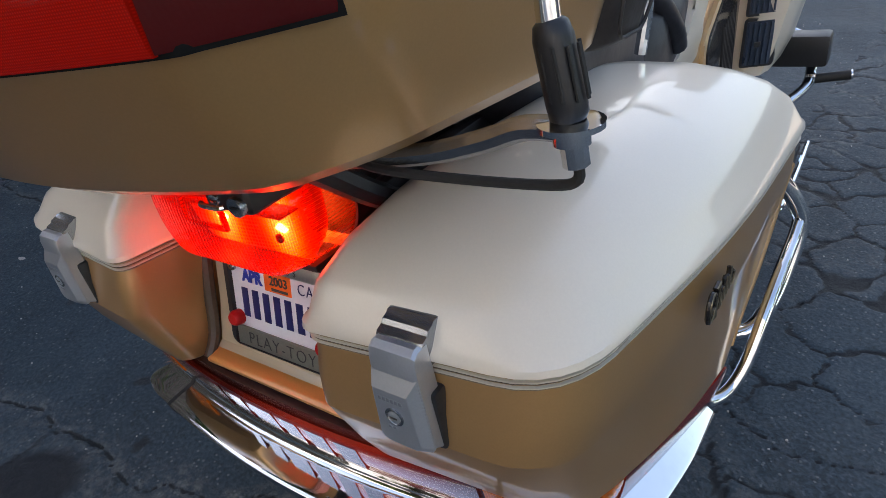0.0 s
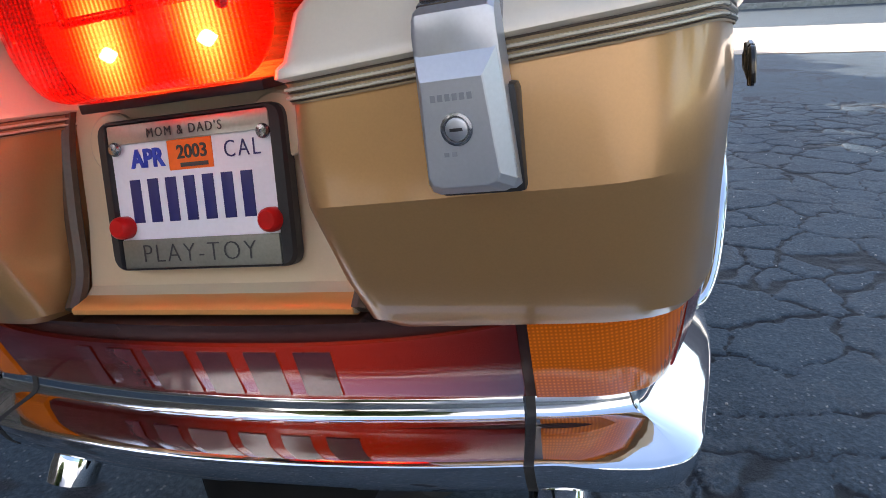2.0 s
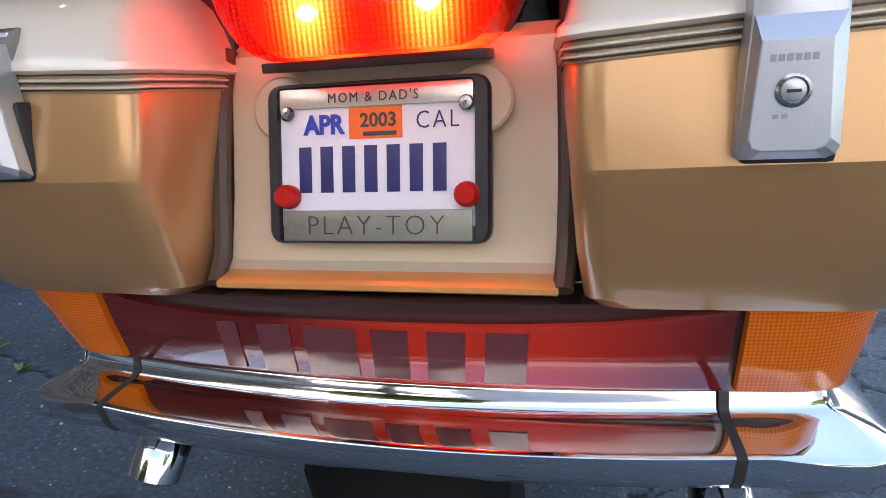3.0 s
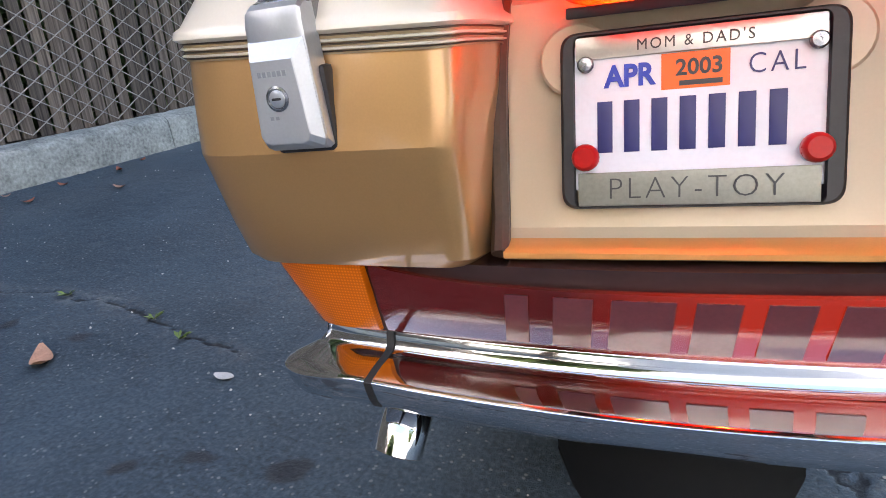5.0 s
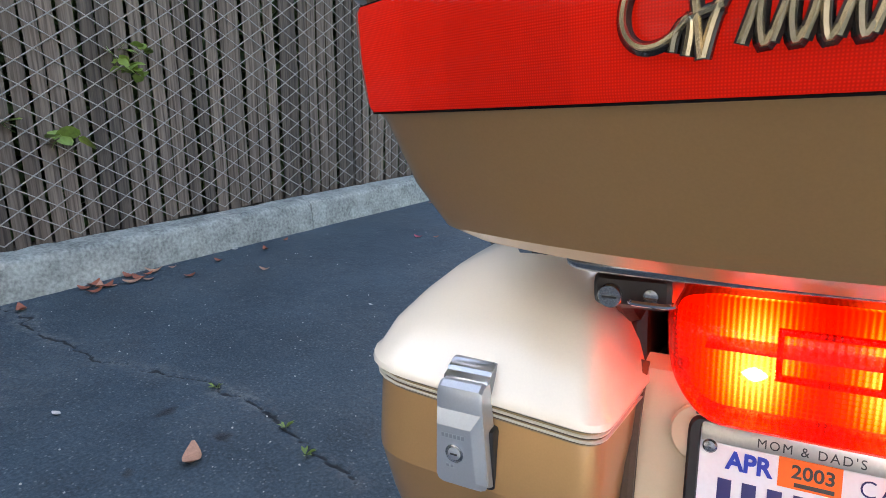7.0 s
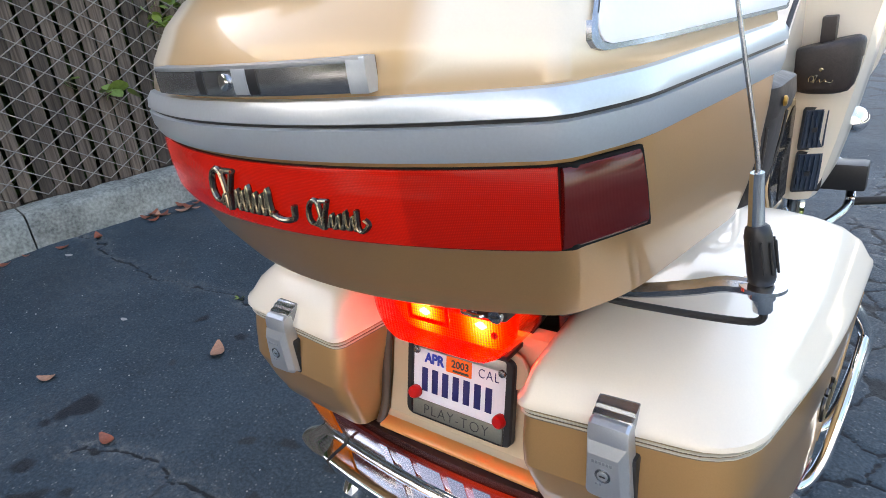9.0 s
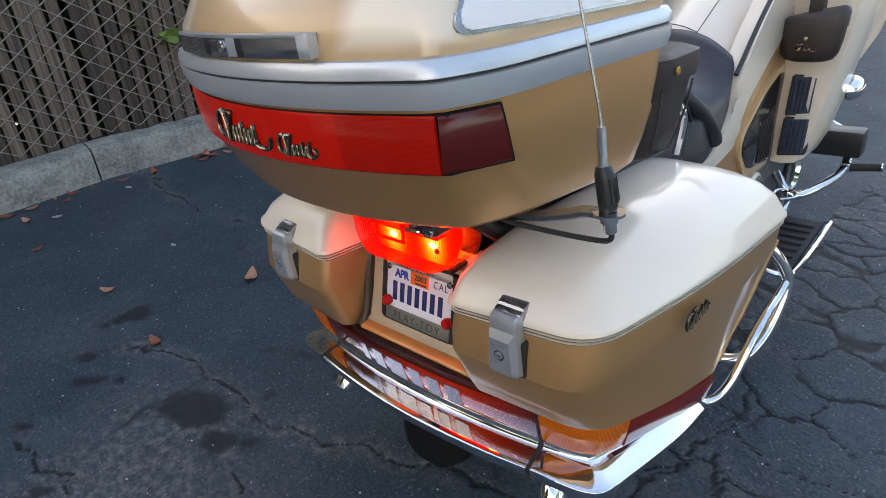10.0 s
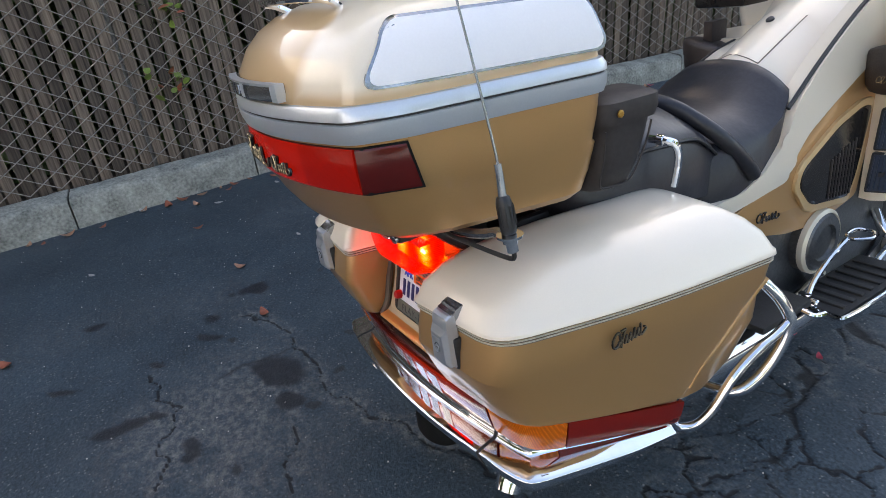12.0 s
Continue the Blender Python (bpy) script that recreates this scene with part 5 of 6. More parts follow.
TAIL = ((-0.082, 0.650), (0.082, 0.650), (0.104, 0.684), (0.106, 0.742), (-0.106, 0.742), (-0.104, 0.684))
tail = part("tail_lamp", loft([face_ring(0.12, TAIL, 0.018, 1.02), face_ring(0.06, TAIL, 0.018, 1.09), face_ring(0.052, TAIL, 0.018, 1.09)]), BLACK, bike, "black tail lamp housing")
part("tail_lens", loft([face_ring(0.055, TAIL, 0.018, 1.06), face_ring(0.0, TAIL, 0.018, 1.04), face_ring(-0.018, TAIL, 0.020, 1.00), face_ring(-0.028, TAIL, 0.022, 0.95), face_ring(-0.034, TAIL, 0.022, 0.84), face_ring(-0.038, TAIL, 0.022, 0.4)]), TAIL_LENS, tail, "glowing red tail lens")
part("reflector_bowl", loft([face_ring(0.010, TAIL, 0.018, 0.99), face_ring(0.030, TAIL, 0.018, 0.90), face_ring(0.036, TAIL, 0.018, 0.5)]), TAIL_REFLECTOR, tail, "bright lit reflector behind the lens")
for x in (-0.046, 0.046):
    part("bulb", turned([(0.001, -0.008), (0.008, -0.006), (0.0125, 0.0), (0.008, 0.006), (0.001, 0.008)], 16, Matrix.Translation((x, 0.018, 0.681))), BULB, tail, "bright lit bulb")
# made-up shade: blocks the bulbs' glare in views from above
part("reflector_shelf", box(-0.080, 0.080, -0.014, 0.034, 0.7070, 0.7090, 0.0008), RED_CAP, tail, "red shade added over the bulbs to hide them from above")
for x, z in ((-0.092, 0.699), (0.092, 0.699)):
    part("lens_screw", turned([(0.0045, 0), (0.0045, 0.002), (0.003, 0.003)], 12, Matrix.Translation((x, -0.0275, z)) @ Euler((radians(90), 0, 0)).to_matrix().to_4x4()), RED_CAP, tail)
for x0, x1, z0, z1 in ((-0.030, 0.030, 0.700, 0.704), (-0.030, 0.030, 0.734, 0.738), (-0.032, -0.028, 0.700, 0.738), (0.028, 0.032, 0.700, 0.738)):
    part("lens_rib", box(x0, x1, -0.0390, -0.034, z0, z1, 0.001), TAIL_LENS, tail)

part("lamp_gasket", box(-0.086, 0.086, 0.004, 0.058, 0.6405, 0.6480, 0.0015), BLACK, tail, "black rubber seat under the tail lens")

prof = [(0.000, 0.4745), (-0.022, 0.4760), (-0.0275, 0.4790), (-0.0270, 0.4825), (-0.021, 0.4850), (-0.010, 0.4870), (-0.001, 0.4930), (0.018, 0.545), (0.034, 0.605), (0.047, 0.655), (0.060, 0.665), (0.06, 0.4745)]
panel = part("number_panel", loft([[Vector((x, y, z)) for y, z in prof] for x in (-0.136, -0.13, -0.06, 0.06, 0.13, 0.136)]), PANEL_TAN, bike, "cream panel behind the number plate", 30)
lip_prof = [(0.002, 0.4735), (-0.022, 0.4748), (-0.0290, 0.4785), (-0.0290, 0.4826), (-0.0262, 0.4848), (-0.0220, 0.4860), (-0.0150, 0.4872), (0.002, 0.4880)]
part("panel_lip", loft([[Vector((x, y, z)) for y, z in lip_prof] for x in (-0.1355, -0.13, -0.06, 0.06, 0.13, 0.1355)]), GOLD_ORANGE_SHEEN, panel, "lower lip of the panel, orange reflection put into its gold", 30)
for s in (1, -1):
    part("panel_seal", tube([(s * 0.139, -0.024, 0.480), (s * 0.141, -0.004, 0.505), (s * 0.142, 0.012, 0.56), (s * 0.141, 0.03, 0.62), (s * 0.139, 0.05, 0.66)], 0.0075, 8), GASKET, panel, "dark brown rubber seal")
    part("inner_guard", box(min(s * 0.15, s * 0.13), max(s * 0.15, s * 0.13), 0.05, 0.40, 0.46, 0.72, 0.01), BLACK, bike)
    part("bracket_tab", turned([(0.024, 0), (0.026, 0.0015), (0.026, 0.0065), (0.024, 0.008)], 28, Matrix.Translation((s * 0.080 - 0.003, 0.030, 0.611)) @ Euler((radians(76), 0, 0)).to_matrix().to_4x4()), PANEL_TAN, panel, "round cream bracket tab")

PM = Matrix.Translation((-0.003, 0.0120, 0.5700)) @ Euler((radians(90 - 14), 0, 0)).to_matrix().to_4x4()


def on_plate(bm, lift=0.0):
    bm.transform(PM @ Matrix.Translation((0, 0, lift)))
    return bm


plate = part("number_plate", on_plate(prism(outline(-0.083, 0.083, -0.050, 0.052, 0.006), 0.003)), PLATE_WHITE, bike, "white number plate with dark blue characters")
frame_bm = bmesh.new()
o_, i_ = outline(-0.090, 0.090, -0.0635, 0.0615, 0.013, 6), outline(-0.080, 0.078, -0.062, 0.058, 0.006, 6)
v0 = [[frame_bm.verts.new((x, y, z)) for x, y in ring_] for ring_, z in ((o_, -0.004), (o_, 0.005), ([(x * 0.975, y * 0.975) for x, y in o_], 0.008), ([(x * 1.01, y * 1.01) for x, y in i_], 0.008), (i_, 0.006), (i_, -0.004))]
for a, b in zip(v0, v0[1:]):
    for k in range(len(a)):
        j = (k + 1) % len(a)
        frame_bm.faces.new((a[k], a[j], b[j], b[k]))
part("plate_frame", on_plate(frame_bm), BLACK, plate, "black plastic plate frame")
part("plate_strip", on_plate(prism([(-0.079, 0.042), (0.077, 0.042), (0.077, 0.0575), (-0.079, 0.0575)], 0.003, None, 0.0006), 0.0035), STRIP, plate, "brushed metal strip over the plate")
part("plate_strip", on_plate(prism([(-0.078, -0.0615), (0.076, -0.0615), (0.076, -0.0375), (-0.078, -0.0375)], 0.003, None, 0.0006), 0.0035), STRIP_DULL, plate, "brushed metal strip under the plate")
DARKPRINT = mat("dark_print", (0.05, 0.05, 0.05), 0.5)
lettering("strip_lettering", "MOM & DAD'S", 0.0105, DARKPRINT, plate, PM @ Matrix.Translation((-0.001, 0.0485, 0.0072)), 0.0002, stretch=0.92, space=1.25)
lettering("strip_lettering", "PLAY-TOY", 0.0220, DARKPRINT, plate, PM @ Matrix.Translation((-0.001, -0.0500, 0.0072)), 0.0002, stretch=0.98, bold=-0.0004, space=1.18)
part("month_sticker", on_plate(prism([(-0.063, 0.019), (-0.022, 0.019), (-0.022, 0.0405), (-0.063, 0.0405)], 0.0006), 0.003), PLATE_WHITE, plate)
lettering("month_word", "APR", 0.0205, STICKER_BLUE, plate, PM @ Matrix.Translation((-0.0425, 0.0285, 0.0042)), 0.0006, stretch=0.90, bold=0.0007)
part("year_sticker", on_plate(prism([(-0.0215, 0.0175), (0.0215, 0.0175), (0.0215, 0.0415), (-0.0215, 0.0415)], 0.0008), 0.003), STICKER_ORANGE, plate, "orange year sticker")
lettering("year_word", "2003", 0.0150, DARKPRINT, plate, PM @ Matrix.Translation((0.0025, 0.0310, 0.0042)), 0.0003, bold=0.0003)
part("sticker_bar", on_plate(prism([(-0.010, 0.0195), (0.017, 0.0195), (0.017, 0.0228), (-0.010, 0.0228)], 0.0003), 0.0039), DARKPRINT, plate)
lettering("state_word", "CAL", 0.0190, PLATE_BLUE, plate, PM @ Matrix.Translation((0.049, 0.0295, 0.0036)), 0.0003, stretch=0.86, bold=-0.0002, space=1.22)
for k in range(7):
    x = -0.0665 + k * 0.0183
    part("plain_bar", on_plate(prism([(x + 0.002, -0.0235), (x + 0.0125, -0.0235), (x + 0.0125, 0.0125), (x + 0.002, 0.0125)], 0.0012, None, 0.0004), 0.0028), PLATE_BLUE, plate)
for x, y in ((-0.072, 0.0385), (0.072, 0.0405)):
    part("plate_bolt", on_plate(turned([(0.0058, 0), (0.0058, 0.002), (0.0045, 0.0038), (0.0012, 0.0042), (0.0010, 0.003)], 16, Matrix.Translation((x, y, 0.006)))), STEEL, plate, "steel cross-head bolt")
for x in (-0.0725, 0.0725):
    part("red_cap", on_plate(turned([(0.0095, 0), (0.0098, 0.006), (0.0090, 0.0105), (0.0070, 0.0125)], 18, Matrix.Translation((x, -0.0265, 0.004)))), RED_CAP, plate, "round red reflector bolt cap")

# ---- light bar and bumper ----
def z_top(p):
    return 0.4745 - 0.19 * max(0.0, p.y + 0.025) if abs(p.x) > 0.25 else 0.4745


def z_low(p):
    return 0.407 - 0.15 * max(0.0, p.y + 0.02) if abs(p.x) > 0.25 else 0.407


def mirror_path(pts, s):
    return pts if s > 0 else [(-x, y) for x, y in pts[::-1]]


def CENTRE_Y(x):
    return -0.042 + 0.30 * x * x


CENTRE = [(x, CENTRE_Y(x)) for x in (-0.246, -0.18, -0.09, 0.0, 0.09, 0.18, 0.246)]
bar = strip(plan([(-0.352, 0.06), (-0.338, 0.015), (-0.30, -0.010)] + [(x, y + 0.006) for x, y in CENTRE] + [(0.30, -0.010), (0.338, 0.015), (0.352, 0.06)]), lambda p: z_low(p) - 0.002, lambda p: z_top(p) + 0.002, 0.013, 0.05, GLOSS_BROWN, "light_bar", bike, "dark brown gloss light bar body", 0.0)
strip(plan(CENTRE), 0.408, lambda p: 0.4735 - 0.012 * (1 - (p.x / 0.246) ** 4), 0.014, 0.006, RED_LENS, "centre_lens", bar, "wide red rear lens", 0.002)
for s in (1, -1):
    strip(plan(mirror_path([(0.2535, -0.0235), (0.30, -0.0165), (0.334, 0.004), (0.351, 0.036), (0.357, 0.062)], s)), z_low, z_top, 0.014, 0.006, AMBER_LENS, "turn_lens", bar, "amber corner turn-signal lens", 0.002)
    if s < 0:
        for v in bar.children[-1].data.vertices:
            v.co.x -= 0.30 * max(0.0, v.co.z - 0.412) * max(0.0, min(1.0, (abs(v.co.x) - 0.262) / 0.06))
    strip(plan(mirror_path([(0.3575, 0.064), (0.370, 0.13), (0.384, 0.21), (0.393, 0.27), (0.3955, 0.302)], s)), z_low, z_top, 0.012, 0.006, DARK_RED_LENS, "side_lens", bar, "dark red side lens", 0.002)
# worn print on the centre lens: leaning plain bars
def lens_point(x, z, out):
    """A point on the leaning face of the centre lens."""
    u = (z - 0.408) / (0.0655 - 0.012 * (1 - (x / 0.246) ** 4))
    return Vector((x, CENTRE_Y(x) + 0.014 * (1 - u) - 0.0022 - out, z))


for x0, x1 in ((-0.134, -0.116), (-0.098, -0.070), (-0.058, -0.016), (-0.004, 0.024), (0.038, 0.066), (0.080, 0.110)):
    bmq = bmesh.new()
    f = []
    for k in range(5):
        xx = x0 + (x1 - x0) * k / 4
        front = [lens_point(xx + 0.10 * (zz - 0.43), zz, 0.0004) for zz in (0.4125, 0.424, 0.436, 0.448, 0.4575)]
        f.append([bmq.verts.new(q) for q in front] + [bmq.verts.new(q + Vector((0, 0.003, 0))) for q in front[::-1]])
    for a, b in zip(f, f[1:]):
        for q in range(10):
            bmq.faces.new((a[q], b[q], b[(q + 1) % 10], a[(q + 1) % 10]))
    part("print_bar", bmq, PINK_PRINT, bar)


def bumper_section(pts, s=1):
    path = [Vector((*p, 0)) for p in plan(mirror_path(pts, s), 6)]
    reach = 8 if len(pts) > 8 else 1
    prof_ = ((-0.062, 0.4060), (-0.0520, 0.4066), (-0.0485, 0.4055), (-0.0470, 0.4020), (-0.0462, 0.3970), (-0.0445, 0.3920), (-0.0405, 0.3884), (-0.0350, 0.3870), (-0.0150, 0.3838), (-0.0050, 0.3820), (-0.0010, 0.3808), (-0.0001, 0.3800), (-0.0002, 0.3788), (-0.0020, 0.3690), (-0.0045, 0.3600), (-0.0095, 0.3510), (-0.0220, 0.3430), (-0.062, 0.3360))
    rings = []
    for i, p in enumerate(path):
        d = (path[min(i + reach, len(path) - 1)] - path[max(i - reach, 0)]).normalized()
        o = Vector((d.y, -d.x, 0))
        k = max(0.0, min(1.0, (p.y - 0.0) / 0.30))
        tilt = 0.26 * max(0.0, min(1.0, (abs(p.x) - 0.27) / 0.06))
        rings.append([p + o * (w * (1 - 0.62 * k)) + Vector((0, 0, -tilt * max(0.0, w + 0.040) + 0.372 - 0.025 * k + (z - 0.372) * (1 - 0.60 * k))) for w, z in prof_])
    return loft(rings)


def edge(x):
    return -0.0720 + 0.33 * x * x


bumper = part("bumper", bumper_section([(x, edge(x)) for x in (-0.2475, -0.18, -0.09, 0, 0.09, 0.18, 0.2475)]), CHROME, bike, "chrome rear bumper", 50)
for s in (1, -1):
    part("bumper_end", bumper_section([(0.2525, edge(0.2525)), (0.30, -0.0425), (0.337, -0.030), (0.354, -0.018), (0.363, 0.004), (0.369, 0.045), (0.379, 0.12), (0.387, 0.20), (0.389, 0.292)], s), CHROME, bumper, "wrap-round chrome bumper end", 50)
    part("bumper_joint", bumper_section([(0.2465, edge(0.25) - 0.0012), (0.2535, edge(0.25) - 0.0006)], s), RUBBER, bumper, "black rubber joint")
    # chrome guard tubes beside the saddlebag
    g = [(0.384, 0.300, 0.330), (0.386, 0.322, 0.303), (0.405, 0.352, 0.305), (0.420, 0.380, 0.337), (0.432, 0.425, 0.402), (0.438, 0.480, 0.434), (0.442, 0.530, 0.448), (0.444, 0.556, 0.462)]
    guard = part("bag_guard", tube([(x * s, y, z) for x, y, z in g], 0.0088, 12), CHROME, bike, "chrome saddlebag guard tube", 60)
    g2 = [(0.33, 0.485, 0.585), (0.385, 0.515, 0.565), (0.418, 0.542, 0.530), (0.440, 0.562, 0.485), (0.446, 0.564, 0.450), (0.438, 0.538, 0.390), (0.425, 0.500, 0.345), (0.402, 0.465, 0.322), (0.34, 0.445, 0.318)]
    part("guard_loop", tube([(x * s, y, z) for x, y, z in g2], 0.0118, 12), CHROME, guard, "chrome guard loop", 60)
    part("guard_clamp", tube([(0.386 * s, 0.318, 0.312), (0.388 * s, 0.306, 0.345), (0.396 * s, 0.312, 0.385)], 0.005, 8), CHROME, guard)
    # exhaust tips
    ex = part("exhaust_tip", tube([(0.262 * s, 0.30, 0.285), (0.258 * s, 0.11, 0.302), (0.255 * s, 0.04, 0.303), (0.256 * s, 0.010, 0.290), (0.260 * s, -0.004, 0.272)], 0.025, 20, 3), CHROME, bike, "chrome exhaust tip", 50)
    part("exhaust_bore", tube([(0.2594 * s, -0.0025, 0.2745), (0.2605 * s, -0.0052, 0.2705)], 0.021, 20, 1), BLACK, ex)
    part("silencer", tube([(0.262 * s, 0.30, 0.285), (0.255 * s, 0.42, 0.280), (0.245 * s, 0.95, 0.255), (0.22 * s, 1.10, 0.25)], 0.048, 16, 3), CHROME, ex, "chrome silencer", 50)
flap = []
for k in range(-8, 9):
    u = k / 8
    y, low = -0.022 + 0.052 * u * u, 0.225 + 0.045 * abs(u) ** 5
    flap.append([Vector((0.098 * u - 0.012, *q)) for q in ((y + 0.006, 0.345), (y, 0.345), (y - 0.008, 0.28), (y - 0.010, low + 0.008), (y - 0.007, low), (y - 0.002, low), (y, low + 0.008), (y + 0.002, 0.28))])
part("mudguard_flap", loft(flap), DEEP_BLACK, bike, "black rubber mudguard flap")


def wheel(y, r, w, name, low):
    bmw = []
    n = 48
    prof_w = [(r - 0.11, -w * 0.42), (r - 0.04, -w * 0.5), (r - 0.015, -w * 0.42), (r - 0.003, -w * 0.22), (r, 0), (r - 0.003, w * 0.22), (r - 0.015, w * 0.42), (r - 0.04, w * 0.5), (r - 0.11, w * 0.42)]
    rings = [[Vector((x, y + q * math.cos(2 * math.pi * k / n), low + r + q * math.sin(2 * math.pi * k / n))) for k in range(n)] for q, x in prof_w]
    t_ = part(name, loft(rings, False), RUBBER, bike, "black road tyre")
    rings = [[Vector((x, y + q * math.cos(2 * math.pi * k / n), low + r + q * math.sin(2 * math.pi * k / n))) for k in range(n)] for q, x in ((r - 0.10, -w * 0.40), (r - 0.13, -w * 0.3), (0.05, -w * 0.25), (0.05, w * 0.25), (r - 0.13, w * 0.3), (r - 0.10, w * 0.40))]
    part("wheel_rim", loft(rings), ENGINE, t_, "cast alloy rim")


wheel(0.42, 0.325, 0.14, "rear_tyre", -0.0115)
wheel(2.02, 0.325, 0.12, "front_tyre", 0.0035)

# ---- seat, body and fairing ----
def along(sections, n=8, power=2.6):
    """A body lofted along y from (y, half width, middle height, edge height, bottom height)."""
    rings = []
    for y, w, zc, ze, zb in sections:
        r = []
        for k in range(2 * n + 1):
            u = -1 + k / n
            r.append(Vector((w * u, y, ze + (zc - ze) * (1 - abs(u) ** power))))
        for k in range(5):
            u = 1 - k / 2
            r.append(Vector((w * 0.97 * u, y, zb)))
        rings.append(r)
    return loft(rings)


seat = part("passenger_seat", along([(0.215, 0.13, 0.80, 0.78, 0.72), (0.24, 0.185, 0.855, 0.80, 0.70), (0.32, 0.205, 0.870, 0.80, 0.68), (0.46, 0.210, 0.865, 0.79, 0.66), (0.56, 0.205, 0.850, 0.78, 0.65), (0.625, 0.195, 0.815, 0.75, 0.64), (0.655, 0.185, 0.775, 0.72, 0.64)]), VINYL, bike, "black vinyl passenger seat", 60)
part("rider_seat", along([(0.60, 0.16, 0.74, 0.70, 0.62), (0.635, 0.19, 0.785, 0.715, 0.61), (0.70, 0.205, 0.790, 0.715, 0.60), (0.80, 0.200, 0.785, 0.72, 0.60), (0.88, 0.190, 0.808, 0.752, 0.62), (0.920, 0.178, 0.848, 0.785, 0.65), (0.942, 0.165, 0.862, 0.80, 0.70), (0.960, 0.130, 0.858, 0.805, 0.72)]), VINYL, seat, "black vinyl rider's seat", 60)
for s in (1, -1):
    part("seat_roll", tube([(0.0, 0.600, 0.836), (s * 0.09, 0.612, 0.828), (s * 0.150, 0.640, 0.792), (s * 0.190, 0.680, 0.744), (s * 0.203, 0.730, 0.690), (s * 0.200, 0.770, 0.650)], 0.017, 12), VINYL, seat, "raised padded roll between the seats", 60)
part("seat_piping", tube([(0.209, 0.30, 0.800), (0.213, 0.46, 0.792), (0.208, 0.56, 0.780), (0.190, 0.65, 0.725)], 0.004, 6), BLACK, seat)
for s in (1, -1):
    part("grab_handle", tube([(s * 0.205, 0.43, 0.812), (s * 0.236, 0.435, 0.812), (s * 0.247, 0.448, 0.803), (s * 0.247, 0.458, 0.775), (s * 0.240, 0.455, 0.72)], 0.0075, 10), CHROME, seat, "chrome passenger grab handle")
    part("grab_collar", tube([(s * 0.222, 0.433, 0.812), (s * 0.234, 0.434, 0.812)], 0.0105, 12, 1), CHROME, seat)
    part("arm_pouch", loft([ring(z, [(0.225, y0), (x1, y0 + 0.005), (x1 + 0.005, y1), (0.235, y1 + 0.01)], (0.02, 0.03, 0.03, 0.02), side=s) for z, x1, y0, y1 in ((0.790, 0.292, 0.195, 0.262), (0.796, 0.300, 0.192, 0.275), (0.83, 0.309, 0.195, 0.288), (0.87, 0.313, 0.200, 0.300), (0.905, 0.316, 0.203, 0.308), (0.918, 0.320, 0.200, 0.316), (0.926, 0.318, 0.198, 0.318), (0.934, 0.306, 0.203, 0.306))]), POUCH_VINYL, bike, "grey-brown vinyl side pouch", 50)
    part("pouch_flap", loft([ring(z, [(0.226, y0), (x1, y0), (x1 + 0.005, y1), (0.236, y1 + 0.01)], (0.02, 0.03, 0.03, 0.02), side=s) for z, x1, y0, y1 in ((0.898, 0.3195, 0.196, 0.316), (0.912, 0.3225, 0.195, 0.320), (0.931, 0.3205, 0.196, 0.321), (0.938, 0.306, 0.203, 0.308))]), POUCH_VINYL, bike, "flap of the vinyl pouch", 50)
    part("pouch_snap", turned([(0.006, 0), (0.006, 0.002), (0.004, 0.0035)], 14, Matrix.Translation((s * 0.3245, 0.225, 0.915)) @ Euler((0, radians(90 * s), 0)).to_matrix().to_4x4()), BRASS, bike, "round brass snap")
    part("pouch_seam", tube([(s * 0.3135, 0.206, 0.890), (s * 0.3115, 0.203, 0.850), (s * 0.306, 0.199, 0.805), (s * 0.304, 0.235, 0.797), (s * 0.305, 0.268, 0.801), (s * 0.314, 0.290, 0.850), (s * 0.318, 0.300, 0.890)], 0.0018, 5), POUCH_VINYL, bike)
part("backrest", loft([ring(z, [(-0.2, 0.195), (0.2, 0.195), (0.19, y1), (-0.19, y1)], (0.02, 0.02, 0.04, 0.04)) for z, y1 in ((0.86, 0.22), (0.88, 0.25), (0.97, 0.262), (1.10, 0.268), (1.18, 0.26), (1.21, 0.225))]), POUCH_VINYL, bike, "padded dark vinyl backrest", 60)

TANK = ((0.950, 0.150, 0.838, 0.750, 0.62), (0.99, 0.168, 0.874, 0.785, 0.58), (1.08, 0.174, 0.911, 0.830, 0.58), (1.18, 0.178, 0.952, 0.880, 0.60), (1.28, 0.180, 0.988, 0.920, 0.65), (1.36, 0.198, 1.012, 0.970, 0.70))
tank = part("tank_cover", along(TANK, 8, 1.7), CREAM, bike, "pearl cream tank cover", 45)


def tank_z(y, x=0.0):
    w, zc, ze = (float(np.interp(y, [q[0] for q in TANK], [q[k] for q in TANK])) for k in (1, 2, 3))
    return ze + (zc - ze) * (1 - abs(x / w) ** 1.7)


for name_, m_, lift, w in (("door_line", GASKET, 0.0008, 0.0715), ("filler_door", CREAM, 0.0022, 0.070)):
    bmd = bmesh.new()
    rows = []
    for k in range(8):
        y = 0.995 + 0.20 * k / 7 + (0.0015 if lift > 0.002 and k == 0 else 0)
        rows.append([bmd.verts.new((w * u, y, tank_z(y, w * u) + lift)) for u in (-1, -0.6, -0.2, 0.2, 0.6, 1)])
    for a, b in zip(rows, rows[1:]):
        for j in range(5):
            bmd.faces.new((a[j], a[j + 1], b[j + 1], b[j]))
    part(name_, bmd, m_, tank, "cream filler door on the tank cover" if lift > 0.002 else "")
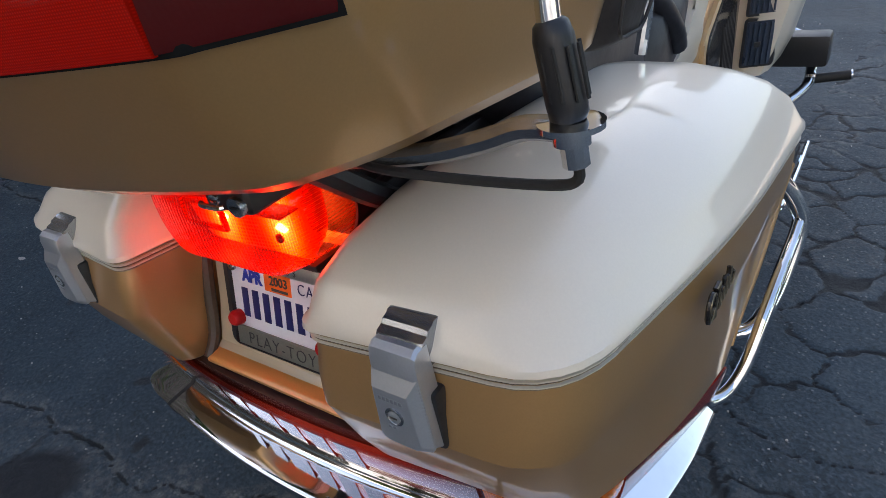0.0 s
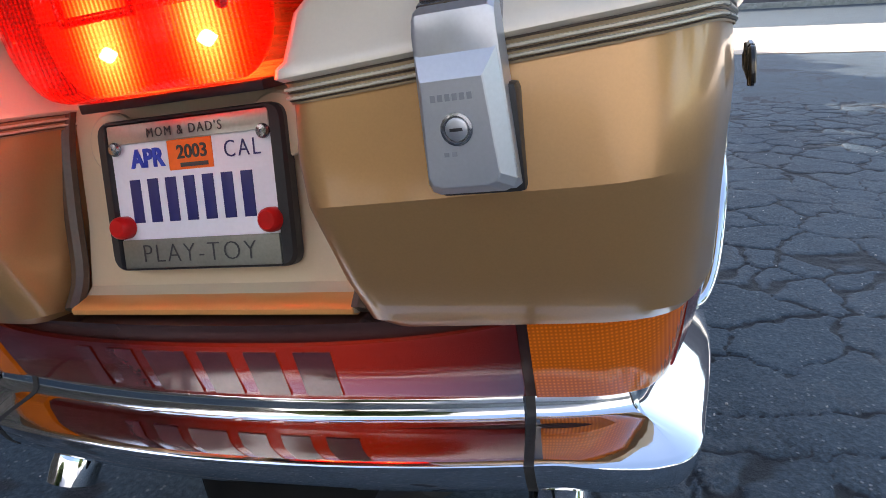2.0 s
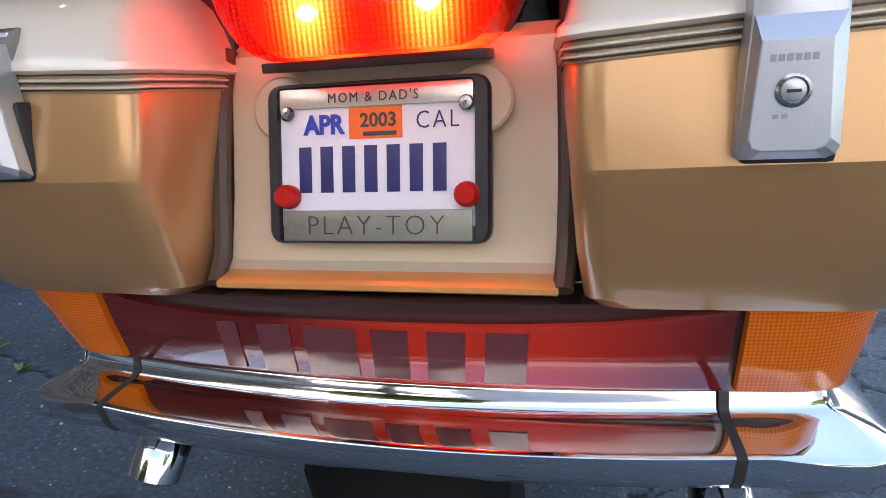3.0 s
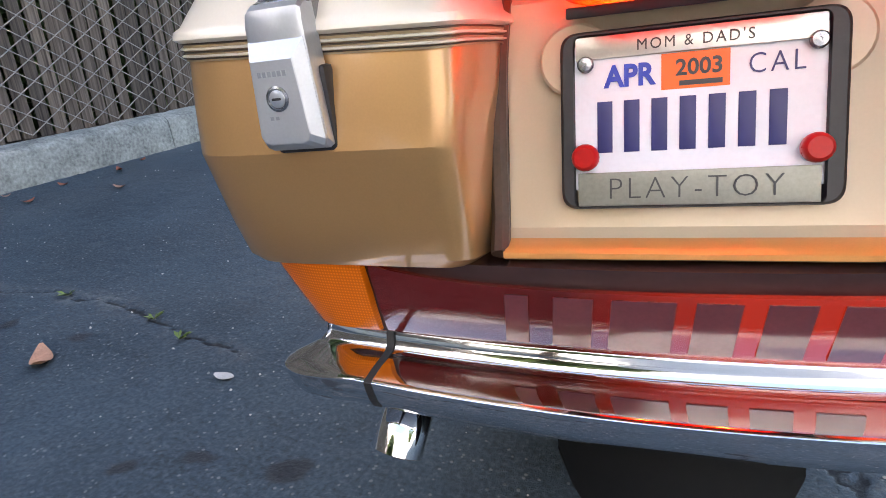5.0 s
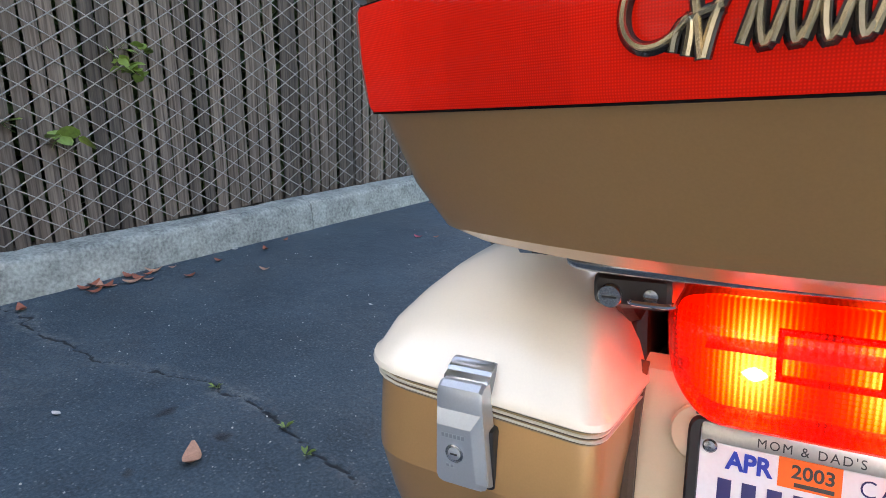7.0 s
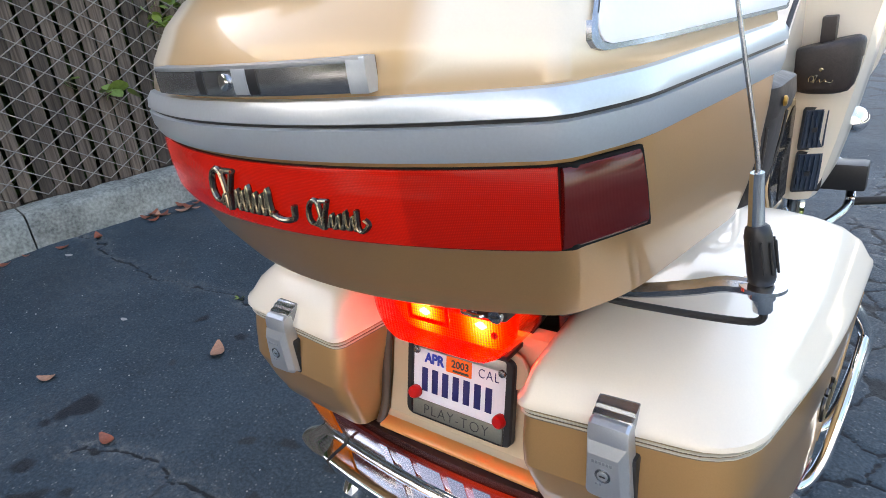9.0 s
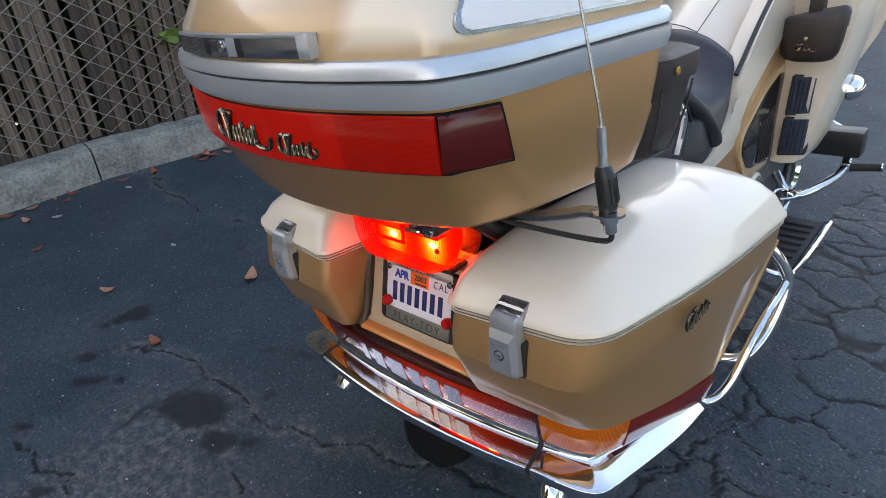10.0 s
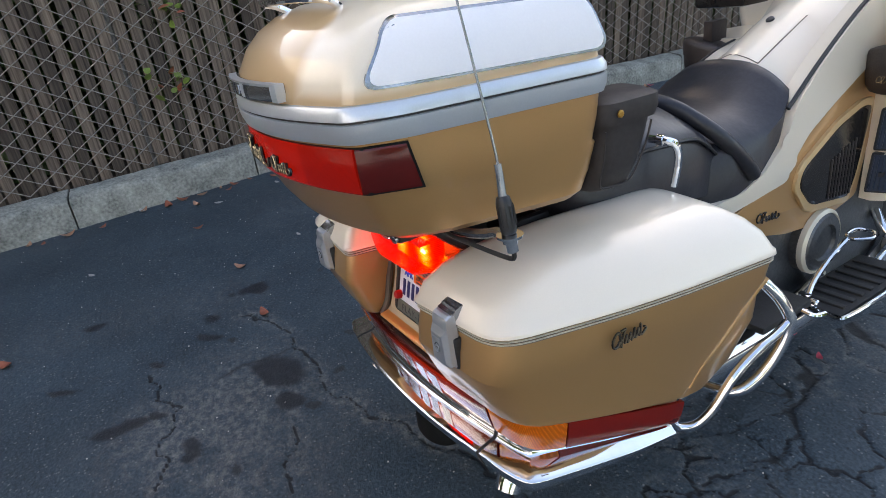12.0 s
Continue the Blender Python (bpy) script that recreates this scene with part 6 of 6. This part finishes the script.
part("filler_lock", turned([(0.012, 0), (0.012, 0.004), (0.009, 0.006)], 18, Matrix.Translation((0.0, 1.145, tank_z(1.145) + 0.002)) @ Euler((radians(22), 0, 0)).to_matrix().to_4x4()), BLACK, tank, "black filler lock")

# the tank falls off sooner on its far flank
for q in [tank] + list(tank.children):
    for v in q.data.vertices:
        if v.co.x < 0:
            v.co.x *= 0.62


def side_panel(name, poly, x0, thick, material, parent, s, label="", bevel=0.006, lean=0.0, cut=()):
    """An upright panel from (y, z) corners; x0 is its outer face."""
    pts = [(p.x, p.y) for p in rounded([(y, z, 0) for y, z in poly], [0.02] * len(poly), 3)]
    bmx = prism(pts, thick, None, bevel)
    bmx.transform(Matrix(((0, 0, s, s * (x0 - thick)), (1, 0, 0, 0), (0, 1, 0, 0), (0, 0, 0, 1))))
    for v in bmx.verts:
        v.co.x += s * lean * (v.co.z - 0.7)
    return part(name, bmx, material, parent, label, 30)


for s in (1, -1):
    gold_side = side_panel("side_cover", [(0.70, 0.545), (0.78, 0.578), (0.944, 0.588), (0.952, 0.636), (1.008, 0.693), (1.118, 0.751), (1.305, 0.841), (1.335, 0.72), (1.292, 0.455), (1.115, 0.427), (0.956, 0.447), (0.80, 0.490)], 0.203, 0.05, GOLD, bike, s, "gold side cover")
    rail = side_panel("side_rail", [(0.60, 0.615), (0.752, 0.615), (0.834, 0.640), (0.913, 0.701), (0.941, 0.775), (1.023, 0.850), (1.125, 0.922), (1.211, 0.972), (1.315, 1.0), (1.325, 0.850), (1.118, 0.754), (1.008, 0.696), (0.952, 0.638), (0.944, 0.591), (0.78, 0.581), (0.66, 0.570)], 0.208, 0.05, CREAM, gold_side, s, "cream upper rail of the side cover", 0.010)
    line = part("rail_line", tube([(s * 0.197, 0.925, 0.772), (s * 0.198, 1.023, 0.851), (s * 0.199, 1.125, 0.923), (s * 0.200, 1.211, 0.974), (s * 0.200, 1.30, 1.003)], 0.0055, 6), BLACK, gold_side)
    if s < 0:
        for q in (rail, line):
            for v in q.data.vertices:
                v.co.z -= 0.45 * max(0.0, v.co.z - 0.70)
    side_panel("grille_frame", [(0.962, 0.566), (0.980, 0.622), (1.130, 0.702), (1.238, 0.732), (1.302, 0.728), (1.264, 0.535), (1.238, 0.452), (1.030, 0.482)], 0.212, 0.02, LIGHT_GOLD, gold_side, s, "raised pale gold frame of the grille", 0.008)
    side_panel("grille", [(0.980, 0.567), (0.994, 0.610), (1.134, 0.684), (1.238, 0.714), (1.283, 0.711), (1.247, 0.541), (1.226, 0.473), (1.041, 0.502)], 0.2155, 0.02, GLOSS_BLACK, gold_side, s, "black side grille", 0.004)
    for k in range(8):
        y = 1.115 + k * 0.0150
        part("grille_slat", box(min(s * 0.213, s * 0.2185), max(s * 0.213, s * 0.2185), y - 0.0026, y + 0.0026, 0.500 - 0.13 * (y - 1.1), 0.600 + 0.30 * (y - 1.1), 0.001), BLACK, gold_side)
    part("cover_badge", stroke_mesh(pen_strokes(4, False), lambda u, v: (s * 0.2045, 0.825 + 0.1 * u, 0.513 - 0.01 * u + 0.028 * v), 0.0020), GLOSS_BLACK, gold_side, "small dark script badge")
    # fairing leg shield with two vents, facing back
    shield = part("fairing_side", loft([[Vector((s * x, y, z)) for x, y in ((0.195, 1.275), (0.195 + (xo - 0.195) * 0.5, 1.268), (xo, 1.285), (xo + 0.012, 1.33), (xo + 0.02, 1.45), (xo - 0.03, 1.62), (0.18, 1.68), (0.175, 1.40))] for z, xo in ((0.445, 0.255), (0.50, 0.278), (0.60, 0.300), (0.70, 0.318), (0.80, 0.335), (0.88, 0.345), (0.96, 0.360), (1.02, 0.365))]), CREAM, bike, "cream fairing leg shield", 40)
    if s < 0:
        for v in shield.data.vertices:
            v.co.z -= 0.5 * max(0.0, v.co.z - 0.70)
    for z0 in (0.470, 0.5855):
        def at(u, v, out):
            z = z0 + 0.110 * v
            k = (z - 0.47) / 0.23
            x = 0.212 + 0.012 * k + 0.067 * u
            return Vector((s * x, 1.2655 + 0.06 * u * u - 0.03 * u - out, z))
        vent = part("vent_frame", loft([[at(u, v, o) for u, v in outline(0, 1, 0, 1, 0.08, 3)] for o in (-0.01, 0.004, 0.006)]), BLACK, shield, "black vent frame")
        part("vent_panel", loft([[at(0.10 + 0.8 * u, 0.05 + 0.9 * v, o) for u, v in outline(0, 1, 0, 1, 0.04, 3)] for o in (0.004, 0.0075)]), BLUEGLASS, shield, "dark vent panel")
        for k in range(5):
            u = 0.18 + k * 0.16
            part("vent_slat", loft([[at(u + a, v, o) for a, o in ((-0.03, 0.006), (0, 0.0095), (0.03, 0.006))] for v in (0.08, 0.5, 0.92)]), BLUEGLASS, shield)
        part("vent_tab", loft([[at(0.42 + 0.16 * u, 0.45 + 0.10 * v, o) for u, v in outline(0, 1, 0, 1, 0.1, 2)] for o in (0.006, 0.0125)]), BLACK, shield)
    # dash and tool pouch
    part("dash", box(min(s * 0.19, s * 0.36), max(s * 0.19, s * 0.36), 1.29, 1.42, 0.945, 1.035, 0.012), GLOSS_BLACK, bike, "black dash panel")
    pouch = part("tool_pouch", loft([[Vector((s * (0.268 + 0.078 * k * math.cos(a)), 1.262 + 0.046 * k * math.sin(a), z)) for a in [2 * math.pi * q / 24 for q in range(24)]] for z, k in ((0.745, 0.55), (0.750, 0.74), (0.766, 0.88), (0.80, 0.97), (0.832, 1.0))]), LEATHER, bike, "dark brown leather tool pouch", 50)
    part("pouch_lid", loft([[Vector((s * (0.268 + 0.078 * k * math.cos(a)), 1.262 + 0.046 * k * math.sin(a), z + 0.014 * math.cos(a))) for a in [2 * math.pi * q / 24 for q in range(24)]] for z, k in ((0.818, 1.03), (0.852, 1.05), (0.862, 1.00), (0.867, 0.86))]), LEATHER, pouch, "leather pouch lid", 50)
    part("pouch_snap", turned([(0.005, 0), (0.005, 0.002), (0.003, 0.003)], 12, Matrix.Translation((s * 0.268, 1.214, 0.808)) @ Euler((radians(90), 0, 0)).to_matrix().to_4x4()), BRONZE, pouch)
    part("pouch_mark", stroke_mesh(pen_strokes(2), lambda u, v: (s * 0.268 + 0.052 * u - 0.026, 1.2155, 0.776 + 0.018 * v), 0.001), BRONZE, pouch)
    part("pouch_strap", box(min(s * 0.252, s * 0.284), max(s * 0.252, s * 0.284), 1.262, 1.335, 0.862, 0.925, 0.004), LEATHER, pouch)
    # engine bars, pegs, lamp, footboard, engine
    eb = part("engine_bar", tube([(s * 0.18, 1.42, 0.36), (s * 0.24, 1.40, 0.30), (s * 0.30, 1.50, 0.31), (s * 0.335, 1.60, 0.345), (s * 0.31, 1.66, 0.43), (s * 0.22, 1.68, 0.47)], 0.014, 12), CHROME, bike, "chrome engine guard bar", 60)
    part("highway_peg", tube([(s * 0.345, 1.60, 0.342), (s * 0.365, 1.602, 0.345), (s * 0.43, 1.61, 0.352)], 0.0125, 12, 2), RUBBER, eb, "black rubber highway peg")
    part("peg_cap", tube([(s * 0.429, 1.61, 0.352), (s * 0.433, 1.6105, 0.3525)], 0.0135, 12, 1), CHROME, eb)
    part("peg_clamp", box(min(s * 0.325, s * 0.35), max(s * 0.325, s * 0.35), 1.585, 1.615, 0.328, 0.360, 0.006), CHROME, eb)
    part("lower_cowl", box(min(s * 0.22, s * 0.372), max(s * 0.22, s * 0.372), 1.58, 1.66, 0.378, 0.462, 0.012), BLACK, bike, "black lower cowl box")
    part("running_lamp", turned([(0.001, -0.05), (0.020, -0.042), (0.032, -0.018), (0.036, 0.0), (0.036, 0.02), (0.030, 0.022)], 20, Matrix.Translation((s * 0.322, 1.50, 0.612)) @ Euler((radians(-90), 0, 0)).to_matrix().to_4x4()), CHROME, bike, "chrome bullet lamp")
    board = part("footboard", box(min(s * 0.235, s * 0.365), max(s * 0.235, s * 0.365), 0.90, 1.24, 0.285, 0.300, 0.005), RUBBER, bike, "ribbed black footboard")
    for k in range(7):
        part("board_rib", box(min(s * 0.245, s * 0.352), max(s * 0.245, s * 0.352), 0.93 + 0.042 * k, 0.945 + 0.042 * k, 0.299, 0.306, 0.002), RUBBER, board)
    part("board_edge", tube([(s * 0.255, 0.885, 0.298), (s * 0.35, 0.888, 0.298), (s * 0.372, 0.91, 0.298), (s * 0.378, 1.08, 0.298), (s * 0.378, 1.25, 0.298)], 0.006, 8), CHROME, board, "chrome footboard edge")
    part("engine_cover", turned([(0.085, 0), (0.085, 0.03), (0.072, 0.046), (0.05, 0.048), (0.045, 0.040), (0.012, 0.040)], 32, Matrix.Translation((s * 0.175, 1.075, 0.385)) @ Euler((0, radians(90 * s), 0)).to_matrix().to_4x4()), ENGINE, bike, "round alloy engine cover")
    part("cover_ring", turned([(0.088, 0.020), (0.088, 0.034), (0.080, 0.040), (0.078, 0.034)], 32, Matrix.Translation((s * 0.178, 1.075, 0.385)) @ Euler((0, radians(90 * s), 0)).to_matrix().to_4x4()), STRIPE, bike)
    part("pedal_arm", tube([(s * 0.285, 0.90, 0.325), (s * 0.27, 0.95, 0.340), (s * 0.262, 1.03, 0.375), (s * 0.262, 1.10, 0.400)], 0.007, 8), CHROME, bike, "chrome pedal arm")
    part("pedal_pad", tube([(s * 0.262, 1.10, 0.400), (s * 0.285, 1.10, 0.405), (s * 0.305, 1.13, 0.405), (s * 0.29, 1.165, 0.405), (s * 0.255, 1.16, 0.405), (s * 0.25, 1.12, 0.402), (s * 0.262, 1.10, 0.400)], 0.005, 8), CHROME, bike, "chrome pedal loop")
    part("passenger_board", box(min(s * 0.25, s * 0.345), max(s * 0.25, s * 0.345), 0.62, 0.80, 0.360, 0.378, 0.006), RUBBER, bike, "black passenger footboard")
    part("board_bracket", tube([(s * 0.345, 0.76, 0.365), (s * 0.37, 0.765, 0.360), (s * 0.38, 0.79, 0.36)], 0.006, 8), CHROME, bike)
    part("bolt_head", turned([(0.011, 0), (0.011, 0.014), (0.007, 0.018)], 12, Matrix.Translation((s * 0.30, 0.885, 0.318)) @ Euler((0, radians(90 * s), 0)).to_matrix().to_4x4()), CHROME, bike)
    part("exhaust_pipe", tube([(s * 0.17, 1.45, 0.50), (s * 0.20, 1.55, 0.35), (s * 0.20, 1.40, 0.20), (s * 0.215, 1.10, 0.22)], 0.026, 10), CHROME, bike)
    part("handlebar", tube([(s * 0.05, 1.22, 1.06), (s * 0.22, 1.20, 1.09), (s * 0.33, 1.12, 1.07)], 0.012, 10), CHROME, bike)
part("engine_block", box(-0.175, 0.175, 0.86, 1.50, 0.19, 0.60, 0.03), ENGINE, bike, "grey alloy engine block")
part("frame_core", box(-0.125, 0.125, 0.12, 0.95, 0.50, 0.70, 0.03), BLACK, bike)
part("rear_mudguard", loft([[Vector((x, 0.42 + r_ * math.cos(a), 0.325 + r_ * math.sin(a))) for x, r_ in ((-0.09, 0.345), (-0.05, 0.362), (0.05, 0.362), (0.09, 0.345), (0.085, 0.338), (-0.085, 0.338))] for a in [radians(q) for q in range(20, 201, 12)]]), BLACK, bike, "black rear mudguard")
part("fairing_front", loft([ring(z, [(-w, 1.55), (w, 1.55), (w * 0.9, y1), (0, y1 + 0.12), (-w * 0.9, y1)], (0.05, 0.05, 0.1, 0.2, 0.1)) for z, w, y1 in ((0.62, 0.30, 1.70), (0.75, 0.36, 1.78), (0.90, 0.40, 1.78), (1.02, 0.40, 1.70), (1.08, 0.34, 1.62))]), CREAM, bike, "cream front fairing")
for s in (1, -1):
    part("fork_leg", tube([(s * 0.09, 2.02, 0.325), (s * 0.09, 1.62, 1.0)], 0.024, 12, 1), CHROME, bike, "chrome fork leg")
part("side_stand", tube([(-0.15, 0.98, 0.28), (-0.22, 0.99, 0.14), (-0.285, 1.0, 0.034)], 0.012, 8), STEEL, bike, "steel side stand")

# the outer parts of the machine are 3 % larger than first drawn
SIZE = Matrix.Translation((0, 0, 0.6)) @ Matrix.Scale(1.03, 4) @ Matrix.Translation((0, 0, -0.6))
keep = {trunk, tail, panel, plate} | {ob for ob in bike.children if ob.name.split(".")[0] in ("bag_guard", "tank_cover", "side_cover", "tool_pouch")}
for ob in bike.children:
    if ob not in keep:
        kind_ = ob.name.split(".")[0]
        for q in [ob] + list(ob.children_recursive):
            q.data.transform(SIZE)
            if kind_ == "saddlebag" and q.name.split(".")[0] in ("saddlebag", "saddlebag_lid", "gasket", "pinstripe"):
                # the seam falls a little towards the wheel
                for v in q.data.vertices:
                    u = max(0.0, min(1.0, (v.co.z - 0.575) / 0.070, (0.725 - v.co.z) / 0.050))
                    v.co.z -= 0.050 * max(0.0, 0.372 - abs(v.co.x)) * u
            if kind_ in ("saddlebag", "light_bar", "bumper"):
                # these fall off towards the front
                for v in q.data.vertices:
                    v.co.z -= 0.070 * max(0.0, v.co.y + 0.03) * max(0.60, min(1.0, 1.0 - (v.co.z - 0.66) / 0.10))

# ---- leaves and chips on the asphalt ----
def fallen_leaf(x, y, length, turn, material, label, curl=0.25, category="leaf"):
    bml = bmesh.new()
    cols = []
    for i in range(8):
        u = i / 7
        w = 0.26 * length * math.sin(math.pi * (0.06 + 0.9 * u)) ** 0.9
        rise = curl * length * (2 * u - 1) ** 2
        cols.append([bml.verts.new((length * (u - 0.5), sgn * w, 0.003 + rise + (0.22 * w if sgn else 0) + t_)) for t_ in (0, 0.0012) for sgn in (-1, 0, 1)])
    for a, b in zip(cols, cols[1:]):
        for q in (0, 1, 3, 4):
            bml.faces.new((a[q], a[q + 1], b[q + 1], b[q]))
    bml.transform(Matrix.Translation((x, y, 0)) @ Euler((0, 0, radians(turn))).to_matrix().to_4x4())
    return thing("fallen_leaf", bml, material, label, category, "fallen leaves on the asphalt", angle=80)


DRY = "curled dry reddish-brown leaf lying on the asphalt"
for x, y, l_, a, m_ in ((-1.214, 0.165, 0.085, 143, LEAF_TAN), (-2.53, 0.705, 0.07, 20, LEAF_RED), (-2.59, 0.545, 0.07, 120, LEAF_RED), (-2.57, 0.50, 0.06, 40, LEAF_RED), (-2.40, 0.865, 0.05, 80, LEAF_RED), (-2.233, 1.138, 0.05, 30, LEAF_TAN), (-2.49, 1.334, 0.05, 160, LEAF_RED), (-2.065, 2.044, 0.05, 15, LEAF_PINK), (-1.99, 2.11, 0.035, 60, LEAF_RED), (-2.58, 2.997, 0.05, 40, LEAF_PINK),
                        (-1.07, -0.232, 0.06, 10, LEAF_RED), (-1.50, -0.256, 0.055, 50, LEAF_TAN), (-2.033, -0.382, 0.05, 100, LEAF_RED), (-1.247, -1.12, 0.07, 50, LEAF_RED), (0.12, 1.228, 0.035, 140, LEAF_PINK), (-2.44, -0.50, 0.08, 12, LEAF_RED), (-2.48, -0.42, 0.07, 70, LEAF_RED), (-2.50, -0.75, 0.07, 35, LEAF_RED), (-2.53, -0.9, 0.06, 95, LEAF_RED), (-2.36, -0.36, 0.06, 25, LEAF_TAN)):
    fallen_leaf(x, y, l_, a, m_, DRY if m_ is not LEAF_PINK else "pink fallen petal on the asphalt", category="leaf" if m_ is not LEAF_PINK else "petal")
r = random.Random(33)
for k in range(34):
    leaf_y = r.uniform(-1.6, 0.9) if k < 24 else r.uniform(0.9, 5.0)
    fallen_leaf(bent(KX + 0.03 + abs(r.gauss(0, 0.06)), leaf_y), leaf_y, r.uniform(0.03, 0.075), r.uniform(0, 180), r.choice((LEAF_RED, LEAF_RED, LEAF_TAN, LEAF_TAN)), "dry fallen leaf lying against the kerb", r.uniform(0.1, 0.3))
for x, y, l_, a in ((-2.60, 1.231, 0.03, 60), (-1.667, 0.042, 0.03, 20), (-1.573, 1.154, 0.02, 0), (-1.808, -0.862, 0.035, 45), (-2.413, 0.092, 0.04, 30), (-0.814, 0.276, 0.045, 10), (-2.462, -0.64, 0.05, 22), (-2.31, -0.25, 0.045, 70)):
    fallen_leaf(x, y, l_, a, PALE, "small pale dry leaf lying on the asphalt", 0.1)
r = random.Random(21)
for x, y in ((-1.15, 0.393), (-1.02, 0.35), (-1.47, 0.395)):
    weed = tagged(new("weed"), "small green weed in a crack of the asphalt", "weed", "weeds in the cracks")
    for k in range(9):
        a, l_ = r.uniform(0, 6.28), r.uniform(0.012, 0.032)
        bmw = bmesh.new()
        vs = [bmw.verts.new(q) for q in ((x, y, 0.0), (x + math.cos(a + 0.3) * l_ * 0.6, y + math.sin(a + 0.3) * l_ * 0.6, 0.010), (x + math.cos(a) * l_, y + math.sin(a) * l_, 0.013), (x + math.cos(a - 0.3) * l_ * 0.6, y + math.sin(a - 0.3) * l_ * 0.6, 0.011))]
        bmw.faces.new(vs)
        part("leaf", bmw, LEAF_GREEN, weed)
chips = bmesh.new()
for k in range(900):
    x, y, s_ = r.uniform(-2.5, 2.6), r.uniform(-1.2, 4.0), r.uniform(0.0012, 0.0036)
    bmesh.ops.create_cone(chips, cap_ends=True, segments=5, radius1=s_, radius2=s_ * 0.5, depth=s_, matrix=Matrix.Translation((x, y, s_ * 0.4)) @ Euler((r.uniform(-0.5, 0.5), r.uniform(-0.5, 0.5), r.uniform(0, 6))).to_matrix().to_4x4())
thing("stone_chips", chips, PALE, "scattered pale stone chips and grit", "grit", kind="stuff")
